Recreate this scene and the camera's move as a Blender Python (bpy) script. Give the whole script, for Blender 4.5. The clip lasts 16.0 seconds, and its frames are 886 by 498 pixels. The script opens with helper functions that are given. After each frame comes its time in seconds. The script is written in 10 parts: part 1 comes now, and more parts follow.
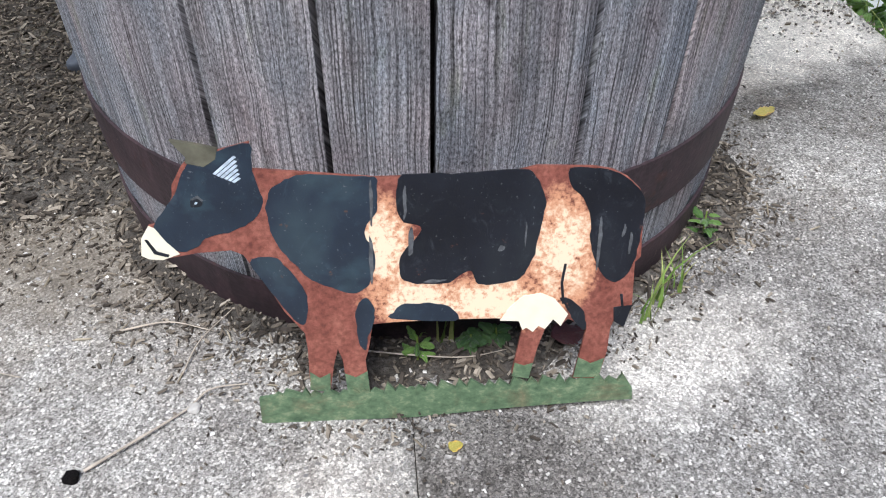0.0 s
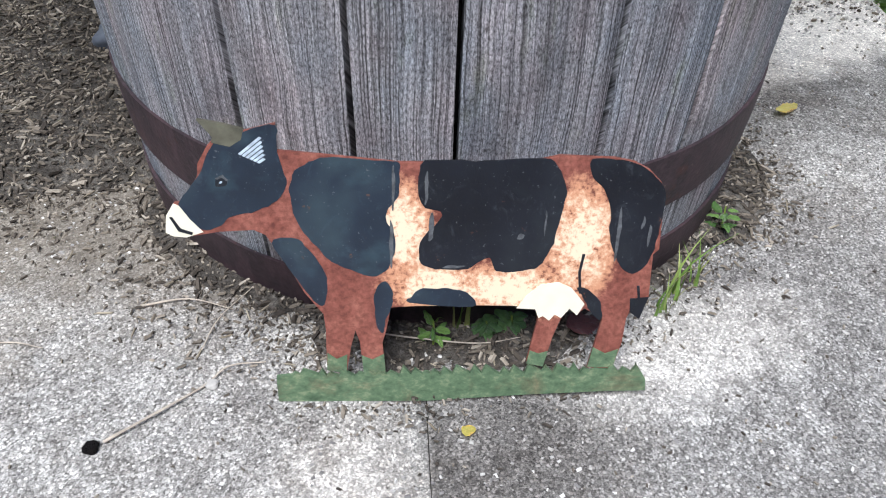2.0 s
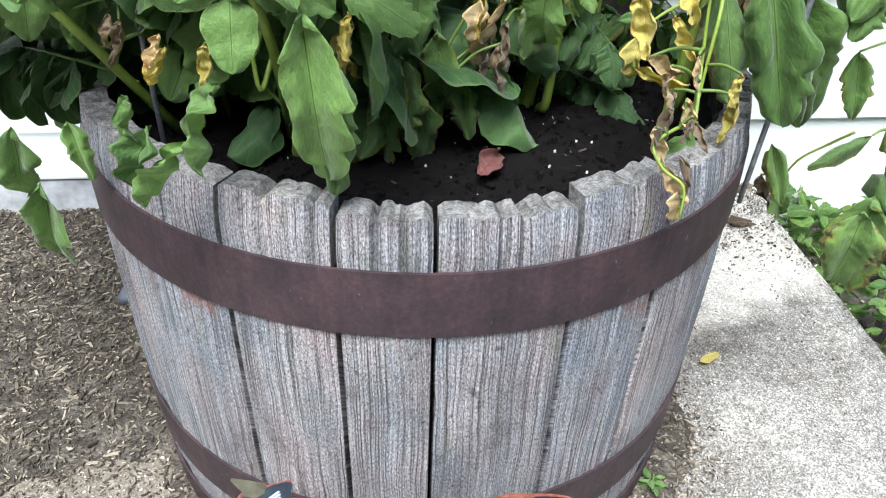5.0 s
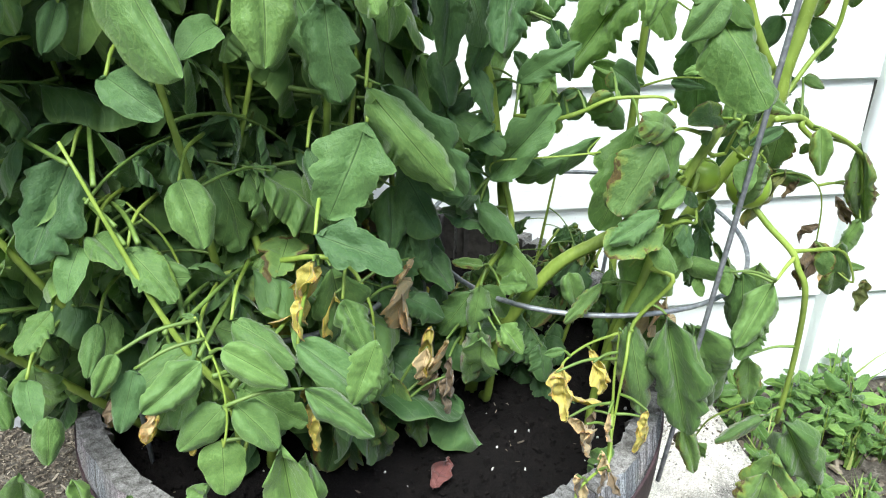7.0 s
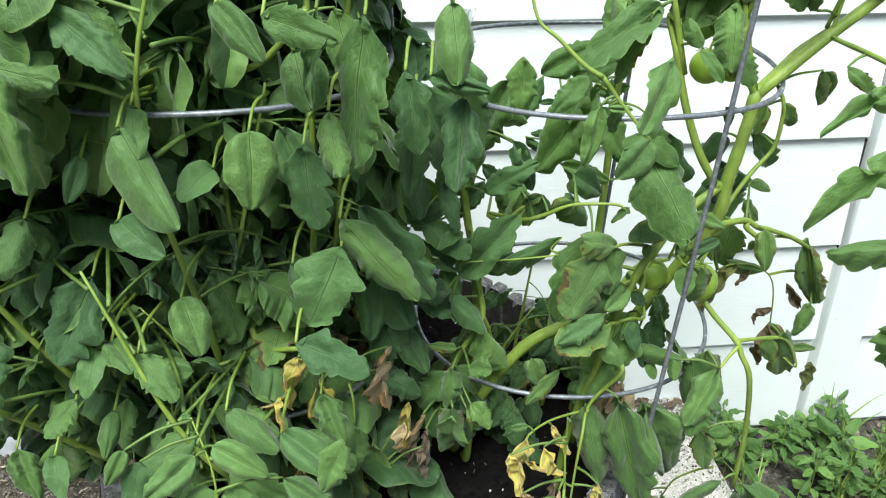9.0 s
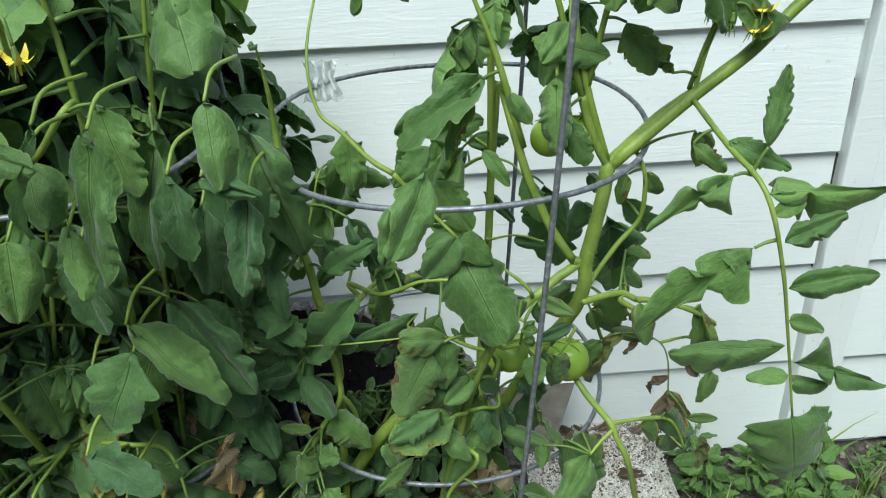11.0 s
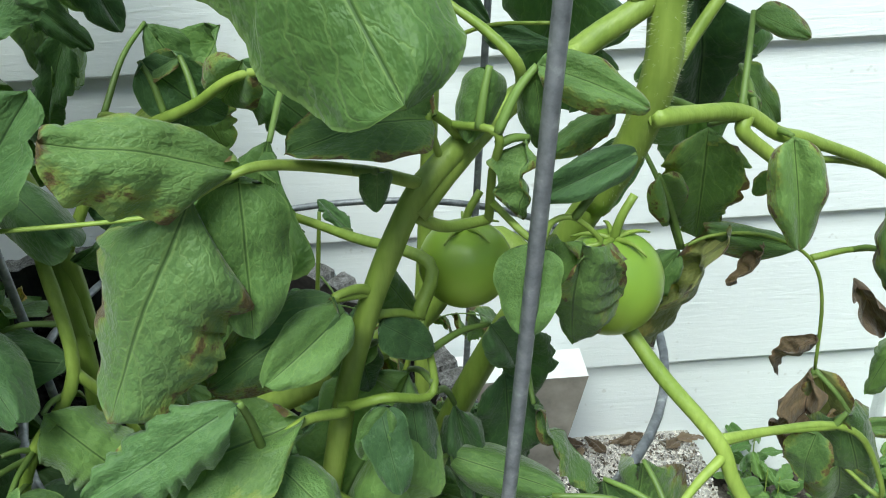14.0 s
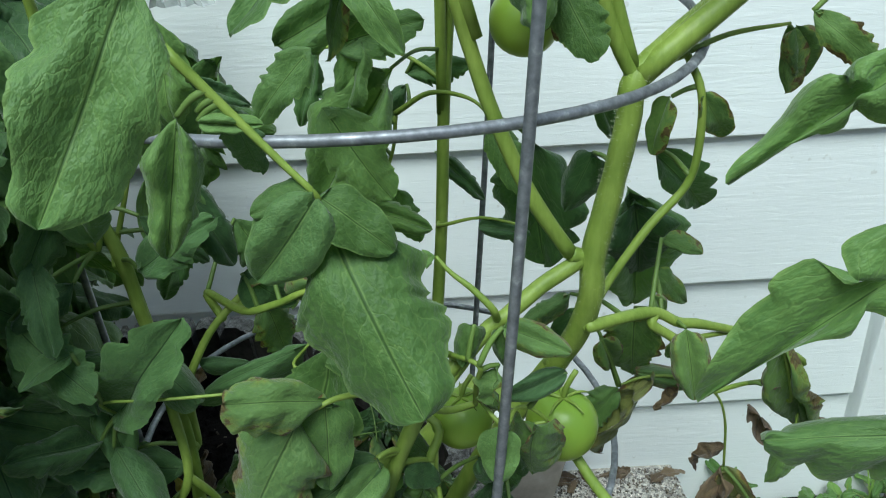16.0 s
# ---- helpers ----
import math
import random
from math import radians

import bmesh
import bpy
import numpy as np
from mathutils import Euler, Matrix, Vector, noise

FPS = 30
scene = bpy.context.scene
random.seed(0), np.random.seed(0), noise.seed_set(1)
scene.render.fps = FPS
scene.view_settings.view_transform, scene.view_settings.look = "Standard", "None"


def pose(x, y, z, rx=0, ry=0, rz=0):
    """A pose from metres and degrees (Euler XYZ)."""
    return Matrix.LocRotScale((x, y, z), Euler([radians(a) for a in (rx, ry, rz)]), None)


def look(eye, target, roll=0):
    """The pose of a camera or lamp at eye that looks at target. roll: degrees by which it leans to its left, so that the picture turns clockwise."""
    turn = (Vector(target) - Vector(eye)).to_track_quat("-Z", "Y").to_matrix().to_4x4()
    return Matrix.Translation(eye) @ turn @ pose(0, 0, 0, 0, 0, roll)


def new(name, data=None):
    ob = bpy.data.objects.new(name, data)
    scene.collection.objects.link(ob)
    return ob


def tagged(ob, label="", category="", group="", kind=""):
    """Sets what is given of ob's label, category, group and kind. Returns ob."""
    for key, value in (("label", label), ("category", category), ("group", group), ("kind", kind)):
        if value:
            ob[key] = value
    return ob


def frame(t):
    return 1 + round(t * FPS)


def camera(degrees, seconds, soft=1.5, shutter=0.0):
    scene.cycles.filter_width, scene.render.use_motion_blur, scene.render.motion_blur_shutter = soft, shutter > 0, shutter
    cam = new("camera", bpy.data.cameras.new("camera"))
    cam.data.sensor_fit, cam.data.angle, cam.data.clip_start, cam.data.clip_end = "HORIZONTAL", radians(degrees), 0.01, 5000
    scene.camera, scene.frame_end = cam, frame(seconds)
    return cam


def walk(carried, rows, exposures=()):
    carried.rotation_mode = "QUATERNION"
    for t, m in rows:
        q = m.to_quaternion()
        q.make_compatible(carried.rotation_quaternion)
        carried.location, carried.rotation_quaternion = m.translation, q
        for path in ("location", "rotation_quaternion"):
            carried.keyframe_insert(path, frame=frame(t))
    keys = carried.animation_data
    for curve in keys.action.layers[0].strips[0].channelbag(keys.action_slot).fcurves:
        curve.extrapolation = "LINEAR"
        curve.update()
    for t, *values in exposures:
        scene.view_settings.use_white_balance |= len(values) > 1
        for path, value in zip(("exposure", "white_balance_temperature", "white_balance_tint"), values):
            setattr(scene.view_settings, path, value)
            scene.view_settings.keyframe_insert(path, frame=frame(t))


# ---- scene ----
cam = camera(56.2, 16.0, soft=1.1)
PATH = [
    (0, (0.052, 0.066, 0.511), (0.215, 1.607, -0.753), 0.5),
    (0.5, (0.05, 0.064, 0.513), (0.199, 1.604, -0.755), 0.3),
    (1, (0.051, 0.062, 0.514), (0.205, 1.606, -0.748), 0.1),
    (1.5, (0.05, 0.062, 0.515), (0.186, 1.593, -0.765), -0.4),
    (2, (0.047, 0.062, 0.514), (0.177, 1.585, -0.775), 1.6),
    (2.5, (0.042, 0.057, 0.519), (0.183, 1.604, -0.741), 2.8),
    (3, (0.048, 0.051, 0.553), (0.21, 1.649, -0.639), 2.7),
    (3.5, (0.046, 0.045, 0.607), (0.232, 1.652, -0.569), 2.2),
    (3.7, (0.044, 0.043, 0.633), (0.229, 1.663, -0.525), 2.3),
    (5.8, (0.049, 0.063, 0.875), (0.25, 1.732, -0.209), 0.9),
    (6, (0.054, 0.067, 0.895), (0.262, 1.75, -0.165), 0.7),
    (6.5, (0.056, 0.072, 0.97), (0.294, 1.801, -0.007), 2.0),
    (7, (0.047, 0.067, 1.046), (0.343, 1.799, 0.09), 1.2),
    (7.5, (0.035, 0.044, 1.128), (0.332, 1.749, 0.125), 2.1),
    (8, (0.035, 0.018, 1.174), (0.293, 1.757, 0.22), 1.6),
    (8.2, (0.033, 0.016, 1.175), (0.297, 1.744, 0.204), 1.4),
    (10.3, (0.247, 0.017, 1.211), (0.33, 1.784, 0.279), -1.2),
    (10.5, (0.21, 0.056, 1.239), (0.407, 1.757, 0.204), 1.4),
    (11, (0.317, 0.106, 1.237), (0.393, 1.824, 0.215), -2.4),
    (11.5, (0.358, 0.285, 1.102), (0.544, 1.94, -0.006), 1.3),
    (12, (0.378, 0.368, 1.008), (0.481, 2.056, -0.059), -1.7),
    (12.5, (0.378, 0.411, 0.941), (0.441, 2.103, -0.124), -2.8),
    (13, (0.385, 0.447, 0.926), (0.494, 2.157, -0.105), -1.0),
    (13.5, (0.393, 0.467, 0.902), (0.508, 2.184, -0.117), -1.6),
    (14, (0.384, 0.472, 0.899), (0.469, 2.2, -0.104), -2.2),
    (14.5, (0.389, 0.458, 0.912), (0.464, 2.184, -0.095), -3.3),
    (15, (0.393, 0.451, 0.934), (0.491, 2.169, -0.085), -3.8),
    (15.5, (0.399, 0.413, 0.999), (0.472, 2.135, -0.015), -2.4),
    (16, (0.387, 0.383, 1.052), (0.444, 2.114, 0.053), -2.4),
]
walk(cam, [(t, look(eye, target, roll)) for t, eye, target, roll in PATH], [(0, 0.85, 6150, 17), (3.5, 1.08, 6000, 15), (6, 1.85, 6400, 10), (7, 1.67, 6400, 8), (8, 1.47, 6400, 6), (10.5, 0.8, 6300, 3), (11.5, 0.65, 6200, 2), (12.5, 0.88, 6300, 2), (14.5, 1.1, 6300, 2), (15.5, 0.92, 6200, 2), (16, 0.6, 6000, 0)])

# ---- light ----
world = bpy.data.worlds.new("world")
scene.world = world
world.use_nodes = True
wn = world.node_tree
sky = wn.nodes.new("ShaderNodeTexSky")
sky.sky_type, sky.sun_disc = "NISHITA", False
sky.sun_elevation, sky.sun_rotation = radians(61), radians(198)
sky.air_density, sky.dust_density, sky.ozone_density = 1.0, 1.5, 1.0
wn.links.new(sky.outputs[0], wn.nodes["Background"].inputs[0])
wn.nodes["Background"].inputs[1].default_value = 0.12

sun = new("sun", bpy.data.lights.new("sun", "SUN"))
sun.data.energy, sun.data.angle, sun.data.color = 2.7, radians(30), (0.965, 1.0, 0.955)
sun.matrix_world = look((-0.65, -1.8, 5.6), (0.3, 1.0, 0.3))


# ---- materials ----
class Mat:
    """A node material with a few short words for wiring."""

    def __init__(self, name):
        self.m = bpy.data.materials.new(name)
        self.m.use_nodes = True
        self.t = self.m.node_tree
        self.b = self.t.nodes["Principled BSDF"]

    def n(self, kind, **kw):
        nd = self.t.nodes.new("ShaderNode" + kind)
        for key, v in kw.items():
            nd.inputs[key.replace("_", " ")].default_value = v
        return nd

    def l(self, a, b):
        self.t.links.new(a, b)
        return b.node

    def coords(self, scale=(1, 1, 1), kind="Object"):
        tc, mp = self.n("TexCoord"), self.n("Mapping")
        mp.inputs["Scale"].default_value = scale
        self.l(tc.outputs[kind], mp.inputs["Vector"])
        return mp.outputs[0]

    def noise(self, vec, scale, detail=4.0, rough=0.6, distort=0.0):
        nd = self.n("TexNoise", Scale=scale, Detail=detail, Roughness=rough, Distortion=distort)
        self.l(vec, nd.inputs["Vector"])
        return nd.outputs[0]

    def ramp(self, fac, stops):
        nd = self.n("ValToRGB")
        el = nd.color_ramp.elements
        while len(el) < len(stops):
            el.new(0.5)
        for e, (p, c) in zip(el, stops):
            e.position, e.color = p, (*c, 1) if len(c) == 3 else c
        self.l(fac, nd.inputs[0])
        return nd.outputs[0]

    def mix(self, fac, a, b, mode="MIX"):
        nd = self.t.nodes.new("ShaderNodeMix")
        nd.data_type, nd.blend_type = "RGBA", mode
        for src, at in ((fac, 0), (a, 6), (b, 7)):
            if isinstance(src, (int, float)):
                nd.inputs[at].default_value = src
            elif isinstance(src, tuple):
                nd.inputs[at].default_value = (*src, 1)
            else:
                self.l(src, nd.inputs[at])
        return nd.outputs[2]

    def math(self, op, a, b=0.0):
        nd = self.n("Math")
        nd.operation = op
        for i, v in enumerate((a, b)):
            if isinstance(v, (int, float)):
                nd.inputs[i].default_value = v
            else:
                self.l(v, nd.inputs[i])
        return nd.outputs[0]

    def bump(self, height, strength=0.3, distance=0.01):
        nd = self.n("Bump", Strength=strength, Distance=distance)
        self.l(height, nd.inputs["Height"])
        self.l(nd.outputs[0], self.b.inputs["Normal"])

    def base(self, col, rough=0.6, metal=0.0, spec=0.5):
        if isinstance(col, tuple):
            self.b.inputs["Base Color"].default_value = (*col, 1)
        else:
            self.l(col, self.b.inputs["Base Color"])
        if isinstance(rough, (int, float)):
            self.b.inputs["Roughness"].default_value = rough
        else:
            self.l(rough, self.b.inputs["Roughness"])
        self.b.inputs["Metallic"].default_value = metal
        self.b.inputs["Specular IOR Level"].default_value = spec
        return self.m

    def rand(self):
        return self.n("ObjectInfo").outputs["Random"]


def weathered_wood():
    """Silvered oak: long raised grain that follows each stave's taper, fine checks, damp stains. Its chart is (across, up) in metres."""
    k = Mat("weathered oak")
    rnd = k.rand()
    off = k.n("CombineXYZ")
    k.l(k.math("MULTIPLY", rnd, 3.7), off.inputs[0])
    k.l(k.math("MULTIPLY", rnd, 5.1), off.inputs[1])
    add = k.n("VectorMath")
    k.l(k.coords((1, 1, 1), "UV"), add.inputs[0])
    k.l(off.outputs[0], add.inputs[1])
    flat = add.outputs[0]

    def laid(sx, sy, vec=flat):
        mp = k.n("Mapping")
        mp.inputs["Scale"].default_value = (sx, sy, 1)
        k.l(vec, mp.inputs["Vector"])
        return mp.outputs[0]

    sway = k.n("CombineXYZ")
    k.l(k.math("MULTIPLY", k.math("SUBTRACT", k.noise(laid(1, 0.35), 26, 3, 0.5), 0.5), 0.010), sway.inputs[0])
    bent = k.n("VectorMath")
    k.l(flat, bent.inputs[0])
    k.l(sway.outputs[0], bent.inputs[1])
    line = k.noise(laid(1, 0.006, bent.outputs[0]), 820, 4, 0.62)
    vein = k.noise(laid(1, 0.014, bent.outputs[0]), 300, 3, 0.5)
    fibre = k.noise(laid(1, 0.16), 1500, 3, 0.7)
    grit = k.noise(laid(1, 0.5), 620, 4, 0.8)
    blot = k.noise(laid(1, 0.6), 13, 6, 0.72, 0.5)
    spot = k.noise(laid(1, 0.45), 75, 5, 0.7, 0.4)
    hue = k.noise(laid(1, 0.4), 17, 4, 0.6)
    col = k.ramp(vein, [(0.34, (0.205, 0.20, 0.205)), (0.5, (0.275, 0.271, 0.275)), (0.66, (0.34, 0.335, 0.335))])
    depth = k.ramp(line, [(0.36, (0.15, 0.145, 0.14)), (0.43, (0.50, 0.495, 0.49)), (0.49, (0.96, 0.96, 0.96)), (0.62, (1.26, 1.255, 1.25))])
    col = k.mix(k.ramp(blot, [(0.35, (0.55,) * 3), (0.6, (0.98,) * 3)]), col, k.mix(1.0, col, depth, "MULTIPLY"))
    col = k.mix(0.75, col, k.ramp(fibre, [(0.36, (0.42, 0.415, 0.41)), (0.64, (1.42, 1.42, 1.42))]), "MULTIPLY")
    col = k.mix(0.8, col, k.ramp(grit, [(0.38, (0.24, 0.235, 0.235)), (0.48, (0.92, 0.92, 0.92)), (0.62, (1.55, 1.55, 1.54))]), "MULTIPLY")
    col = k.mix(0.9, col, k.ramp(blot, [(0.33, (0.58, 0.57, 0.58)), (0.5, (0.98, 0.98, 0.99)), (0.66, (1.22, 1.22, 1.22))]), "MULTIPLY")
    col = k.mix(0.8, col, k.ramp(hue, [(0.34, (0.86, 0.98, 1.06)), (0.5, (1, 1, 1)), (0.66, (1.12, 0.98, 0.97))]), "MULTIPLY")
    col = k.mix(0.85, col, k.ramp(spot, [(0.60, (1, 1, 1)), (0.70, (0.34, 0.32, 0.31))]), "MULTIPLY")
    moss = k.ramp(k.noise(laid(1, 0.25), 28, 4, 0.7), [(0.57, (1, 1, 1)), (0.70, (0.78, 0.86, 0.64))])
    col = k.mix(0.8, col, moss, "MULTIPLY")
    tint = k.ramp(rnd, [(0.0, (0.98, 1.0, 1.05)), (0.5, (1.05, 1.05, 1.08)), (1.0, (1.18, 1.16, 1.17))])
    col = k.mix(1.0, col, tint, "MULTIPLY")
    # rust washed down from the upper hoop
    up = k.n("SeparateXYZ")
    k.l(k.coords((1, 1, 1), "UV"), up.inputs[0])
    below = k.ramp(k.math("ADD", up.outputs[1], k.math("MULTIPLY", k.math("SUBTRACT", k.noise(laid(1, 0.2), 38, 3, 0.6), 0.5), 0.075)), [(0.352, (0, 0, 0)), (0.372, (0.75,) * 3), (0.380, (0, 0, 0))])
    col = k.mix(k.math("MULTIPLY", below, k.ramp(k.noise(laid(1, 0.1), 22, 2, 0.5), [(0.50, (0, 0, 0)), (0.60, (1, 1, 1))])), col, (0.20, 0.072, 0.038))
    h = k.math("ADD", k.math("MULTIPLY", k.math("MINIMUM", line, 0.52), 2.2), k.math("MULTIPLY", grit, 0.5))
    k.bump(h, 0.5, 0.003)
    return k.base(col, 0.85, 0, 0.2)


def eroded_end():
    """The staves' worn upper ends: open pores, cracks and grit in grey wood."""
    k = Mat("eroded oak end")
    rnd = k.rand()
    o = k.coords((1, 1, 1))
    big, mid, fine = k.noise(o, 34, 5, 0.7, 0.6), k.noise(o, 150, 5, 0.72, 0.4), k.noise(o, 700, 3, 0.7)
    col = k.ramp(mid, [(0.32, (0.085, 0.078, 0.072)), (0.46, (0.20, 0.195, 0.19)), (0.64, (0.34, 0.335, 0.33))])
    col = k.mix(0.8, col, k.ramp(big, [(0.36, (0.5, 0.5, 0.48)), (0.55, (1, 1, 1)), (0.68, (1.25, 1.24, 1.2))]), "MULTIPLY")
    col = k.mix(0.7, col, k.ramp(fine, [(0.36, (0.45, 0.44, 0.43)), (0.62, (1.3, 1.3, 1.3))]), "MULTIPLY")
    col = k.mix(1.0, col, k.ramp(rnd, [(0.0, (0.85, 0.86, 0.88)), (1.0, (1.12, 1.11, 1.1))]), "MULTIPLY")
    k.bump(k.math("ADD", mid, k.math("MULTIPLY", fine, 0.4)), 0.6, 0.006)
    return k.base(col, 0.9, 0, 0.15)


def rusty_hoop():
    k = Mat("rusted hoop iron")
    v = k.coords()
    a, b = k.noise(v, 26, 5, 0.65), k.noise(v, 240, 3, 0.6)
    run = k.noise(k.coords((1, 1, 0.12)), 70, 4, 0.65)
    col = k.ramp(a, [(0.3, (0.042, 0.033, 0.038)), (0.55, (0.072, 0.049, 0.056)), (0.75, (0.100, 0.062, 0.068))])
    col = k.mix(0.6, col, k.ramp(run, [(0.36, (0.70, 0.70, 0.72)), (0.6, (1.18, 1.12, 1.12))]), "MULTIPLY")
    col = k.mix(k.ramp(k.noise(v, 17, 5, 0.7), [(0.60, (0, 0, 0)), (0.72, (0.5,) * 3)]), col, (0.135, 0.050, 0.034))
    col = k.mix(k.ramp(k.noise(k.coords((1, 1, 0.4)), 190, 2, 0.5), [(0.72, (0, 0, 0)), (0.77, (0.7,) * 3)]), col, (0.26, 0.21, 0.17))
    col = k.mix(0.35, col, k.ramp(b, [(0.4, (0.4, 0.36, 0.36)), (0.65, (1.1, 1.0, 0.95))]), "MULTIPLY")
    k.bump(b, 0.3, 0.002)
    return k.base(col, 0.62, 0.35, 0.4)


def aggregate_concrete():
    """Grey mortar with small pale stones; a fan by the wall is paler, the rest is greyer and stained."""
    k = Mat("exposed aggregate concrete")
    v = k.coords()
    xyz = k.n("SeparateXYZ")
    k.l(v, xyz.inputs[0])
    big, mid = k.noise(v, 6, 6, 0.68, 0.5), k.noise(v, 38, 5, 0.65)
    vo = k.n("TexVoronoi", Scale=250.0, Randomness=1.0)
    k.l(v, vo.inputs["Vector"])
    vo2 = k.n("TexVoronoi", Scale=520.0, Randomness=1.0)
    k.l(v, vo2.inputs["Vector"])
    sand = k.noise(v, 760, 3, 0.75)
    mortar = k.ramp(vo2.outputs["Color"], [(0.1, (0.12, 0.115, 0.108)), (0.4, (0.24, 0.233, 0.22)), (0.7, (0.37, 0.36, 0.34)), (0.95, (0.62, 0.605, 0.575))])
    mortar = k.mix(0.8, mortar, k.ramp(sand, [(0.36, (0.30, 0.29, 0.285)), (0.50, (0.95, 0.95, 0.945)), (0.64, (1.55, 1.55, 1.54))]), "MULTIPLY")
    stone = k.ramp(vo.outputs["Color"], [(0.1, (0.16, 0.155, 0.15)), (0.35, (0.34, 0.325, 0.30)), (0.6, (0.50, 0.48, 0.44)), (0.85, (0.72, 0.70, 0.66))])
    inner = k.ramp(vo.outputs["Distance"], [(0.26, (1, 1, 1)), (0.40, (0, 0, 0))])
    chosen = k.ramp(k.noise(v, 120, 2, 0.5), [(0.42, (0, 0, 0)), (0.52, (1, 1, 1))])
    col = k.mix(k.math("MULTIPLY", inner, chosen), mortar, stone)
    col = k.mix(1.0, col, k.ramp(big, [(0.34, (0.74, 0.73, 0.725)), (0.5, (0.95, 0.945, 0.94)), (0.66, (1.2, 1.2, 1.19))]), "MULTIPLY")
    col = k.mix(0.7, col, k.ramp(mid, [(0.34, (0.62, 0.60, 0.585)), (0.62, (1.14, 1.14, 1.13))]), "MULTIPLY")
    # the paler fan beside the pipe's end, and a pale drift at the ornament's end
    line = k.math("SUBTRACT", xyz.outputs[1], k.math("ADD", 0.757, k.math("MULTIPLY", xyz.outputs[0], 0.36)))
    line = k.math("ADD", line, k.math("MULTIPLY", k.math("SUBTRACT", big, 0.5), 0.22))
    pale_fan = k.ramp(line, [(0.0, (0, 0, 0)), (0.055, (1, 1, 1))])
    dx, dy = k.math("MULTIPLY", k.math("SUBTRACT", xyz.outputs[0], 0.30), 7.0), k.math("MULTIPLY", k.math("SUBTRACT", xyz.outputs[1], 0.53), 13.0)
    dy = k.math("SUBTRACT", dy, k.math("MULTIPLY", dx, 0.6))
    drift = k.math("SUBTRACT", 1.0, k.math("ADD", k.math("MULTIPLY", dx, dx), k.math("MULTIPLY", dy, dy)))
    drift = k.ramp(k.math("ADD", drift, k.math("MULTIPLY", k.math("SUBTRACT", mid, 0.5), 1.6)), [(0.05, (0, 0, 0)), (0.9, (0.55,) * 3)])
    right = k.ramp(xyz.outputs[0], [(0.0735, (0, 0, 0)), (0.0745, (1, 1, 1))])
    gx, gy = k.math("MULTIPLY", k.math("SUBTRACT", xyz.outputs[0], 0.045), 9.0), k.math("MULTIPLY", k.math("SUBTRACT", xyz.outputs[1], 0.40), 11.0)
    scour = k.math("SUBTRACT", 1.0, k.math("ADD", k.math("MULTIPLY", gx, gx), k.math("MULTIPLY", gy, gy)))
    scour = k.ramp(k.math("ADD", scour, k.math("MULTIPLY", k.math("SUBTRACT", mid, 0.5), 1.4)), [(0.05, (0, 0, 0)), (0.9, (0.5,) * 3)])
    pale = k.math("MAXIMUM", k.math("MULTIPLY", k.math("MAXIMUM", pale_fan, drift), right), k.math("MULTIPLY", scour, k.math("SUBTRACT", 1.0, right)))
    col = k.mix(1.0, col, k.mix(right, (1.12, 1.11, 1.09), (0.92, 0.915, 0.91)), "MULTIPLY")
    col = k.mix(pale, col, k.mix(1.0, k.mix(0.3, col, (0.40, 0.385, 0.36)), (2.0, 1.97, 1.90), "MULTIPLY"))
    grime = k.ramp(k.noise(v, 3.1, 6, 0.72, 0.5), [(0.5, (1, 1, 1)), (0.66, (0.66, 0.62, 0.59))])
    col = k.mix(0.85, col, grime, "MULTIPLY")
    ex, ey = k.math("MULTIPLY", k.math("SUBTRACT", xyz.outputs[0], 0.13), 7.5), k.math("MULTIPLY", k.math("SUBTRACT", xyz.outputs[1], 0.425), 11.0)
    soak = k.math("SUBTRACT", 1.0, k.math("ADD", k.math("MULTIPLY", ex, ex), k.math("MULTIPLY", ey, ey)))
    soak = k.ramp(k.math("ADD", soak, k.math("MULTIPLY", k.math("SUBTRACT", mid, 0.5), 2.0)), [(0.0, (0, 0, 0)), (0.8, (1, 1, 1))])
    col = k.mix(k.math("MULTIPLY", soak, right), col, k.mix(1.0, col, (0.60, 0.585, 0.575), "MULTIPLY"))
    shore = k.math("SUBTRACT", xyz.outputs[1], k.math("ADD", 0.705, k.math("MULTIPLY", xyz.outputs[0], 0.30)))
    shore = k.math("ADD", shore, k.math("MULTIPLY", k.math("SUBTRACT", k.noise(v, 16, 5, 0.7), 0.5), 0.34))
    dust = k.math("MULTIPLY", k.ramp(k.math("ADD", shore, 0.5), [(0.38, (0, 0, 0)), (0.54, (0.8,) * 3)]), k.math("SUBTRACT", 1.0, right))
    col = k.mix(dust, col, k.mix(1.0, k.mix(0.55, col, (0.26, 0.235, 0.20)), (0.66, 0.61, 0.54), "MULTIPLY"))
    pit = k.ramp(k.noise(v, 210, 2, 0.5), [(0.66, (1, 1, 1)), (0.74, (0.25, 0.24, 0.23))])
    col = k.mix(0.8, col, pit, "MULTIPLY")
    h = k.math("ADD", k.math("MULTIPLY", k.math("MULTIPLY", inner, chosen), 0.5), k.math("MULTIPLY", sand, 0.5))
    k.bump(h, 0.5, 0.0025)
    return k.base(col, 0.92, 0, 0.2)


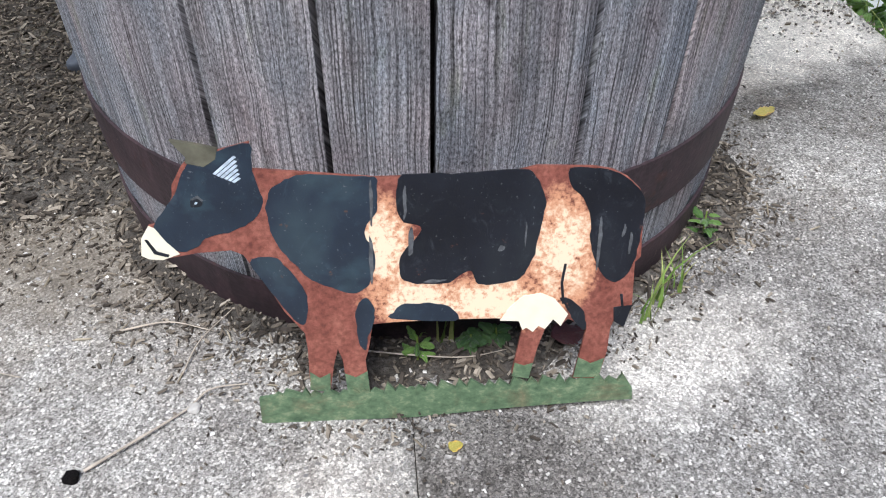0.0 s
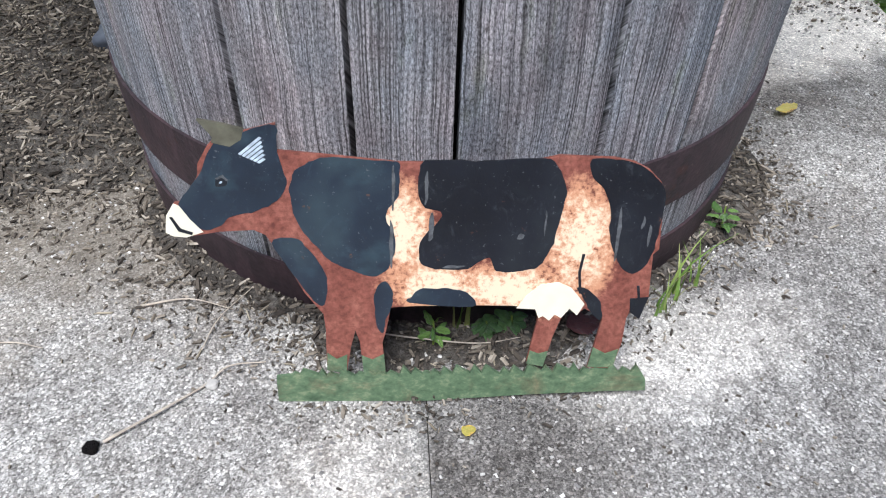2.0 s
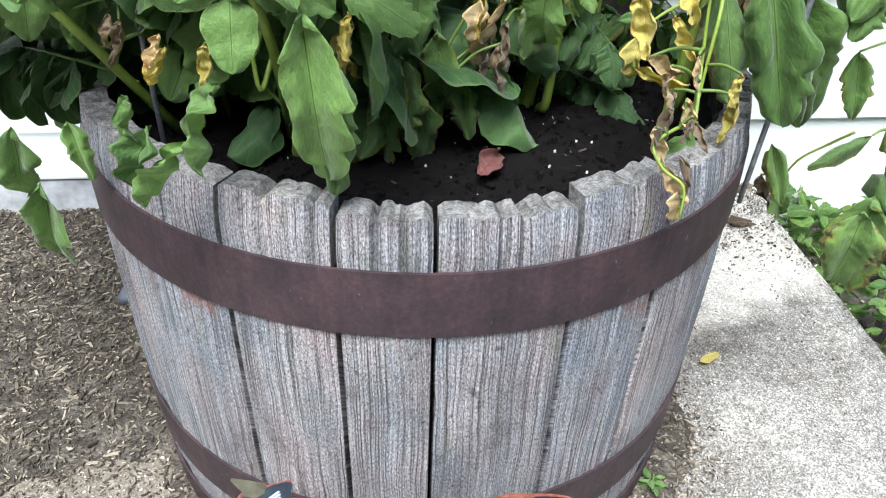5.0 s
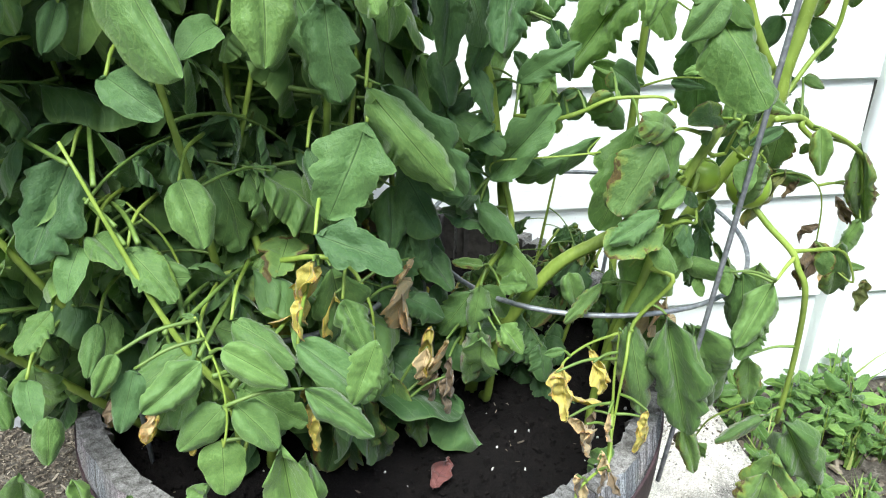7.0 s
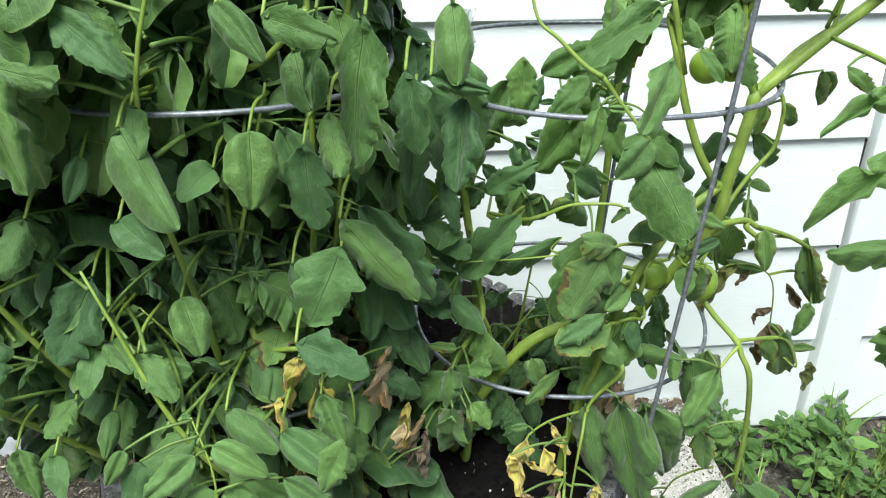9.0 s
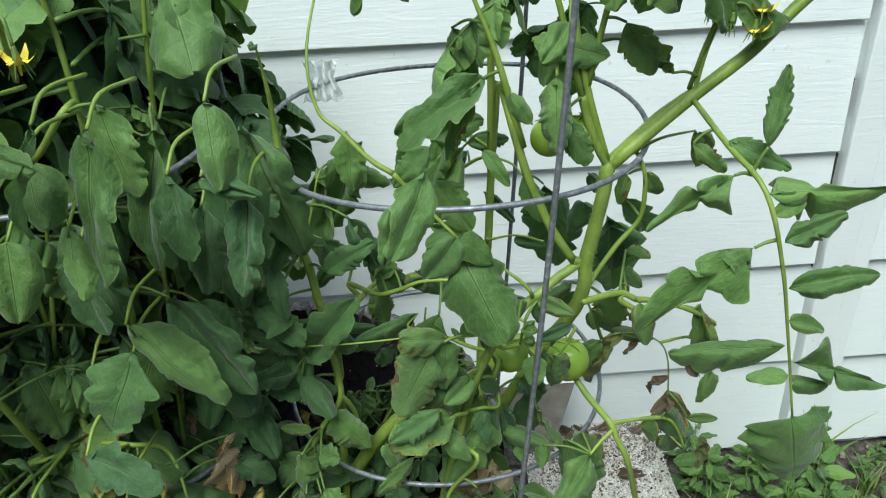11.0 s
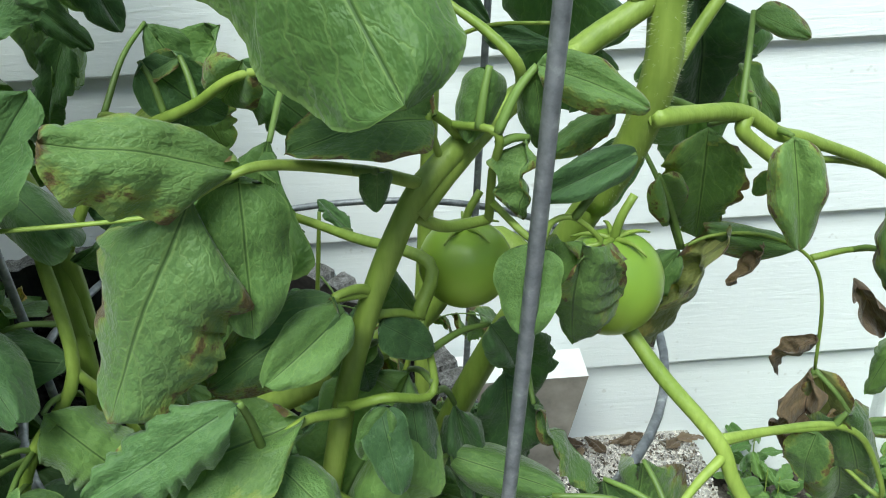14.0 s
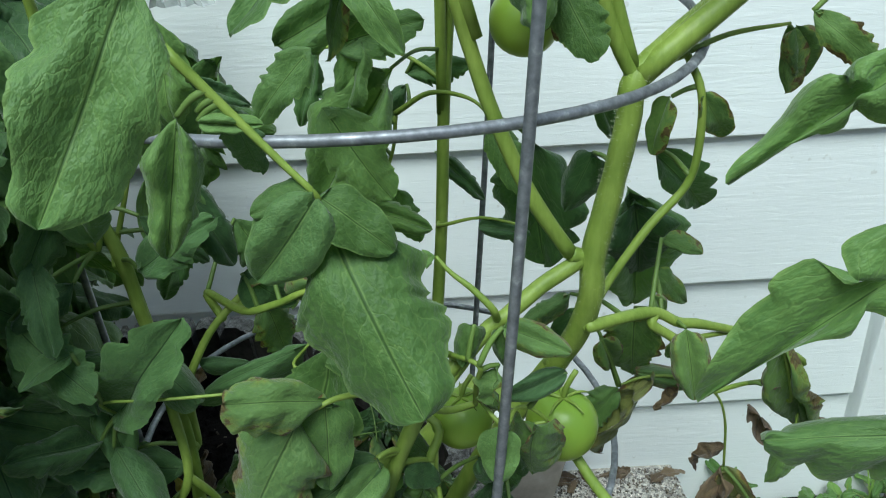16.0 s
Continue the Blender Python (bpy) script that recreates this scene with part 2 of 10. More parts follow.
def earth(name, stops, scale, bump=0.9):
    k = Mat(name)
    v = k.coords()
    a, b = k.noise(v, scale, 6, 0.7), k.noise(v, scale * 6, 4, 0.7)
    col = k.ramp(a, stops)
    col = k.mix(0.6, col, k.ramp(b, [(0.35, (0.4, 0.38, 0.36)), (0.65, (1.25, 1.2, 1.15))]), "MULTIPLY")
    k.bump(k.math("ADD", a, k.math("MULTIPLY", b, 0.6)), bump, 0.01)
    return k.base(col, 0.95, 0, 0.15)


def per_piece(name, stops, rough=0.9):
    """A colour drawn for every joined piece."""
    k = Mat(name)
    g = k.n("NewGeometry")
    col = k.ramp(g.outputs["Random Per Island"], stops)
    n = k.noise(k.coords(), 160, 3, 0.6)
    col = k.mix(0.5, col, k.ramp(n, [(0.3, (0.6, 0.58, 0.56)), (0.7, (1.15, 1.15, 1.15))]), "MULTIPLY")
    return k.base(col, rough, 0, 0.2)


def siding_paint():
    k = Mat("white siding paint")
    v = k.coords((0.12, 1, 1))
    a = k.noise(v, 140, 4, 0.6, 0.8)
    d = k.noise(k.coords(), 5, 4, 0.6)
    s = k.noise(k.coords(), 70, 2, 0.5)
    col = k.ramp(d, [(0.3, (0.80, 0.845, 0.835)), (0.7, (0.855, 0.89, 0.88))])
    col = k.mix(0.5, col, k.ramp(s, [(0.70, (1, 1, 1)), (0.76, (0.72, 0.70, 0.66))]), "MULTIPLY")
    k.bump(a, 0.32, 0.003)
    return k.base(col, 0.45, 0, 0.4)


def leaf_stuff(name, dark, light, edge=None):
    k = Mat(name)
    rnd = k.rand()
    v = k.coords((1, 1, 1), "UV")
    o = k.coords()
    n1, n2 = k.noise(o, 5, 4, 0.6), k.noise(o, 30, 4, 0.6)
    f = k.math("ADD", k.math("MULTIPLY", n1, 0.55), k.math("MULTIPLY", rnd, 0.5))
    col = k.ramp(f, [(0.3, dark), (0.75, light)])
    sep = k.n("SeparateXYZ")
    k.l(v, sep.inputs[0])
    # veins: the midrib and its side ribs, from the leaf's own chart
    mid = k.math("ABSOLUTE", k.math("SUBTRACT", sep.outputs[1], 0.5))
    rib = k.ramp(mid, [(0.0, (1, 1, 1)), (0.022, (0, 0, 0))])
    slant = k.math("SUBTRACT", k.math("MULTIPLY", sep.outputs[0], 6.0), k.math("SUBTRACT", k.math("MULTIPLY", mid, 5.0), k.math("MULTIPLY", n1, 1.6)))
    saw = k.math("ABSOLUTE", k.math("SUBTRACT", k.math("FRACT", slant), 0.5))
    side = k.ramp(saw, [(0.0, (1, 1, 1)), (0.07, (0, 0, 0))])
    col = k.mix(k.math("MULTIPLY", k.math("FRACT", k.math("MULTIPLY", rnd, 7.3)), 0.6), col, k.mix(n1, tuple(0.8 * c for c in dark), (light[0] * 0.62, light[1] * 0.70, light[2] * 1.05)))
    net = k.n("TexVoronoi", Scale=13.0)
    net.feature = "DISTANCE_TO_EDGE"
    k.l(k.coords((1, 0.8, 0.01), "UV"), net.inputs["Vector"])
    mesh = k.ramp(net.outputs["Distance"], [(0.0, (1, 1, 1)), (0.09, (0, 0, 0))])
    flank = k.ramp(mid, [(0.010, (0, 0, 0)), (0.017, (1, 1, 1)), (0.036, (0, 0, 0))])
    crease = k.ramp(mid, [(0.006, (1, 1, 1)), (0.013, (0, 0, 0))])
    rim_pale = k.ramp(mid, [(0.462, (0, 0, 0)), (0.492, (1, 1, 1))])
    pale = (light[0] * 1.75, light[1] * 1.45, light[2] * 1.7)
    veins = k.math("MAXIMUM", k.math("MULTIPLY", flank, 0.75), k.math("MULTIPLY", side, 0.42))
    veins = k.math("MAXIMUM", veins, k.math("MULTIPLY", mesh, 0.07))
    veins = k.math("MAXIMUM", veins, k.math("MULTIPLY", rim_pale, 0.75))
    col = k.mix(k.math("MULTIPLY", veins, 0.42), col, pale)
    col = k.mix(k.math("MULTIPLY", crease, 0.7), col, tuple(0.55 * c for c in dark))
    if edge:
        rim = k.ramp(k.math("ADD", mid, k.math("MULTIPLY", k.noise(o, 4, 5, 0.65), 0.85)), [(0.875, (0, 0, 0)), (0.92, (1, 1, 1))])
        tipf = k.ramp(k.math("MULTIPLY", k.math("ADD", sep.outputs[0], k.math("MULTIPLY", n1, 0.5)), 0.7), [(0.85, (0, 0, 0)), (0.90, (1, 1, 1))])
        gone = k.math("MAXIMUM", rim, tipf)
        halo = k.ramp(k.math("ADD", mid, k.math("MULTIPLY", k.noise(o, 4, 5, 0.65), 0.85)), [(0.78, (0, 0, 0)), (0.90, (1, 1, 1))])
        col = k.mix(k.math("MULTIPLY", halo, 0.55), col, (light[0] * 1.75, light[1] * 1.15, light[2] * 0.7))
        col = k.mix(gone, col, k.mix(n2, tuple(0.35 * c for c in edge), tuple(1.5 * c for c in edge)))
    crinkle = k.noise(o, 14, 3, 0.55)
    k.bump(k.math("ADD", k.math("MULTIPLY", k.math("MAXIMUM", rib, k.math("MAXIMUM", k.math("MULTIPLY", side, 0.5), k.math("MULTIPLY", mesh, 0.10))), -0.5), k.math("MULTIPLY", k.math("ADD", n1, crinkle), 0.8)), 0.27, 0.012)
    speck = k.noise(o, 70, 3, 0.6)
    col = k.mix(0.35, col, k.ramp(n2, [(0.35, (0.60, 0.70, 0.70)), (0.62, (1.15, 1.1, 1.0))]), "MULTIPLY")
    col = k.mix(0.6, col, k.ramp(speck, [(0.66, (1, 1, 1)), (0.76, (0.95, 0.72, 0.5))]), "MULTIPLY")
    k.base(col, k.ramp(n2, [(0.3, (0.48,) * 3), (0.7, (0.68,) * 3)]), 0, 0.32)
    k.b.inputs["Sheen Weight"].default_value = 0.22
    k.b.inputs["Sheen Roughness"].default_value = 0.4
    tr, mx = k.n("BsdfTranslucent"), k.n("MixShader", Fac=0.22)
    k.l(k.mix(1.0, col, (1.25, 1.35, 0.55), "MULTIPLY"), tr.inputs[0])
    k.l(k.b.outputs[0], mx.inputs[1])
    k.l(tr.outputs[0], mx.inputs[2])
    k.l(mx.outputs[0], k.t.nodes["Material Output"].inputs[0])
    return k.m


def plain(name, col, rough=0.5, metal=0.0, grain=60.0, amount=0.25, spec=0.5):
    k = Mat(name)
    n = k.noise(k.coords(), grain, 4, 0.6)
    lo, hi = tuple(c * (1 - amount) for c in col), tuple(min(1, c * (1 + amount)) for c in col)
    return k.base(k.ramp(n, [(0.3, lo), (0.7, hi)]), rough, metal, spec)


def stem_stuff():
    k = Mat("tomato stem")
    o = k.coords()
    n = k.noise(o, 28, 4, 0.6)
    f = k.noise(k.coords((1, 1, 0.15)), 300, 3, 0.6)
    col = k.ramp(n, [(0.3, (0.145, 0.225, 0.032)), (0.7, (0.275, 0.365, 0.070))])
    col = k.mix(0.4, col, k.ramp(f, [(0.35, (0.7, 0.75, 0.6)), (0.6, (1.1, 1.1, 1.1))]), "MULTIPLY")
    k.bump(f, 0.25, 0.002)
    return k.base(col, 0.5, 0, 0.4)


def tomato_skin():
    k = Mat("unripe tomato skin")
    o = k.coords()
    n = k.noise(o, 22, 3, 0.5)
    sep = k.n("SeparateXYZ")
    k.l(o, sep.inputs[0])
    z = k.math("ADD", k.math("MULTIPLY", sep.outputs[2], 12.0), k.math("MULTIPLY", n, 0.6))
    col = k.ramp(z, [(-0.1 + 0.1, (0.30, 0.38, 0.03)), (0.35, (0.24, 0.36, 0.045)), (0.75, (0.13, 0.26, 0.045))])
    k.b.inputs["Subsurface Weight"].default_value = 0.15
    k.b.inputs["Subsurface Radius"].default_value = (0.01, 0.012, 0.004)
    return k.base(col, k.ramp(n, [(0.3, (0.28,) * 3), (0.7, (0.38,) * 3)]), 0, 0.3)


def galvanised():
    k = Mat("galvanised wire")
    n = k.noise(k.coords(), 150, 4, 0.6)
    col = k.ramp(n, [(0.3, (0.15, 0.16, 0.175)), (0.6, (0.28, 0.295, 0.32)), (0.75, (0.48, 0.50, 0.53))])
    return k.base(col, k.ramp(n, [(0.3, (0.6,) * 3), (0.7, (0.4,) * 3)]), 0.55, 0.5)


def cow_coat():
    """Rust-red paint that turns to rust-speckled cream along the belly and two bars."""
    k = Mat("rust and cream paint")
    tc = k.n("TexCoord")
    o = tc.outputs["Object"]
    n1, n2 = k.noise(o, 55, 5, 0.75), k.noise(o, 260, 4, 0.7)
    mask = None
    for cx, cz, rx, rz in ((-0.043, 0.145, 0.030, 0.05), (0.085, 0.135, 0.036, 0.062), (0.035, 0.095, 0.075, 0.032), (-0.02, 0.10, 0.05, 0.028)):
        mp, gr = k.n("Mapping"), k.n("TexGradient")
        mp.inputs["Scale"].default_value = (1 / rx, 0.0, 1 / rz)
        mp.inputs["Location"].default_value = (-cx / rx, 0, -cz / rz)
        gr.gradient_type = "SPHERICAL"
        k.l(o, mp.inputs[0])
        k.l(mp.outputs[0], gr.inputs[0])
        mask = gr.outputs[1] if mask is None else k.math("MAXIMUM", mask, gr.outputs[1])
    grit = k.math("ADD", k.math("MULTIPLY", k.math("SUBTRACT", n1, 0.5), 2.2), k.math("MULTIPLY", k.math("SUBTRACT", n2, 0.5), 2.0))
    f = k.math("ADD", k.math("MULTIPLY", mask, 1.30), k.math("MULTIPLY", grit, k.math("ADD", 0.12, k.math("MULTIPLY", k.math("MINIMUM", mask, 0.75), 1.7))))
    rust = k.ramp(n1, [(0.3, (0.155, 0.045, 0.032)), (0.5, (0.245, 0.082, 0.058)), (0.7, (0.33, 0.125, 0.088))])
    rust = k.mix(0.8, rust, k.ramp(n2, [(0.36, (0.55, 0.48, 0.46)), (0.6, (1.12, 1.1, 1.1))]), "MULTIPLY")
    col = k.mix(k.ramp(f, [(0.15, (0, 0, 0)), (0.45, (1, 1, 1))]), rust, (0.60, 0.29, 0.16))
    col = k.mix(k.ramp(f, [(0.52, (0, 0, 0)), (1.05, (1, 1, 1))]), col, (0.84, 0.66, 0.46))
    k.bump(n2, 0.2, 0.001)
    return k.base(col, 0.55, 0, 0.4)


def worn_black(name, lift, tint=(1.0, 1.0, 1.0)):
    k = Mat(name)
    o = k.coords()
    a, b = k.noise(o, 9, 4, 0.6), k.noise(k.coords((1.6, 1, 1)), 34, 6, 0.75, 2.2)
    col = k.ramp(a, [(0.38, (0.006 * lift, 0.007 * lift, 0.011 * lift)), (0.52, (0.010 * lift, 0.012 * lift, 0.018 * lift)), (0.68, (0.022 * lift, 0.027 * lift, 0.031 * lift))])
    col = k.mix(k.ramp(b, [(0.56, (0, 0, 0)), (0.74, (0.5,) * 3)]), col, (0.070, 0.080, 0.095))
    cloud = k.noise(k.coords((1, 1, 1.5)), 22, 4, 0.55)
    col = k.mix(k.ramp(cloud, [(0.54, (0, 0, 0)), (0.70, (0.24 * lift,) * 3)]), col, (0.026 * lift, 0.036 * lift, 0.042 * lift))
    rusty = k.noise(o, 60, 4, 0.7)
    col = k.mix(k.ramp(rusty, [(0.685, (0, 0, 0)), (0.73, (0.7,) * 3)]), col, (0.16, 0.06, 0.035))
    col = k.mix(1.0, col, tint, "MULTIPLY")
    speck = k.noise(o, 420, 2, 0.5)
    col = k.mix(k.ramp(speck, [(0.70, (0, 0, 0)), (0.76, (0.6,) * 3)]), col, (0.16, 0.165, 0.17))
    k.bump(k.math("ADD", b, k.math("MULTIPLY", speck, 0.4)), 0.3, 0.0015)
    return k.base(col, 0.34, 0, 0.5)


M_WOOD, M_HOOP, M_CONC = weathered_wood(), rusty_hoop(), aggregate_concrete()
M_DIRT = earth("dry garden dirt", [(0.3, (0.038, 0.034, 0.029)), (0.52, (0.105, 0.095, 0.083)), (0.72, (0.27, 0.255, 0.225))], 40)
M_SOIL = earth("dark potting soil", [(0.3, (0.004, 0.0034, 0.0036)), (0.6, (0.010, 0.0082, 0.0082)), (0.8, (0.026, 0.021, 0.019))], 60)
M_CHIP = per_piece("bark chips", [(0.0, (0.048, 0.040, 0.033)), (0.5, (0.125, 0.105, 0.083)), (0.85, (0.24, 0.205, 0.160)), (1.0, (0.42, 0.37, 0.30))])
M_PEBBLE = per_piece("small stones", [(0.0, (0.16, 0.15, 0.145)), (0.3, (0.31, 0.30, 0.28)), (0.65, (0.47, 0.45, 0.41)), (1.0, (0.74, 0.72, 0.67))], 0.75)
M_PERLITE = plain("perlite crumbs", (0.62, 0.60, 0.57), 0.9)
# Darker oak for the staves' inner faces
M_WOOD_IN = plain("dark inner oak", (0.050, 0.045, 0.042), 0.8, 0, 90, 0.5)
M_WOOD_END = eroded_end()
M_SIDING = siding_paint()
M_FOUND = plain("flaking painted foundation", (0.50, 0.52, 0.55), 0.85, 0, 22, 0.4)
M_DOWN = plain("white metal downspout", (0.74, 0.74, 0.73), 0.4, 0, 30, 0.06)
# Dust on the pipe's front face, with that face's shade put into the colour
M_DOWN_DUST_SHADE = plain("dusty white metal with painted shade", (0.27, 0.245, 0.21), 0.8, 0, 24, 0.3)
M_STRAW = per_piece("pale straw", [(0.0, (0.17, 0.14, 0.10)), (1.0, (0.40, 0.35, 0.26))])
M_DOWN_IN = plain("grey-brown downspout inside", (0.30, 0.275, 0.25), 0.8, 0, 40, 0.2)
M_LEAF = leaf_stuff("tomato leaf", (0.066, 0.135, 0.030), (0.175, 0.305, 0.082))
# Bluish, darker copy of the leaf: shade inside the growth put into its colour
M_LEAF_BLUE_SHADE = leaf_stuff("bluish tomato leaf with painted shade", (0.042, 0.098, 0.030), (0.112, 0.215, 0.068))
M_LEAF_WORN = leaf_stuff("brown-edged tomato leaf", (0.064, 0.128, 0.030), (0.165, 0.280, 0.078), (0.125, 0.090, 0.032))
M_LEAF_BROWNING = leaf_stuff("half-dead tomato leaf", (0.085, 0.105, 0.030), (0.20, 0.22, 0.070), (0.135, 0.082, 0.036))
M_LEAF_YELLOW = leaf_stuff("yellowed tomato leaf", (0.38, 0.33, 0.06), (0.66, 0.55, 0.15), (0.42, 0.27, 0.12))
M_LEAF_DRY = leaf_stuff("dry brown leaf", (0.085, 0.060, 0.036), (0.25, 0.18, 0.105))
M_LEAF_TAN = leaf_stuff("tan withered leaf", (0.34, 0.24, 0.11), (0.62, 0.48, 0.27), (0.22, 0.13, 0.07))
M_LEAF_RED = leaf_stuff("red-brown leaf", (0.10, 0.034, 0.031), (0.20, 0.075, 0.066))
M_WEED = leaf_stuff("weed leaf", (0.06, 0.14, 0.03), (0.17, 0.30, 0.07))
M_STEM = stem_stuff()
M_STALK = plain("leaf stalk green", (0.110, 0.180, 0.036), 0.55, 0, 30, 0.35)
M_TOMATO, M_WIRE = tomato_skin(), galvanised()
M_COW, M_BLACK, M_SLATE = cow_coat(), worn_black("worn blue-black enamel", 1.0), worn_black("faded slate enamel", 2.2, (0.80, 1.06, 1.10))
M_EAR = plain("olive brown paint", (0.10, 0.095, 0.065), 0.6, 0, 60, 0.4)
M_CREAM = plain("cream paint", (0.82, 0.76, 0.58), 0.5, 0, 80, 0.06)


def worn_green():
    k = Mat("worn green paint over rust")
    o = k.coords((1, 1, 1.4))
    a, b = k.noise(o, 26, 6, 0.75, 0.6), k.noise(o, 140, 4, 0.7)
    col = k.ramp(b, [(0.3, (0.055, 0.095, 0.052)), (0.55, (0.115, 0.18, 0.098)), (0.75, (0.25, 0.29, 0.17))])
    col = k.mix(k.ramp(a, [(0.52, (0, 0, 0)), (0.70, (0.45,) * 3)]), col, k.mix(b, (0.10, 0.045, 0.03), (0.26, 0.15, 0.09)))
    k.bump(b, 0.25, 0.001)
    return k.base(col, 0.55, 0, 0.4)


M_GRASSPAINT = worn_green()
M_GREYPAINT = plain("pale blue-grey strokes", (0.45, 0.53, 0.60), 0.5, 0, 200, 0.3)
M_TWIG = plain("dry twig", (0.42, 0.36, 0.29), 0.9, 0, 80, 0.3)
M_PETAL = plain("yellow petal", (0.75, 0.60, 0.05), 0.6)


# ---- building words ----
def mesh_of(name, bm, mats):
    me = bpy.data.meshes.new(name)
    bm.to_mesh(me)
    bm.free()
    for m in mats if isinstance(mats, (list, tuple)) else [mats]:
        me.materials.append(m)
    return me


def smooth(me, on=True):
    me.polygons.foreach_set("use_smooth", [on] * len(me.polygons))
    return me


def part(name, bm, mats, parent=None, label="", soft=False):
    me = bm if isinstance(bm, bpy.types.Mesh) else mesh_of(name, bm, mats)
    if soft:
        smooth(me)
    ob = new(name, me)
    if parent:
        ob.parent = parent
    return tagged(ob, label)


def box(x0, y0, z0, x1, y1, z1, bevel=0.0, bm=None):
    bm = bm or bmesh.new()
    r = bmesh.ops.create_cube(bm, size=1.0, matrix=Matrix.LocRotScale(((x0 + x1) / 2, (y0 + y1) / 2, (z0 + z1) / 2), None, (x1 - x0, y1 - y0, z1 - z0)))
    if bevel:
        es = list({e for v in r["verts"] for e in v.link_edges})
        bmesh.ops.bevel(bm, geom=es, offset=bevel, segments=2, affect="EDGES", profile=0.5)
    return bm


def spline(points, per=6):
    """Points along a smooth line through the given ones."""
    p = [Vector(q) for q in points]
    p = [p[0] * 2 - p[1]] + p + [p[-1] * 2 - p[-2]]
    out = []
    for i in range(1, len(p) - 2):
        a, b, c, d = p[i - 1], p[i], p[i + 1], p[i + 2]
        for j in range(per):
            t = j / per
            out.append(0.5 * (2 * b + (c - a) * t + (2 * a - 5 * b + 4 * c - d) * t * t + (3 * b - a - 3 * c + d) * t ** 3))
    return out + [p[-2]]


def tube(points, r0, r1=None, sides=8, per=6, bm=None, knots=0.0, closed=False):
    """A round rod along a smooth line, thinning from r0 to r1."""
    r1 = r0 if r1 is None else r1
    bm = bm or bmesh.new()
    line = [Vector(q) for q in points] if closed else spline(points, per)
    n = len(line)
    rings, up = [], Vector((0.31, 0.2, 0.93)).normalized()
    for i, q in enumerate(line):
        d = (line[(i + 1) % n] - line[i - 1]) if closed else (line[min(i + 1, n - 1)] - line[max(i - 1, 0)])
        d.normalize()
        if abs(d.dot(up)) > 0.95:
            up = Vector((0.9, 0.3, 0.1)).normalized()
        s = d.cross(up).normalized()
        w = s.cross(d)
        f = i / max(1, n - 1)
        r = r0 + (r1 - r0) * f
        if knots:
            r *= 1 + knots * noise.noise(q * 60)
        rings.append([bm.verts.new(q + r * (math.cos(a) * s + math.sin(a) * w)) for a in (2 * math.pi * j / sides for j in range(sides))])
        up = w
    pairs = list(zip(rings, rings[1:] + rings[:1])) if closed else list(zip(rings, rings[1:]))
    for a, b in pairs:
        for j in range(sides):
            bm.faces.new((a[j], a[(j + 1) % sides], b[(j + 1) % sides], b[j]))
    if not closed:
        bm.faces.new(list(reversed(rings[0])))
        bm.faces.new(rings[-1])
    return bm


def near_camera(p, gap):
    return any((Vector(p) - Vector(e)).length < gap for _, e, _, _ in PATH)


# ---- the ground ----
def sheet(name, inside, x0, x1, y0, y1, step, height, material):
    bm = bmesh.new()
    nx, ny = round((x1 - x0) / step), round((y1 - y0) / step)
    grid = {}
    for i in range(nx + 1):
        for j in range(ny + 1):
            x, y = x0 + (x1 - x0) * i / nx, y0 + (y1 - y0) * j / ny
            grid[i, j] = bm.verts.new((x, y, height(x, y)))
    for i in range(nx):
        for j in range(ny):
            bm.faces.new((grid[i, j], grid[i + 1, j], grid[i + 1, j + 1], grid[i, j + 1]))
    me = smooth(mesh_of(name, bm, material))
    return tagged(new(name, me), kind="structure")


WALL_Y = 1.42
BX, BY = 0.1076, 0.8812          # the barrel's axis


def barrel_radius(z):
    return 0.311 + 0.105 * z - 0.11 * z * z


far_ground = sheet("ground", None, -60, 60, -60, 60, 4.0, lambda x, y: -0.17, M_DIRT)
tagged(far_ground, "dry bare garden earth round the concrete pad", "ground")

# concrete pad: two pours with a joint, and the strips that go on round them
def slab(name, x0, x1, y0, y1, label):
    bm = bmesh.new()
    nx, ny = max(2, round((x1 - x0) / 0.05)), max(2, round((y1 - y0) / 0.05))
    nx, ny = min(nx, 40), min(ny, 60)
    top = {}
    for i in range(nx + 1):
        for j in range(ny + 1):
            x, y = x0 + (x1 - x0) * i / nx, y0 + (y1 - y0) * j / ny
            wob = 0.001 * noise.noise(Vector((x * 30, y * 30, 5)))
            ex = wob if i in (0, nx) else 0
            ey = wob if j in (0, ny) else 0
            edge = 0.004 if (i in (0, nx) or j in (0, ny)) else 0
            top[i, j] = bm.verts.new((x + ex, y + ey, 0.0025 * noise.noise(Vector((x * 5, y * 5, 1))) - edge))
    for i in range(nx):
        for j in range(ny):
            bm.faces.new((top[i, j], top[i + 1, j], top[i + 1, j + 1], top[i, j + 1]))
    rim = [top[i, 0] for i in range(nx + 1)] + [top[nx, j] for j in range(1, ny + 1)] + [top[i, ny] for i in range(nx - 1, -1, -1)] + [top[0, j] for j in range(ny - 1, 0, -1)]
    low = [bm.verts.new((v.co.x, v.co.y, -0.20)) for v in rim]
    for a in range(len(rim)):
        b = (a + 1) % len(rim)
        bm.faces.new((rim[b], rim[a], low[a], low[b]))
    ob = new(name, smooth(mesh_of(name, bm, M_CONC)))
    return tagged(ob, label, "pavement", kind="structure")


slab("pavement", 0.0735, 0.80, -0.72, WALL_Y + 0.01, "darker exposed-aggregate concrete slab under the barrel")
slab("pavement", -1.35, 0.0725, -0.72, WALL_Y + 0.01, "pale worn exposed-aggregate concrete slab")
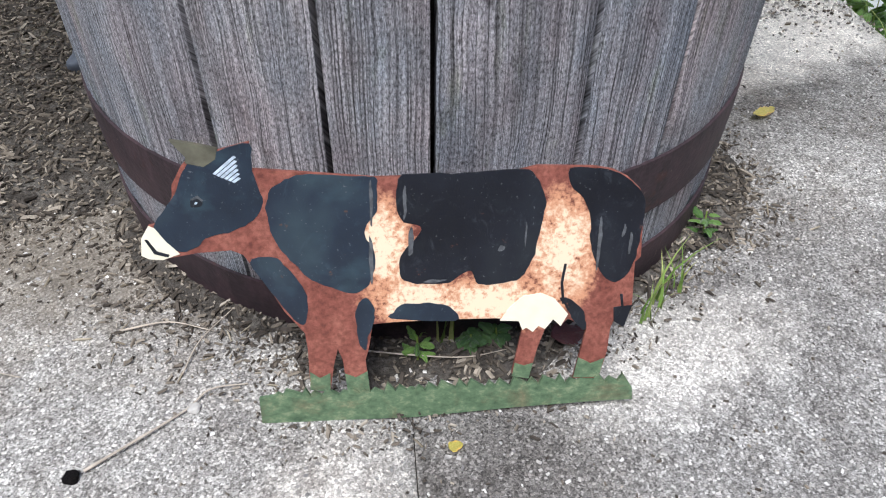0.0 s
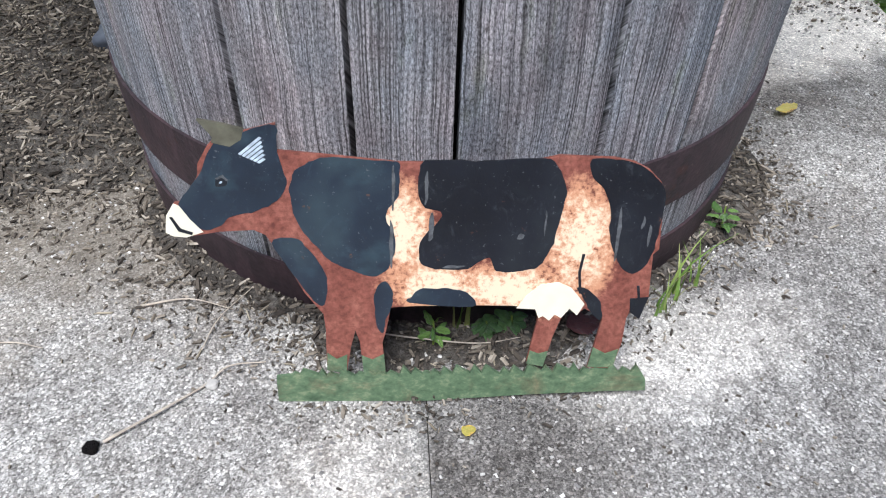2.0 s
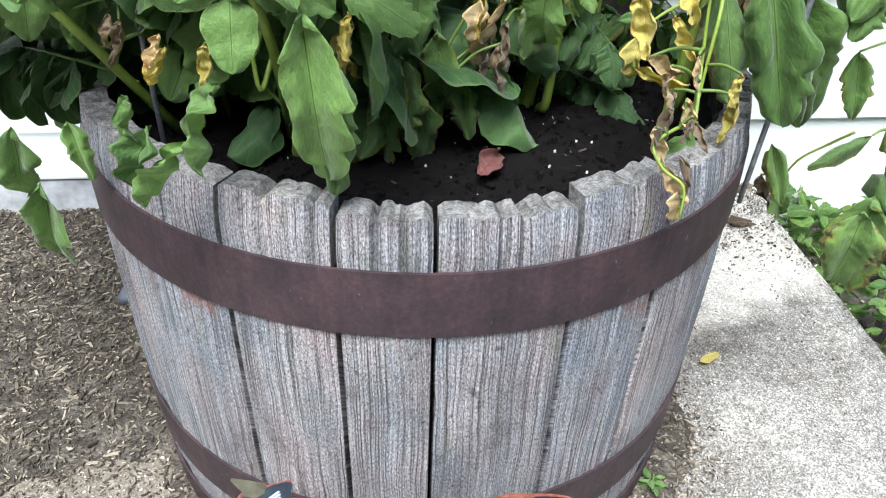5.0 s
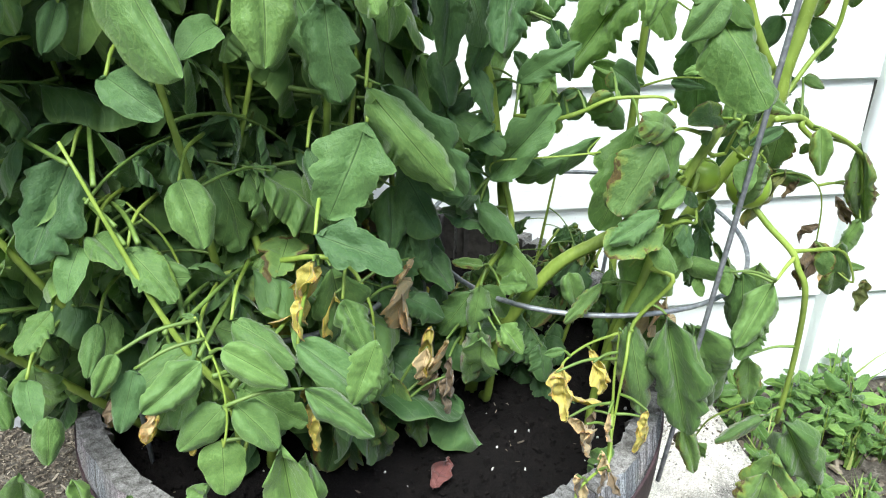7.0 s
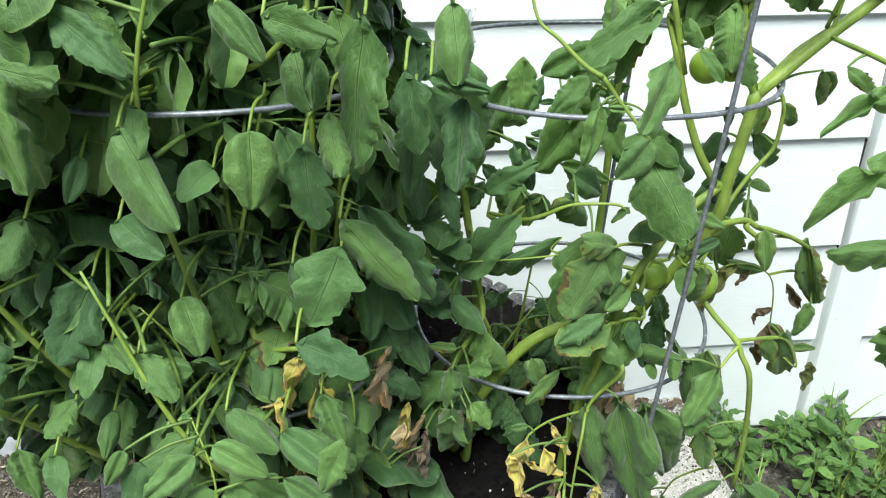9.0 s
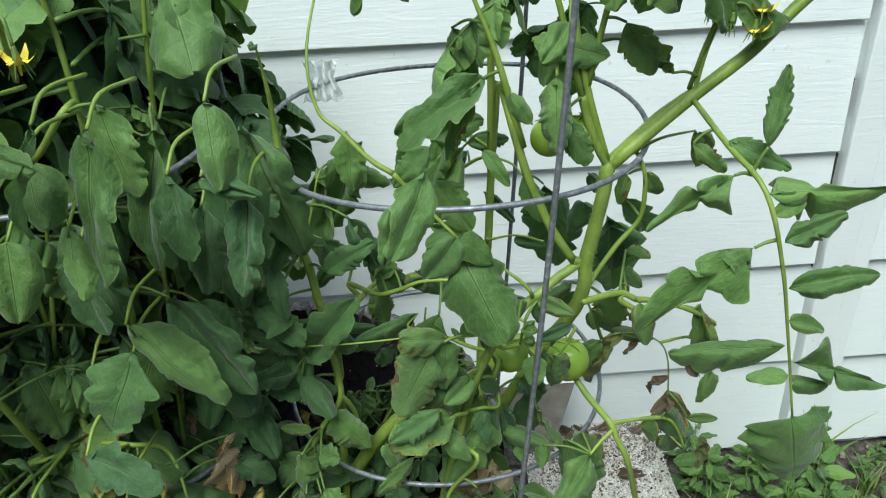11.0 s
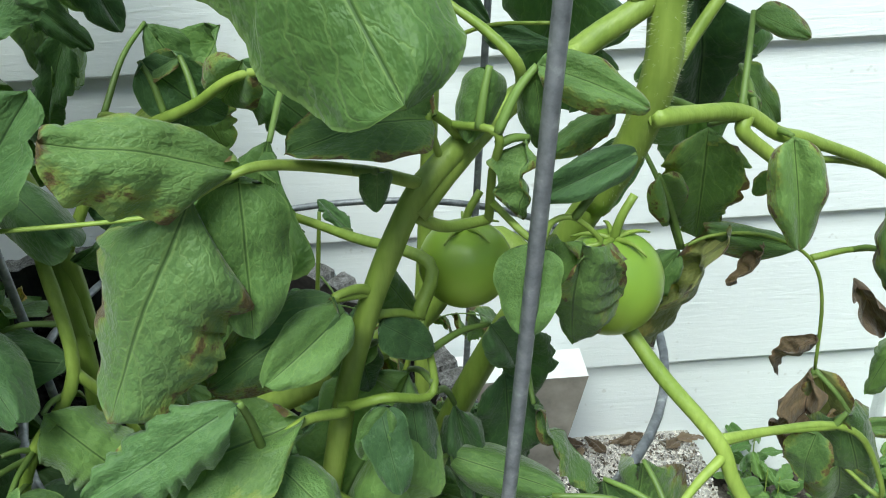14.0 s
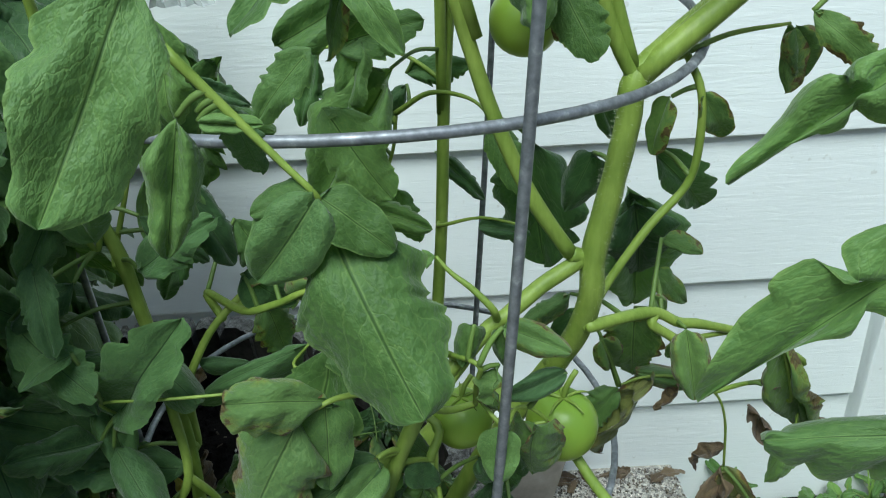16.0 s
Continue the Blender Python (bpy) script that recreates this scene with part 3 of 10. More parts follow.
slab("pavement", -1.35, 0.80, -3.6, -0.728, "exposed-aggregate concrete slab")


def dirt_cover(x, y):
    """How deep loose dirt lies over the pad; below zero there is none."""
    wob = 0.07 * noise.noise(Vector((x * 5, y * 5, 2))) + 0.03 * noise.noise(Vector((x * 17, y * 17, 7)))
    left = (y - (0.745 + 0.30 * (x + 0.25))) * 0.9 if x < BX else -1
    d = math.hypot(x - BX, y - BY)
    reach = 0.334 + (0.045 if x > BX + 0.1 and y > 0.66 else 0.020)
    ring = reach - d
    front = 0.05 - max(abs(x - 0.085) - 0.09, 0) - abs(y - 0.55)
    s = max(left, ring, front) + wob * 0.45
    return s


def dirt_height(x, y):
    s = dirt_cover(x, y)
    return -0.006 + max(-0.004, min(0.016, s * 0.22)) + (0.004 * noise.noise(Vector((x * 40, y * 40, 0))) if s > 0 else 0)


garden_dirt = sheet("soil", None, -1.30, 0.62, 0.45, WALL_Y, 0.015, dirt_height, M_DIRT)
tagged(garden_dirt, "loose brown dirt strewn over the concrete round the barrel", "soil")
bed = sheet("soil", None, 0.80, 4.0, -1.0, 1.50, 0.05, lambda x, y: -0.12 + 0.015 * noise.noise(Vector((x * 9, y * 9, 4))) - 0.03 * max(0, x - 2), M_DIRT)
tagged(bed, "bare garden bed with weeds beside the concrete slab", "soil")


def scatter(name, count, place, size, material, label, category, flat=0.35, long=2.0):
    """Many small loose pieces in one object."""
    vs, fs = [], []
    made = 0
    while made < count:
        p = place()
        if p is None:
            continue
        made += 1
        s = size * random.uniform(0.45, 1.5)
        rot = Euler((random.uniform(-0.5, 0.5), random.uniform(-0.5, 0.5), random.uniform(0, 6.3))).to_matrix()
        dims = Vector((s * random.uniform(0.8, long), s * random.uniform(0.45, 0.8), s * flat))
        b = len(vs)
        for dx, dy, dz in ((-1, -.6, -1), (.7, -1, -1), (1, .5, -1), (-.6, 1, -1), (-.8, -.5, 1), (.5, -.8, 1), (.8, .4, .8), (-.5, .8, 1)):
            j = Vector((dx * random.uniform(.7, 1), dy * random.uniform(.7, 1), dz))
            vs.append(p + rot @ Vector((j.x * dims.x, j.y * dims.y, j.z * dims.z)) * 0.5)
        fs += [(b, b + 3, b + 2, b + 1), (b + 4, b + 5, b + 6, b + 7), (b, b + 1, b + 5, b + 4), (b + 1, b + 2, b + 6, b + 5), (b + 2, b + 3, b + 7, b + 6), (b + 3, b, b + 4, b + 7)]
    me = bpy.data.meshes.new(name)
    me.from_pydata(vs, [], fs)
    me.materials.append(material)
    return tagged(new(name, me), label, category, kind="stuff")


def on_dirt():
    x, y = random.uniform(-1.1, 0.55), random.uniform(0.45, 1.41)
    s = dirt_cover(x, y)
    d = math.hypot(x - BX, y - BY)
    if d < 0.312 or s < 0.012 - abs(random.gauss(0, 0.055 if x < BX else 0.028)):
        return None
    return Vector((x, y, max(0.0, dirt_height(x, y)) + random.uniform(0, 0.004)))


def on_deep_dirt():
    p = on_dirt()
    return p if p is not None and dirt_cover(p.x, p.y) > 0.015 else None


scatter("bark_chips", 30000, on_dirt, 0.0033, M_CHIP, "loose brown bark chips and crumbs on the dirt", "mulch", 0.4, 2.8)
scatter("bark_chips", 8500, on_deep_dirt, 0.0060, M_CHIP, "larger slivers of brown bark on the dirt", "mulch", 0.3, 3.4)
scatter("straw", 1400, on_dirt, 0.0024, M_STRAW, "pale straw and fibres among the bark chips", "mulch", 0.4, 7.0)


def on_pad(z=0.001):
    x, y = random.uniform(-0.6, 0.8), random.uniform(0.28, 1.3)
    if math.hypot(x - BX, y - BY) < 0.32:
        return None
    return Vector((x, y, z + 0.0025 * noise.noise(Vector((x * 5, y * 5, 1)))))


scatter("pebbles", 6500, lambda: on_pad(-0.0005), 0.0042, M_PEBBLE, "small pale stones bared in the worn concrete", "gravel", 0.45, 1.25)
scatter("crumbs", 1500, on_pad, 0.0026, M_CHIP, "dark crumbs of bark on the concrete", "debris", 0.5, 1.8)


def by_wall():
    x, y = random.uniform(0.42, 0.80), 1.41 - abs(random.gauss(0, 0.10))
    return Vector((x, y, 0.002)) if y > 0.95 else None


scatter("sand", 4200, by_wall, 0.0042, M_PEBBLE, "pale sandy grit washed over the concrete by the wall", "grit", 0.5, 1.4)
scatter("wall_litter", 1300, by_wall, 0.0045, M_CHIP, "brown crumbs and grit drifted along the house wall", "debris", 0.5, 2.0)


def in_bed():
    return Vector((random.uniform(0.82, 2.0), random.uniform(0.3, 1.41), -0.115))


scatter("bed_litter", 1500, in_bed, 0.014, M_CHIP, "brown litter on the garden bed", "mulch")


# ---- the house wall ----
LAP, FIRST = 0.2355, -0.1015       # one board's exposure, the lowest board's edge


def board_mesh(x0, x1, jig):
    bm = bmesh.new()
    h, n = LAP + 0.025, 24
    prof = [(-0.002, 0.0), (-0.0035, 0.002), (-0.0035, 0.005), (0.0085, h), (0.02, h), (0.014, 0.0)]
    cols = []
    for i in range(n + 1):
        x = x0 + (x1 - x0) * i / n
        dz = 0.0012 * noise.noise(Vector((x * 2.5, jig, 0)))
        cols.append([bm.verts.new((x, y, z + dz)) for y, z in prof])
    for a, b in zip(cols, cols[1:]):
        for j in range(len(prof)):
            k = (j + 1) % len(prof)
            bm.faces.new((a[j], a[k], b[k], b[j]))
    bm.faces.new(cols[0][::-1])
    bm.faces.new(cols[-1])
    bmesh.ops.recalc_face_normals(bm, faces=bm.faces)
    return mesh_of("board", bm, M_SIDING)


wall = tagged(new("wall_north", mesh_of("wall_north", box(-6, WALL_Y + 0.02, -0.105, 6, WALL_Y + 0.16, 3.1), M_SIDING)), "white painted lap siding of a house wall", "wall", kind="structure")
for x0, x1, jig in ((-6.0, 1.0885, 1.0), (1.195, 6.0, 2.0)):
    bd = [board_mesh(x0, x1, jig), board_mesh(x0, x1, jig + 5)]
    for i in range(13):
        b = part("board", bd[i % 2], None, wall)
        b.location = (0, WALL_Y, FIRST + LAP * i)
trim = tagged(new("trim", mesh_of("trim", box(1.099, WALL_Y - 0.016, -0.115, 1.155, WALL_Y + 0.02, 3.1, 0.002), M_SIDING)), "white vertical trim board on the siding", "trim", kind="structure")
# dark strips in the joint stand in for the shade of an open gap
gap_shade = bmesh.new()
for z0, z1, w in ((0.36, 0.47, 0.0012), (0.50, 0.60, 0.0018), (0.67, 0.74, 0.0010), (0.86, 1.02, 0.0020), (1.04, 1.12, 0.0012)):
    box(1.0888, WALL_Y + 0.002, z0, 1.0888 + w, WALL_Y + 0.018, z1, 0, gap_shade)
part("gap_shade", gap_shade, plain("dark gap shade", (0.035, 0.033, 0.030), 0.9), trim, "dark strips standing in for the shaded gap by the trim")
part("strip", box(1.157, WALL_Y - 0.010, -0.113, 1.194, WALL_Y + 0.02, 3.1, 0.002), M_SIDING, trim)
tagged(new("foundation", mesh_of("foundation", box(-6, WALL_Y + 0.012, -0.30, 6, WALL_Y + 0.16, -0.106), M_FOUND)), "flaking grey-white painted foundation strip", "foundation", kind="structure")
ledge = tagged(new("foundation", mesh_of("foundation", box(-6, 1.362, -0.2, -0.05, WALL_Y + 0.012, 0.072, 0.004), M_FOUND)), "low grey-white painted footing ledge with flaking paint", "foundation", kind="structure")
part("cap", box(-6, 1.358, 0.0735, -0.05, WALL_Y + 0.004, 0.081, 0.002), M_SIDING, ledge, "white painted cap on the footing")
eave = tagged(new("eave", mesh_of("eave", box(-6, WALL_Y - 0.42, 3.1, 6, WALL_Y + 0.2, 3.25), M_SIDING)), "white roof overhang above the wall", "eave", kind="structure")

# unseen plain walls, added round the yard to block low sky light
M_BLOCKER = plain("dull light-blocking wall", (0.13, 0.14, 0.10), 0.9, 0, 1.5, 0.4)
tagged(new("unseen_wall_south", mesh_of("unseen_wall_south", box(-7, -5.0, -0.3, 7, -4.8, 4.2), M_BLOCKER)), "unseen plain green-grey wall, added to block low light", "wall", kind="structure")
tagged(new("unseen_wall_west", mesh_of("unseen_wall_west", box(-6.2, -4.8, -0.3, -6.0, 1.35, 4.2), M_BLOCKER)), "unseen plain green-grey side wall, added to block low light", "wall", kind="structure")
tagged(new("unseen_wall_east", mesh_of("unseen_wall_east", box(6.0, -4.8, -0.3, 6.2, 1.35, 4.2), M_BLOCKER)), "unseen plain green-grey side wall, added to block low light", "wall", kind="structure")

# the end of a gutter pipe, lying on the slab along the wall
downspout = tagged(new("downspout"), "white metal downspout end lying on the concrete by the wall", "downspout")


def downspout_shell():
    bm = bmesh.new()
    x0, x1, w, h, t = 0.25, 0.618, 0.062, 0.180, 0.002
    ring = lambda x, sh, o: [bm.verts.new((x + sh * z / h, y, z)) for y, z in ((1.375 - w / 2 + o, o), (1.375 + w / 2 - o, o), (1.375 + w / 2 - o, h - o), (1.375 - w / 2 + o, h - o))]
    a, b = ring(x0, 0, 0), ring(x1 - 0.040, 0.040, 0)
    c, d = ring(x1 - 0.040, 0.040, t), ring(x0, 0, t)
    for p, q in ((a, b), (b, c), (c, d), (d, a)):
        for j in range(4):
            bm.faces.new((p[j], p[(j + 1) % 4], q[(j + 1) % 4], q[j]))
    bmesh.ops.recalc_face_normals(bm, faces=bm.faces)
    # the front face takes the dust colour darkened for shade
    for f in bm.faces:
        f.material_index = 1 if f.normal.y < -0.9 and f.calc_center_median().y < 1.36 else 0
    return bm


part("pipe", downspout_shell(), [M_DOWN, M_DOWN_DUST_SHADE], downspout)
# a grey-brown box fills the pipe
part("inside", box(0.26, 1.348, 0.004, 0.568, 1.402, 0.174), M_DOWN_IN, downspout, "dark grey-brown inside of the pipe")

# ---- the barrel ----
barrel = tagged(new("barrel_planter"), "weathered grey oak half barrel with rusted iron hoops, full of soil", "planter")
barrel.location = (BX, BY, 0)


def stave_mesh(a0, a1, seed):
    """One stave between two angles (degrees, 0 towards the house wall's opposite side), bellied and worn on top."""
    rng = random.Random(seed)
    bm = bmesh.new()
    na, nz, thick = 20, 16, 0.024
    top = 0.486 + rng.uniform(-0.006, 0.005) + 0.016 * max(0.0, -math.cos(radians(a0 + a1) / 2))
    splits = [(rng.uniform(0.15, 0.5), rng.uniform(0.62, 0.85)), (rng.uniform(0.5, 0.88), rng.uniform(0.7, 0.92))]
    splits = [(round(a * na) / na, g) for a, g in splits]
    outer, inner = {}, {}
    across = radians(a1 - a0) * 0.33
    chart = {}
    for i in range(na + 1):
        f = i / na
        ang = radians(a0 + (a1 - a0) * f)
        notch = 0.009 * max(max(0, 1 - abs(f - a) / 0.07) ** 1.5 for a, _ in splits) + 0.0011 * abs(rng.gauss(0, 1)) + 0.006 * abs(noise.noise(Vector((f * 5.5, seed * 3.1, 0)))) + 0.005 * (abs(2 * f - 1) ** 10)
        for j in range(nz + 1):
            g = j / nz
            z = g * (top - (notch if j == nz else notch * 0.35 * (g > 0.93)))
            belly = 0.0015 * (1 - (2 * f - 1) ** 2) - 0.0022 * (abs(2 * f - 1) ** 8)
            wear = -0.004 * max(0, g - 0.97) / 0.03
            r = barrel_radius(z) + belly + wear + 0.0012 * noise.noise(Vector((f * 9, g * 3, seed)))
            r -= 0.007 * max(min(1.0, max(0.0, (g - low) / 0.15)) * (abs(f - a) < 0.01) for a, low in splits)
            for store, rr in ((outer, r), (inner, r - thick)):
                store[i, j] = bm.verts.new((rr * math.sin(ang), -rr * math.cos(ang), z))
                chart[store[i, j]] = (f * across, z + (0.0 if store is outer else 0.024))
    for i in range(na):
        for j in range(nz):
            bm.faces.new((outer[i, j], outer[i + 1, j], outer[i + 1, j + 1], outer[i, j + 1]))
            bm.faces.new((inner[i, j], inner[i, j + 1], inner[i + 1, j + 1], inner[i + 1, j]))
        bm.faces.new((outer[i, nz], outer[i + 1, nz], inner[i + 1, nz], inner[i, nz]))
        bm.faces.new((outer[i, 0], inner[i, 0], inner[i + 1, 0], outer[i + 1, 0]))
    for j in range(nz):
        bm.faces.new((outer[0, j], outer[0, j + 1], inner[0, j + 1], inner[0, j]))
        bm.faces.new((outer[na, j], inner[na, j], inner[na, j + 1], outer[na, j + 1]))
    inside = set(inner.values())
    uv = bm.loops.layers.uv.new("chart")
    for face in bm.faces:
        for lp in face.loops:
            lp[uv].uv = chart[lp.vert]
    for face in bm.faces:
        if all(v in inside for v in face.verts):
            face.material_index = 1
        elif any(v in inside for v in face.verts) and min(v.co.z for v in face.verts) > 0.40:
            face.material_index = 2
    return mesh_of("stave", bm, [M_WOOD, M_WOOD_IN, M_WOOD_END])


turn_sum = -2.0
stave_widths = [19.3, 16.0, 18.5, 14.0, 17.0, 20.0, 15.0, 18.0, 16.5, 13.0, 19.0, 17.5, 15.5, 18.0, 16.0, 14.5, 19.0, 15.0]
rest = 360 - 16.5 - 13.0 - sum(stave_widths)
stave_widths += [rest, 16.5, 13.0]
for i, w in enumerate(stave_widths):
    g = 0.85 if i not in (0, 20) else 0.7
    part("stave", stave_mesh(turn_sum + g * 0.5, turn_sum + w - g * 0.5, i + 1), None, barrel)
    turn_sum += w


def hoop(z0, z1, out):
    bm = bmesh.new()
    n = 144
    rows = []
    for i in range(n):
        a = 2 * math.pi * i / n
        dz = 0.0015 * noise.noise(Vector((math.cos(a) * 3, math.sin(a) * 3, z0)))
        ring = []
        for z, o in ((z0, 0.0), (z0, out), (z0 * 0.5 + z1 * 0.5, out + 0.0006), (z1, out), (z1, 0.0)):
            r = barrel_radius(z) + 0.0014 + o
            ring.append(bm.verts.new((r * math.sin(a), -r * math.cos(a), z + dz)))
        rows.append(ring)
    for a, b in zip(rows, rows[1:] + rows[:1]):
        for j in range(4):
            bm.faces.new((a[j], b[j], b[j + 1], a[j + 1]))
    bmesh.ops.recalc_face_normals(bm, faces=bm.faces)
    return bm


part("hoop", hoop(0.375, 0.436, 0.0028), M_HOOP, barrel, "upper rusted iron hoop")
part("hoop", hoop(0.094, 0.152, 0.0028), M_HOOP, barrel, "lower rusted iron hoop")
part("hoop", hoop(0.0, 0.048, 0.0028), M_HOOP, barrel, "dark iron hoop at the foot")

SOIL_Z = 0.440


def soil_height(x, y):
    d = math.hypot(x, y)
    return SOIL_Z + 0.012 * noise.noise(Vector((x * 14, y * 14, 9))) + 0.004 * noise.noise(Vector((x * 60, y * 60, 2))) - 0.012 * (d / 0.31) ** 4


def soil_disc():
    bm = bmesh.new()
    rings, n = [], 72
    c = bm.verts.new((0, 0, soil_height(0, 0)))
    for k in range(1, 31):
        r = 0.3085 * k / 30
        rings.append([bm.verts.new((r * math.cos(2 * math.pi * j / n), r * math.sin(2 * math.pi * j / n), soil_height(r * math.cos(2 * math.pi * j / n), r * math.sin(2 * math.pi * j / n)))) for j in range(n)])
    for j in range(n):
        bm.faces.new((c, rings[0][j], rings[0][(j + 1) % n]))
    for a, b in zip(rings, rings[1:]):
        for j in range(n):
            bm.faces.new((a[j], b[j], b[(j + 1) % n], a[(j + 1) % n]))
    low = [bm.verts.new((v.co.x, v.co.y, 0.2)) for v in rings[-1]]
    for j in range(n):
        bm.faces.new((rings[-1][j], low[j], low[(j + 1) % n], rings[-1][(j + 1) % n]))
    return bm


potting = tagged(part("potting_soil", soil_disc(), M_SOIL, None, "", True), "moist black potting soil filling the barrel", "soil", kind="stuff")
potting.location = (BX, BY, 0)


def on_soil():
    a, r = random.uniform(0, 6.3), 0.30 * math.sqrt(random.random())
    x, y = r * math.cos(a), r * math.sin(a)
    return Vector((BX + x, BY + y, soil_height(x, y) + 0.001))


scatter("soil_crumbs", 2200, on_soil, 0.007, M_SOIL, "crumbs of black potting soil", "soil", 0.8, 1.3)
scatter("soil_fibres", 170, on_soil, 0.0024, M_CHIP, "short brown bark fibres in the potting soil", "mulch", 0.4, 4.5)
scatter("perlite", 75, on_soil, 0.0032, M_PERLITE, "white perlite crumbs in the potting soil", "perlite", 0.8, 1.2)

# ---- the cow ----
COW_BODY = [(-208, 146), (-207, 159), (-201, 168), (-193, 169), (-182, 189), (-181, 197), (-173, 210), (-168, 215), (-177, 227), (-163, 224), (-148, 220), (-127, 225), (-127, 206), (-99, 203), (-47, 197), (7, 196), (52, 198), (65, 201), (104, 199), (118, 196), (129, 190), (138, 181), (142, 170), (142, 155), (143, 128), (139, 124), (140, 88), (135, 69), (127, 75), (125, 69), (124, 48), (119, 24), (99, 25), (104, 52), (107, 70), (92, 79), (87, 73), (81, 79), (75, 70), (70, 54), (64, 27), (51, 32), (55, 55), (58, 71), (55, 79), (39, 82)]
COW_BODY2 = [(6, 83), (-36, 83), (-53, 82), (-57, 61), (-60, 51), (-58, 21), (-75, 23), (-77, 52), (-80, 62), (-84, 47), (-88, 24), (-103, 28), (-102, 64), (-103, 77), (-116, 96), (-127, 120), (-140, 143), (-148, 147), (-171, 146), (-184, 144), (-195, 142), (-204, 143)]
COW_HEAD = [(-197, 168), (-189, 179), (-180, 191), (-174, 204), (-167, 213), (-157, 216), (-146, 220), (-127, 224), (-127, 205), (-124, 193), (-123, 179), (-133, 167), (-148, 161), (-164, 157), (-172, 150), (-183, 148), (-190, 155), (-194, 161)]
COW_SHOULDER = [(-121, 178), (-116, 191), (-103, 199), (-90, 201), (-54, 198), (-45, 196), (-45, 186), (-46, 172), (-53, 163), (-55, 154), (-50, 145), (-49, 132), (-53, 118), (-60, 110), (-68, 109), (-85, 116), (-97, 123), (-106, 135), (-115, 148), (-120, 164)]
COW_MIDDLE = [(-27, 195), (7, 195), (38, 196), (59, 196), (65, 190), (71, 179), (71, 167), (67, 145), (65, 134), (58, 118), (49, 113), (27, 111), (22, 117), (19, 123), (12, 120), (4, 114), (-16, 114), (-29, 117), (-32, 129), (-29, 140), (-15, 157), (-27, 163), (-32, 172), (-32, 183)]
COW_RUMP = [(87, 198), (104, 198), (119, 195), (129, 189), (138, 180), (142, 170), (141, 146), (138, 124), (132, 112), (125, 108), (118, 112), (109, 127), (105, 143), (104, 161), (98, 176), (90, 184)]
COW_BELLYSPOT = [(-39, 86), (-36, 93), (-29, 98), (-21, 97), (-13, 98), (-2, 96), (6, 92), (8, 82)]
COW_LEGSPOT = [(-64, 96), (-60, 104), (-55, 103), (-51, 94), (-53, 81), (-57, 71), (-59, 59), (-64, 67), (-65, 81)]
COW_NECKSPOT = [(-136, 137), (-127, 141), (-117, 139), (-108, 128), (-100, 112), (-99, 97), (-104, 84), (-112, 93), (-124, 113)]
COW_HINDSPOT = [(85, 97), (92, 96), (102, 87), (106, 75), (104, 68), (95, 80), (90, 89)]
COW_UDDER = [(41, 80), (48, 91), (58, 100), (71, 102), (81, 97), (92, 83), (87, 73), (81, 79), (75, 71), (70, 74), (66, 69), (61, 73), (58, 71), (55, 79)]
COW_NOSE = [(-209, 146), (-207, 159), (-201, 168), (-197, 166), (-191, 156), (-183, 146), (-195, 142), (-204, 143)]
COW_TAILTIP = [(126, 87), (140, 88), (135, 69), (127, 75)]
COW_GRASS = [(-142, 22), (-142, -1), (-101, -2), (-24, -3), (49, 1), (112, 3), (147, 3), (146, 14), (137, 29), (115, 29), (49, 25), (1, 22), (-23, 26), (-43, 23), (-82, 20), (-125, 23)]


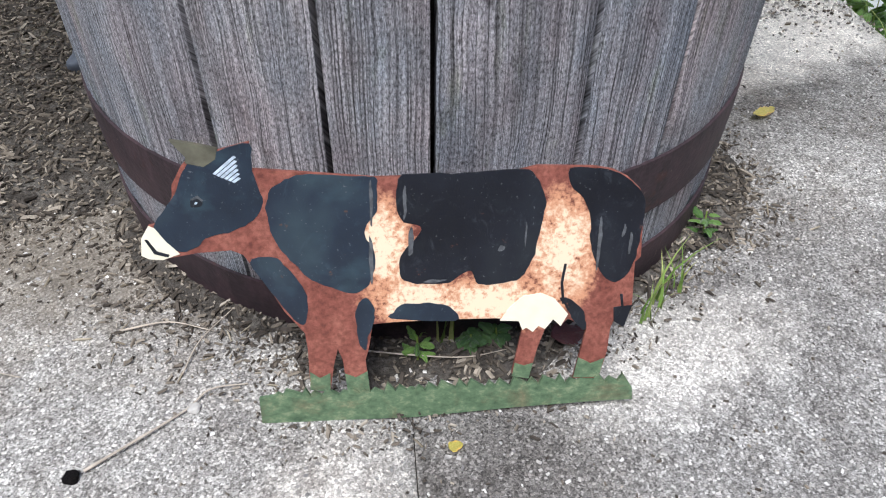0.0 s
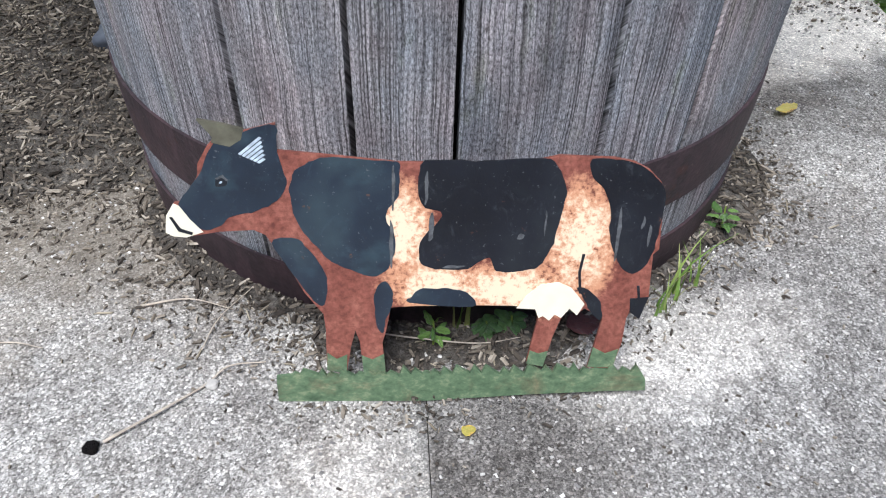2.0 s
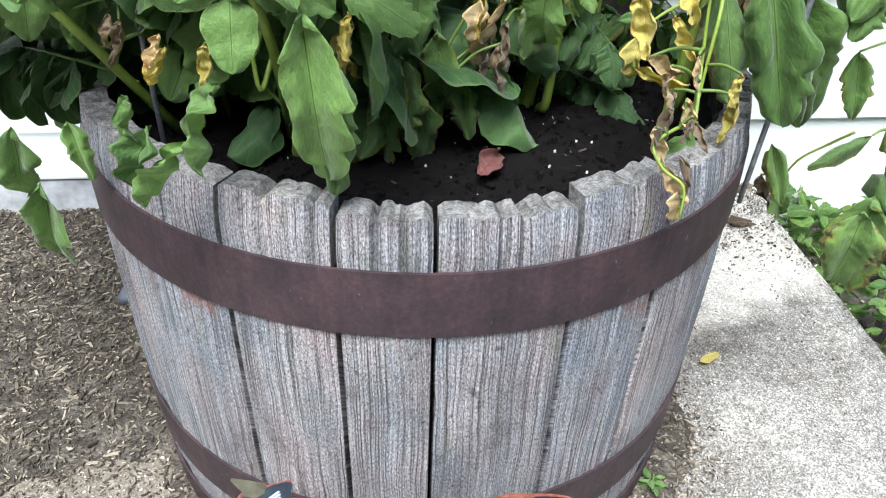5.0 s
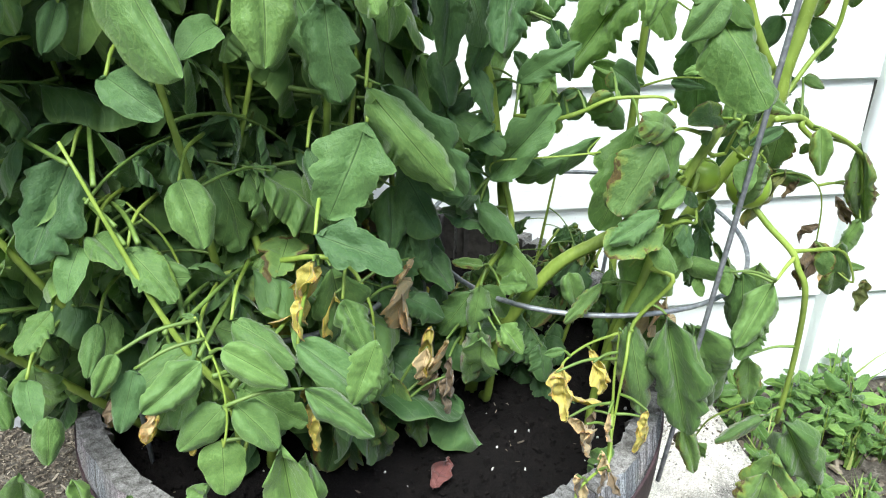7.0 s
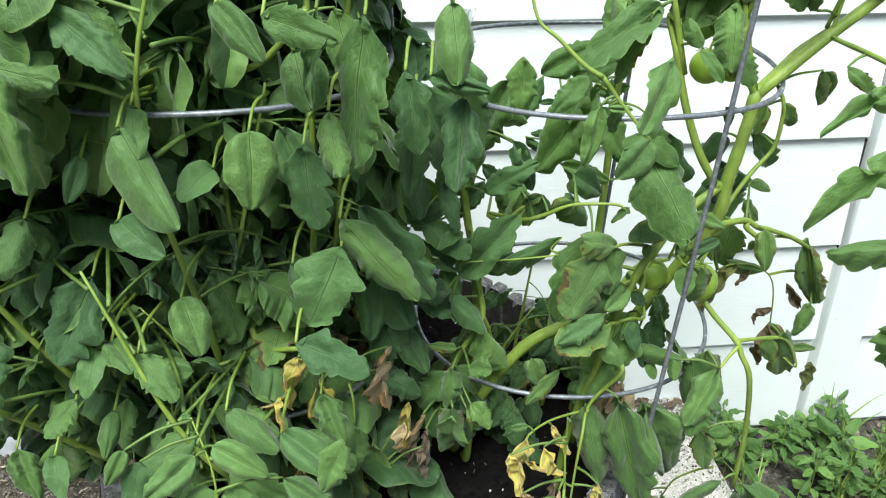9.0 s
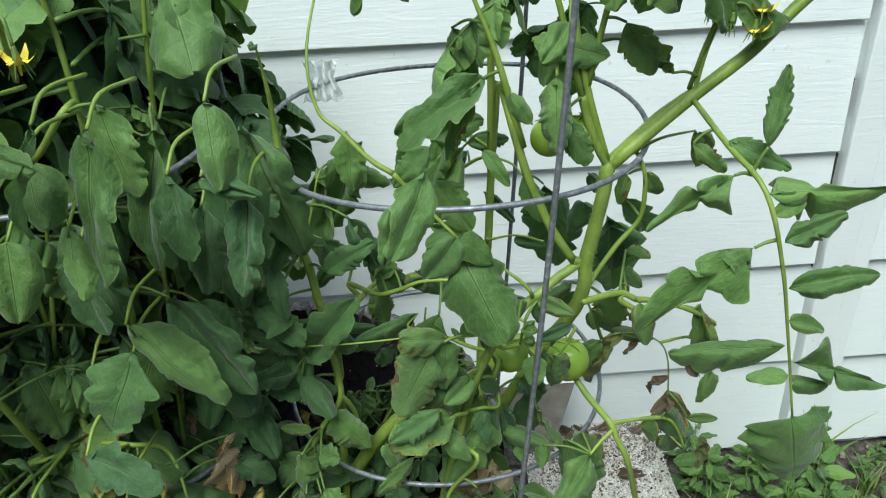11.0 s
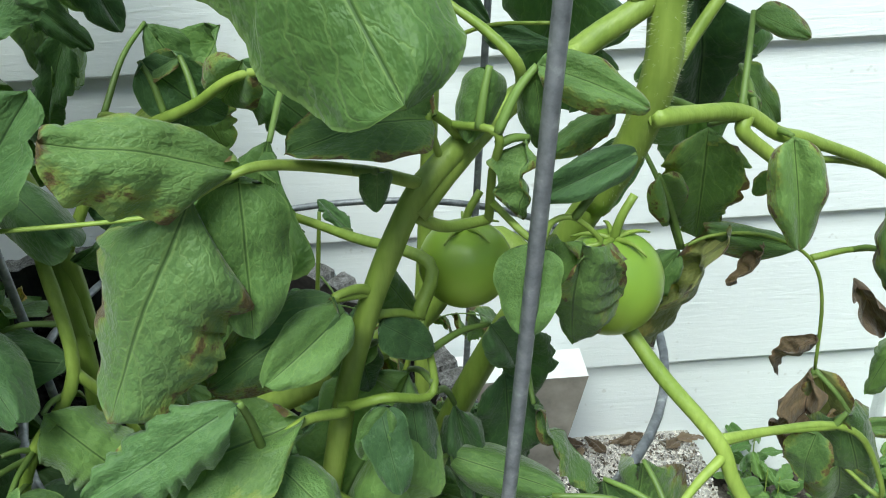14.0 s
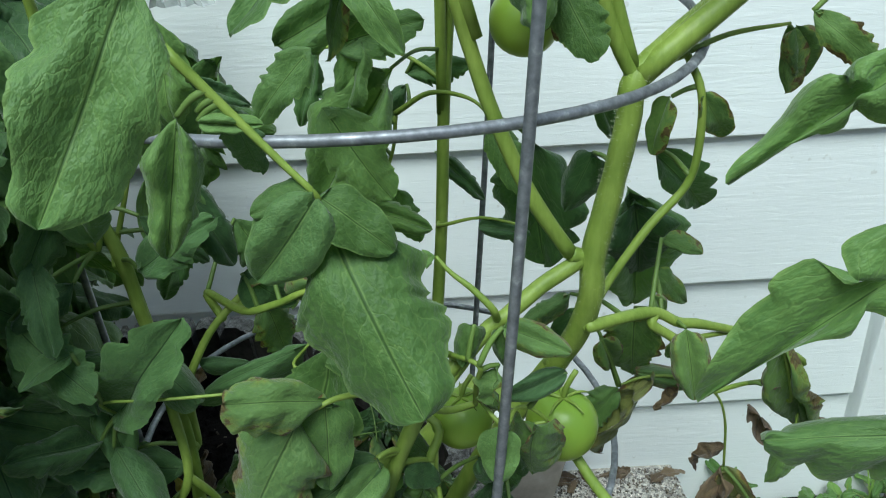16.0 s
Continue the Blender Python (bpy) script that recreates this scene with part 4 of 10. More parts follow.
def cow_plate():
    """A plate cut as a cow on a strip of grass, with its paint in thin raised layers."""
    bm = bmesh.new()

    def layer(outline, back, front, mat, round_off=0):
        pts = [Vector((u / 1000, 0, v / 1000)) for u, v in outline]
        if round_off:
            n = len(pts)
            pts = [0.5 * (2 * q + (r - p) * t + (2 * p - 5 * q + 4 * r - w) * t * t + (3 * q - p - 3 * r + w) * t ** 3)
                   for i in range(n) for p, q, r, w in [[pts[(i + d) % n] for d in (-1, 0, 1, 2)]] for t in (0, 0.25, 0.5, 0.75)]
            pts = [p + 0.0012 * Vector((noise.noise(p * 160), 0, noise.noise(p * 160 + Vector((9, 0, 0))))) for p in pts]
        f = [bm.verts.new(p + Vector((0, -front, 0))) for p in pts]
        b = [bm.verts.new(p + Vector((0, -back, 0))) for p in pts]
        faces = [bm.faces.new(f), bm.faces.new(b[::-1])]
        for i in range(len(pts)):
            j = (i + 1) % len(pts)
            faces.append(bm.faces.new((f[j], f[i], b[i], b[j])))
        bmesh.ops.recalc_face_normals(bm, faces=faces)
        for x in faces:
            x.material_index = mat

    layer(COW_BODY + COW_BODY2, 0.0, 0.0030, 0)
    lift = lambda o: [(u, v + (2.5 if v > 186 else 0)) for u, v in o]
    for o, m in ((COW_HEAD, 7), (COW_SHOULDER, 7), (lift(COW_MIDDLE), 1), (COW_RUMP, 1), (COW_BELLYSPOT, 7), (COW_LEGSPOT, 7), (COW_NECKSPOT, 7), (COW_HINDSPOT, 1)):
        layer(o, 0.0024, 0.0034, m, 1)
    layer([(-178, 228), (-163, 225), (-148, 221), (-150, 214), (-158, 209), (-170, 212), (-169, 216)], -0.0004, 0.0036, 6)
    layer(COW_TAILTIP, 0.0024, 0.0034, 1)
    layer(COW_UDDER, 0.0024, 0.0036, 2)
    layer(COW_NOSE, 0.0024, 0.0037, 2)
    # white strokes in the ear, the mouth, the eye and the tail's outline
    for k in range(6):
        a0, a1 = -153 + k * 2.4, -138 + k * 0.3
        layer([(a0, 204 - k * 1.2), (a0 + 1.7, 203 - k * 1.2), (a1 + 1.7, 215 - k * 3), (a1, 216 - k * 3)], 0.003, 0.0038, 4)
    layer([(-205, 158), (-203, 158), (-198, 149), (-190, 146), (-191, 144), (-200, 147)], 0.003, 0.0041, 1)
    layer([(-171, 181), (-169.5, 186), (-165, 187), (-162.5, 183.5), (-165, 180)], 0.003, 0.0037, 1, 1)
    layer([(-170, 186.5), (-165, 189), (-161.5, 185), (-163, 184.5), (-165.5, 187), (-169, 185.5)], 0.003, 0.0038, 5)
    layer([(-168, 183), (-167, 184.5), (-165.5, 184), (-166.5, 182.6)], 0.003, 0.0040, 4)
    layer([(87, 125), (85, 110), (87, 92), (89, 92), (87, 110), (89, 125)], 0.003, 0.0035, 1)
    layer([(130, 98), (132, 98), (134, 85), (131, 76), (129, 76), (132, 86)], 0.003, 0.0035, 1)
    for cu, cv, w, h in ((-50, 178, 2, 16), (-52, 135, 2, 18), (-27, 178, 2, 12), (-24, 148, 3, 10), (111, 140, 2, 20), (128, 150, 2, 5), (134, 140, 2, 8), (-10, 116, 12, 1.2), (58, 150, 1, 9), (40, 140, 4, 2)):
        layer([(cu - w * 0.4, cv - h), (cu + w * 0.6, cv - h * 0.7), (cu + w, cv + h * 0.6), (cu + w * 0.1, cv + h)], 0.003, 0.0036, 5, 1)
    # the strip of grass with a ragged upper edge
    rng = random.Random(4)
    ragged = COW_GRASS[:9]
    u = 137
    while u > -130:
        ragged.append((u, 24 + rng.uniform(0, 6)))
        ragged.append((u - 3, 21.5 + rng.uniform(-1, 2)))
        u -= rng.uniform(6, 15)
    layer(ragged, 0.0012, 0.0046, 3)
    for hoof in ([(-102, 43), (-95, 37), (-87, 41), (-88, 24), (-103, 27)], [(-76, 40), (-68, 36), (-59, 41), (-58, 22), (-75, 23)], [(53, 42), (60, 39), (67, 41), (64, 27), (51, 30)], [(102, 44), (112, 38), (122, 42), (119, 25), (99, 26)]):
        layer(hoof, 0.0026, 0.0036, 3)
    return mesh_of("cow_cutout", bm, [M_COW, M_BLACK, M_CREAM, M_GRASSPAINT, M_GREYPAINT, M_SCUFF, M_EAR, M_SLATE])


M_SCUFF = plain("grey scuffed enamel", (0.085, 0.09, 0.095), 0.55, 0, 200, 0.5)
cow = tagged(new("cow_cutout", cow_plate()), "flat metal cow painted black, rust and cream, leaning on barrel", "garden ornament")
ux, vx = Vector((0.99960, -0.02839, 0)), Vector((0, 0.22877, 0.97348))
nx_ = vx.cross(ux).normalized()
cow.matrix_world = Matrix(((ux.x, nx_.x, vx.x, 0.1), (ux.y, nx_.y, vx.y, 0.4890), (ux.z, nx_.z, vx.z, 0.002), (0, 0, 0, 1)))

# ---- tomato cages ----
CX, CY = 0.366, 0.860


def cage(cx, cy, rings, feet, label):
    c = tagged(new("tomato_cage"), label, "plant cage")
    for z, r, dx, dy in rings:
        pts = [(cx + dx + r * math.cos(a), cy + dy + r * math.sin(a), z + 0.003 * math.sin(3 * a)) for a in (2 * math.pi * i / 64 for i in range(64))]
        part("ring", tube(pts, 0.0026, sides=8, closed=True), M_WIRE, c, "", True)
    for top, low in feet:
        a, b = Vector(top), Vector(low)
        mid = (a + b) / 2 + Vector((0.003, -0.002, 0))
        part("upright", tube([a, mid, b], 0.0026, sides=8), M_WIRE, c, "", True)
    return c


cage(CX, CY, [(0.93, 0.1855, -0.0005, 0.001), (0.613, 0.179, -0.018, 0.012)],
     [((0.452, 0.672, 1.30), (0.395, 0.690, 0.40)), ((0.475, 1.02, 1.30), (0.418, 0.985, 0.41)), ((0.130, 0.875, 1.30), (0.170, 0.882, 0.41))],
     "galvanised wire tomato cage pushed into the barrel, leaning slightly")
cage(-0.03, 0.84, [(0.95, 0.175, 0, 0), (0.62, 0.160, 0.005, 0.0)],
     [((0.085, 0.94, 1.30), (0.10, 0.93, 0.41)), ((-0.16, 0.735, 1.30), (-0.135, 0.755, 0.41)), ((-0.03, 1.03, 1.30), (-0.02, 0.99, 0.41))],
     "galvanised wire tomato cage hidden in dense leaves")

# ---- leaves ----
def leaflet_into(vs, fs, uv, kind, m, rng):
    """One leaflet, a unit long along x, added to the lists at the pose m."""
    nl, nw = 44, 10
    cup, droop, wave = rng.uniform(-0.12, 0.32), rng.uniform(0.05, 0.40), rng.uniform(0.015, 0.04)
    twist, ph = rng.uniform(-0.35, 0.35), rng.uniform(0, 6.3)
    lobes, roll = rng.uniform(2.6, 3.6), rng.uniform(0.1, 0.85)
    if kind == "curled":
        twist *= 4
    b = len(vs)
    for i in range(nl + 1):
        f = i / nl
        bow = math.sin(math.pi * min(1.0, f) ** 0.74)
        w = max(0.0, bow) ** (0.60 if kind == "curled" else 0.44) * (1 - (0.14 if kind == "ovate" else 0.24) * f) * 0.5
        for j in range(nw + 1):
            s = 2 * j / nw - 1
            side = ph if s < 0 else ph + 0.13
            rag = noise.noise(Vector((f * 4.2, 3 if s < 0 else 8, ph * 3)))
            saw = (f * lobes * (1.9 if kind == "toothed" else 1.0) + side + 0.75 * rag) % 1.0
            point = max(0.0, math.sin(math.pi * saw ** 1.7)) ** 0.75 * (0.75 + 0.9 * noise.noise(Vector((f * 2.3, 12 if s < 0 else 17, ph * 2))))
            fine = ((f * 15 + side * 2) % 1.0) ** 0.8 * 0.035
            if kind == "curled":
                e = 0.85 + 0.25 * math.sin(13 * f + side) + 0.12 * point + 0.3 * rag
            elif kind == "ovate":
                e = 0.97 + 0.03 * math.sin(8 * f + 3 * side) + 0.13 * rag
            elif kind == "broad":
                w = 0.5 * min(1.0, (f / 0.22 + 0.02)) ** 0.6 * max(0.0, 1 - f ** 5) ** 0.5 * (1 - 0.12 * f)
                e = 0.84 + 0.20 * point * min(1, f * 5) + 0.22 * rag + 0.8 * fine
            elif kind == "winged":
                w *= 1.12 - 0.50 * f
                gap = math.exp(-((f - (0.30 if s < 0 else 0.35)) / 0.042) ** 2)
                e = (0.88 + 0.13 * point + 0.12 * rag + 0.5 * fine) * (1 - 0.74 * gap) * (0.74 if f < 0.32 else 1.0)
            elif kind == "toothed":
                e = 0.80 + 0.26 * point * min(1, f * 4) + 0.12 * rag + fine
            else:
                e = 0.70 + 0.37 * point * min(1, f * 5) + 0.20 * rag + 0.9 * fine
            lean = 0.05 * (abs(s) ** 2) * (1 if kind == "ovate" else 1.6) + (0.10 * abs(s) ** 1.5 * max(0, 1 - f / 0.34) if kind == "winged" else 0.0)
            x = f + (lean + (0.0 if kind in ("ovate", "curled") else 0.055 * point * abs(s) ** 3)) * (1 - f)
            y = s * w * e
            quilt = abs(math.sin(math.pi * (5.5 * f - 2.2 * abs(s) + 0.8 * noise.noise(Vector((f * 3, s * 2, ph)))))) * (1 - abs(s)) * min(1, f * 6)
            soft = noise.noise(Vector((f * 2.6, s * 1.6, ph * 7)))
            z = cup * abs(s) * w * 2 - droop * f * f + (wave * math.sin(11 * f + side * 6 + s) + 0.022 * noise.noise(Vector((f * 9, 5 if s < 0 else 9, ph)))) * abs(s) ** 1.5 - roll * (s ** 4) * w + 0.006 * quilt + 0.075 * soft - 0.03 * (1 - abs(s)) ** 6 * min(1, f * 6)
            if kind == "curled":
                th = 2.4 * s * (0.5 + 0.5 * f)
                y, z = w * e * math.sin(th) / 1.2, z + w * (1 - math.cos(th)) * 0.8 + 0.16 * noise.noise(Vector((f * 6, s * 2.4, ph * 5))) - 0.25 * math.sin(2.6 * f + ph) * f
                x += 0.05 * noise.noise(Vector((f * 5, s * 4, ph)))
            y, z = y * math.cos(twist * f) - z * math.sin(twist * f), y * math.sin(twist * f) + z * math.cos(twist * f)
            vs.append(m @ Vector((x, y, z)))
            uv.append((f, 0.5 + 0.5 * s))
    for i in range(nl):
        for j in range(nw):
            a = b + i * (nw + 1) + j
            fs.append((a, a + nw + 1, a + nw + 2, a + 1))


def finish_leaf(name, vs, fs, uv, mats, stem_from=None):
    me = bpy.data.meshes.new(name)
    me.from_pydata(vs, [], fs)
    layer = me.uv_layers.new(name="chart")
    for lp in me.loops:
        layer.data[lp.index].uv = uv[lp.vertex_index]
    for m in mats:
        me.materials.append(m)
    if stem_from is not None:
        for p in me.polygons[stem_from:]:
            p.material_index = 1
    return smooth(me)


def single_leaf(kind, seed):
    vs, fs, uv = [], [], []
    leaflet_into(vs, fs, uv, kind, Matrix(), random.Random(seed))
    return finish_leaf("leaf", vs, fs, uv, [M_LEAF])


def compound_leaf(kind, seed):
    """A whole drooping leaf, a unit long: a rachis with leaflets in pairs and one at the end."""
    rng = random.Random(seed)
    vs, fs, uv = [], [], []
    sag = rng.uniform(0.3, 0.75)
    at = lambda f: Vector((f - 0.1 * sag * f * f, 0.05 * math.sin(4 * f + seed), -sag * f * f))
    for f, size in ((0.32, 0.25), (0.43, 0.08), (0.50, 0.36), (0.62, 0.09), (0.69, 0.36)):
        for sgn in (-1, 1):
            if rng.random() < 0.12:
                continue
            s = size * rng.uniform(0.8, 1.2)
            m = Matrix.Translation(at(f + rng.uniform(-0.02, 0.02))) @ Euler((sgn * rng.uniform(0.0, 0.8), rng.uniform(0.45, 1.45), sgn * rng.uniform(0.6, 1.15))).to_matrix().to_4x4() @ Matrix.Diagonal((s, s * rng.uniform(0.72, 1.0), s, 1))
            leaflet_into(vs, fs, uv, kind if size > 0.1 else "ovate", m, rng)
    m = Matrix.Translation(at(0.72)) @ Euler((rng.uniform(-0.3, 0.3), rng.uniform(0.6, 1.3), 0)).to_matrix().to_4x4() @ Matrix.Diagonal((0.44, 0.40, 0.44, 1))
    leaflet_into(vs, fs, uv, kind, m, rng)
    count = len(fs)
    bm = tube([at(k / 6 * 0.78) for k in range(7)], 0.0085, 0.005, 6, 3)
    bm.verts.index_update()
    b = len(vs)
    for v in bm.verts:
        vs.append(v.co.copy())
        uv.append((0.5, 0.2))
    for f in bm.faces:
        fs.append([b + v.index for v in f.verts])
    bm.free()
    return finish_leaf("leaf", vs, fs, uv, [M_LEAF, M_STALK], count)


SINGLE = {k: [single_leaf(k, 10 * i + n) for n in range(6)] for i, k in enumerate(("ovate", "toothed", "lobed", "curled", "broad", "winged"))}
WHOLE = [compound_leaf(k, 100 + i) for i, k in enumerate(("ovate", "toothed", "lobed", "ovate", "ovate", "lobed", "lobed", "ovate"))]
leaf_count = [0]


def under(ob, plant):
    ob.parent = plant
    ob.matrix_parent_inverse = Matrix.Translation(-plant.location)
    return ob


def pose_leaf(base, tip, wide, n, high=1.0):
    base, tip, n = Vector(base), Vector(tip), Vector(n)
    x = tip - base
    size = x.length
    x.normalize()
    z = (n - n.dot(x) * x).normalized()
    y = z.cross(x)
    m = Matrix((x, y, z)).transposed().to_4x4()
    m.translation = base
    return m @ Matrix.Diagonal((size, size * wide, size * high, 1))


def leaf(plant, base, tip, width, n, material, kind):
    """A leaflet from base to tip, of a width to its length, facing n."""
    leaf_count[0] += 1
    me = SINGLE[kind][leaf_count[0] % 6]
    ob = new("leaf", me)
    ob.material_slots[0].link = "OBJECT"
    ob.material_slots[0].material = material
    under(ob, plant)
    ob.matrix_basis = pose_leaf(base, tip, width * 1.12, n)
    if material in (M_LEAF_DRY, M_LEAF_YELLOW, M_LEAF_TAN, M_LEAF_BROWNING):
        tagged(ob, "dry brown curled leaf" if material is not M_LEAF_YELLOW else "yellowed wilting leaf")
    return ob


def hanging_leaf(plant, base, tip, width, n, material, kind):
    """A leaflet with the stalk that ties it to the growth behind."""
    b = Vector(base)
    stem(plant, [b, b + Vector((0.004, 0.025, 0.014)), b + Vector((0.010, 0.085, 0.004))], 0.0013, 0.0018)
    return leaf(plant, base, tip, width, n, material, kind)


def stem(plant, points, r0, r1):
    return under(part("stem", tube(points, r0, r1, 9, 5, knots=0.10), M_STEM, None, "", True), plant)


def petiole(plant, points):
    return under(part("petiole", tube(points, 0.0016, 0.0011, 7, 5, knots=0.06), M_STALK, None, "", True), plant)


def whole_leaf(plant, base, tip, n, size_w, material, pick):
    ob = new("leaf", WHOLE[pick % len(WHOLE)])
    ob.material_slots[0].link = "OBJECT"
    ob.material_slots[0].material = material
    under(ob, plant)
    ob.matrix_basis = pose_leaf(base, tip, size_w, n)
    return ob


def tomato(plant, p, r, squash, label):
    bm = bmesh.new()
    bmesh.ops.create_uvsphere(bm, u_segments=28, v_segments=18, radius=r)
    for v in bm.verts:
        a = math.atan2(v.co.y, v.co.x)
        h = v.co.z / r
        v.co.xy *= 1 + 0.018 * math.cos(5 * a) * (h + 0.2)
        v.co.z *= squash
        if h > 0.8:
            v.co.z -= r * 0.9 * (h - 0.8) ** 1.4
    ob = under(part("tomato", bm, M_TOMATO, None, label, True), plant)
    ob.location = p
    cal = bmesh.new()
    for k in range(5):
        a = 2 * math.pi * k / 5 + 0.3
        pts = [Vector((math.cos(a) * q * r, math.sin(a) * q * r, r * squash * (0.88 + 0.10 * math.sin(q * 3.4) - 0.12 * q * q))) for q in (0.05, 0.3, 0.55, 0.78)]
        tube(pts, r * 0.07, r * 0.02, 5, 3, cal)
    tube([(0, 0, r * squash * 0.85), (r * 0.1, 0, r * squash * 1.3), (r * 0.35, 0.1 * r, r * squash * 1.7)], r * 0.09, r * 0.08, 6, 3, cal)
    part("calyx", cal, M_STEM, ob, "green calyx and stalk", True)
    return ob


right_plant = tagged(new("tomato_plant"), "open-branched tomato plant with green fruit and browned lower leaves", "tomato plant", "tomato plants in the barrel")
right_plant.location = (0.30, 0.80, SOIL_Z)
middle_plant = tagged(new("tomato_plant"), "tall tomato plant with thick green stems and yellowing lower leaves", "tomato plant", "tomato plants in the barrel")
middle_plant.location = (0.10, 0.76, SOIL_Z)
left_plant = tagged(new("tomato_plant"), "dense bushy dark green tomato plant filling its cage", "tomato plant", "tomato plants in the barrel")
left_plant.location = (-0.06, 0.84, SOIL_Z)

tomato(right_plant, (0.464, 0.748, 0.719), 0.0212, 1.03, "glossy unripe green tomato")
tomato(right_plant, (0.405, 0.735, 0.740), 0.0175, 0.95, "glossy unripe green tomato")
tomato(right_plant, (0.441, 0.760, 0.952), 0.0165, 1.0, "small unripe green tomato")
tomato(right_plant, (0.471, 0.770, 0.950), 0.0165, 1.0, "small unripe green tomato")

MAIN_STEM = [(0.462, 0.772, 0.742), (0.472, 0.758, 0.776), (0.477, 0.750, 0.807), (0.477, 0.750, 0.832), (0.484, 0.752, 0.866), (0.491, 0.755, 0.902), (0.494, 0.757, 0.923), (0.519, 0.770, 0.940), (0.551, 0.790, 0.956), (0.591, 0.800, 0.977)]
# the right plant, branch by branch
stem(right_plant, MAIN_STEM, 0.0070, 0.0060)
stem(right_plant, [(0.465, 0.750, 0.833), (0.470, 0.750, 0.829), (0.450, 0.745, 0.818), (0.431, 0.735, 0.808), (0.419, 0.730, 0.802), (0.400, 0.710, 0.792), (0.387, 0.700, 0.780)], 0.0046, 0.0044)
stem(right_plant, [(0.406, 0.715, 0.799), (0.395, 0.705, 0.793), (0.387, 0.700, 0.785), (0.378, 0.700, 0.766), (0.368, 0.700, 0.740), (0.359, 0.700, 0.709), (0.353, 0.700, 0.682), (0.346, 0.700, 0.650), (0.338, 0.710, 0.605), (0.329, 0.730, 0.517), (0.326, 0.740, 0.430)], 0.0040, 0.0044)
stem(right_plant, [(0.464, 0.770, 0.748), (0.459, 0.774, 0.738), (0.452, 0.778, 0.722), (0.438, 0.785, 0.691), (0.418, 0.790, 0.653), (0.396, 0.800, 0.594), (0.379, 0.820, 0.512), (0.373, 0.830, 0.430)], 0.0066, 0.0072)
stem(right_plant, [(0.465, 0.750, 0.833), (0.444, 0.752, 0.867), (0.426, 0.755, 0.909), (0.416, 0.757, 0.940), (0.408, 0.760, 0.970), (0.402, 0.770, 0.997), (0.404, 0.759, 0.998)], 0.0042, 0.0036)
stem(right_plant, [(0.495, 0.757, 0.920), (0.483, 0.757, 0.942), (0.473, 0.757, 0.968), (0.467, 0.757, 0.989)], 0.0040, 0.0036)
stem(right_plant, [(0.476, 0.750, 0.787), (0.481, 0.750, 0.787), (0.517, 0.770, 0.779), (0.536, 0.775, 0.767), (0.552, 0.780, 0.761), (0.591, 0.790, 0.742), (0.631, 0.800, 0.712), (0.620, 0.800, 0.709)], 0.0040, 0.0020)
stem(right_plant, [(0.522, 0.773, 0.929), (0.529, 0.765, 0.911), (0.531, 0.765, 0.882), (0.527, 0.765, 0.861), (0.508, 0.760, 0.841), (0.488, 0.753, 0.815), (0.479, 0.750, 0.800)], 0.0020, 0.0026)
stem(right_plant, [(0.520, 0.771, 0.777), (0.518, 0.768, 0.772), (0.528, 0.770, 0.763), (0.538, 0.770, 0.756), (0.547, 0.775, 0.755)], 0.0032, 0.0026)
stem(right_plant, [(0.547, 0.775, 0.755), (0.575, 0.790, 0.746), (0.604, 0.800, 0.734), (0.616, 0.800, 0.724), (0.629, 0.800, 0.679), (0.622, 0.818, 0.680)], 0.0017, 0.0012)
stem(right_plant, [(0.511, 0.800, 0.701), (0.527, 0.800, 0.707), (0.551, 0.800, 0.705), (0.575, 0.800, 0.691), (0.586, 0.800, 0.666), (0.591, 0.800, 0.622)], 0.0009, 0.0009)
stem(right_plant, [(0.576, 0.800, 0.691), (0.602, 0.810, 0.688), (0.627, 0.820, 0.678), (0.645, 0.820, 0.655), (0.637, 0.800, 0.648)], 0.0017, 0.0009)
stem(right_plant, [(0.449, 0.766, 0.719), (0.470, 0.745, 0.700), (0.483, 0.730, 0.684), (0.502, 0.712, 0.664), (0.508, 0.705, 0.649), (0.520, 0.700, 0.620), (0.542, 0.720, 0.525), (0.549, 0.730, 0.430)], 0.0034, 0.0030)
stem(right_plant, [(0.503, 0.712, 0.663), (0.528, 0.720, 0.659), (0.554, 0.722, 0.658), (0.570, 0.720, 0.649), (0.581, 0.715, 0.621), (0.568, 0.730, 0.628)], 0.0022, 0.0009)
stem(right_plant, [(0.504, 0.708, 0.659), (0.491, 0.700, 0.653), (0.478, 0.690, 0.646), (0.482, 0.700, 0.637)], 0.0022, 0.0009)
stem(right_plant, [(0.502, 0.712, 0.664), (0.528, 0.720, 0.659), (0.556, 0.722, 0.657)], 0.0022, 0.0018)
stem(right_plant, [(0.389, 0.700, 0.790), (0.372, 0.690, 0.800), (0.349, 0.675, 0.810), (0.338, 0.670, 0.809), (0.328, 0.668, 0.804)], 0.0021, 0.0009)
leaf(right_plant, (0.329, 0.667, 0.805), (0.294, 0.650, 0.744), 0.58, (0.274, -0.643, 0.715), M_LEAF_WORN, "broad")
leaf(right_plant, (0.342, 0.673, 0.810), (0.304, 0.650, 0.831), 0.50, (0.267, -0.614, 0.739), M_LEAF_WORN, "broad")
leaf(right_plant, (0.341, 0.673, 0.809), (0.341, 0.660, 0.761), 0.52, (0.265, -0.674, 0.688), M_LEAF, "ovate")
leaf(right_plant, (0.377, 0.680, 0.804), (0.376, 0.680, 0.791), 0.75, (0.058, -0.749, 0.660), M_LEAF, "ovate")
leaf(right_plant, (0.325, 0.675, 0.799), (0.300, 0.690, 0.730), 0.50, (0.099, -0.629, 0.727), M_LEAF_WORN, "toothed")
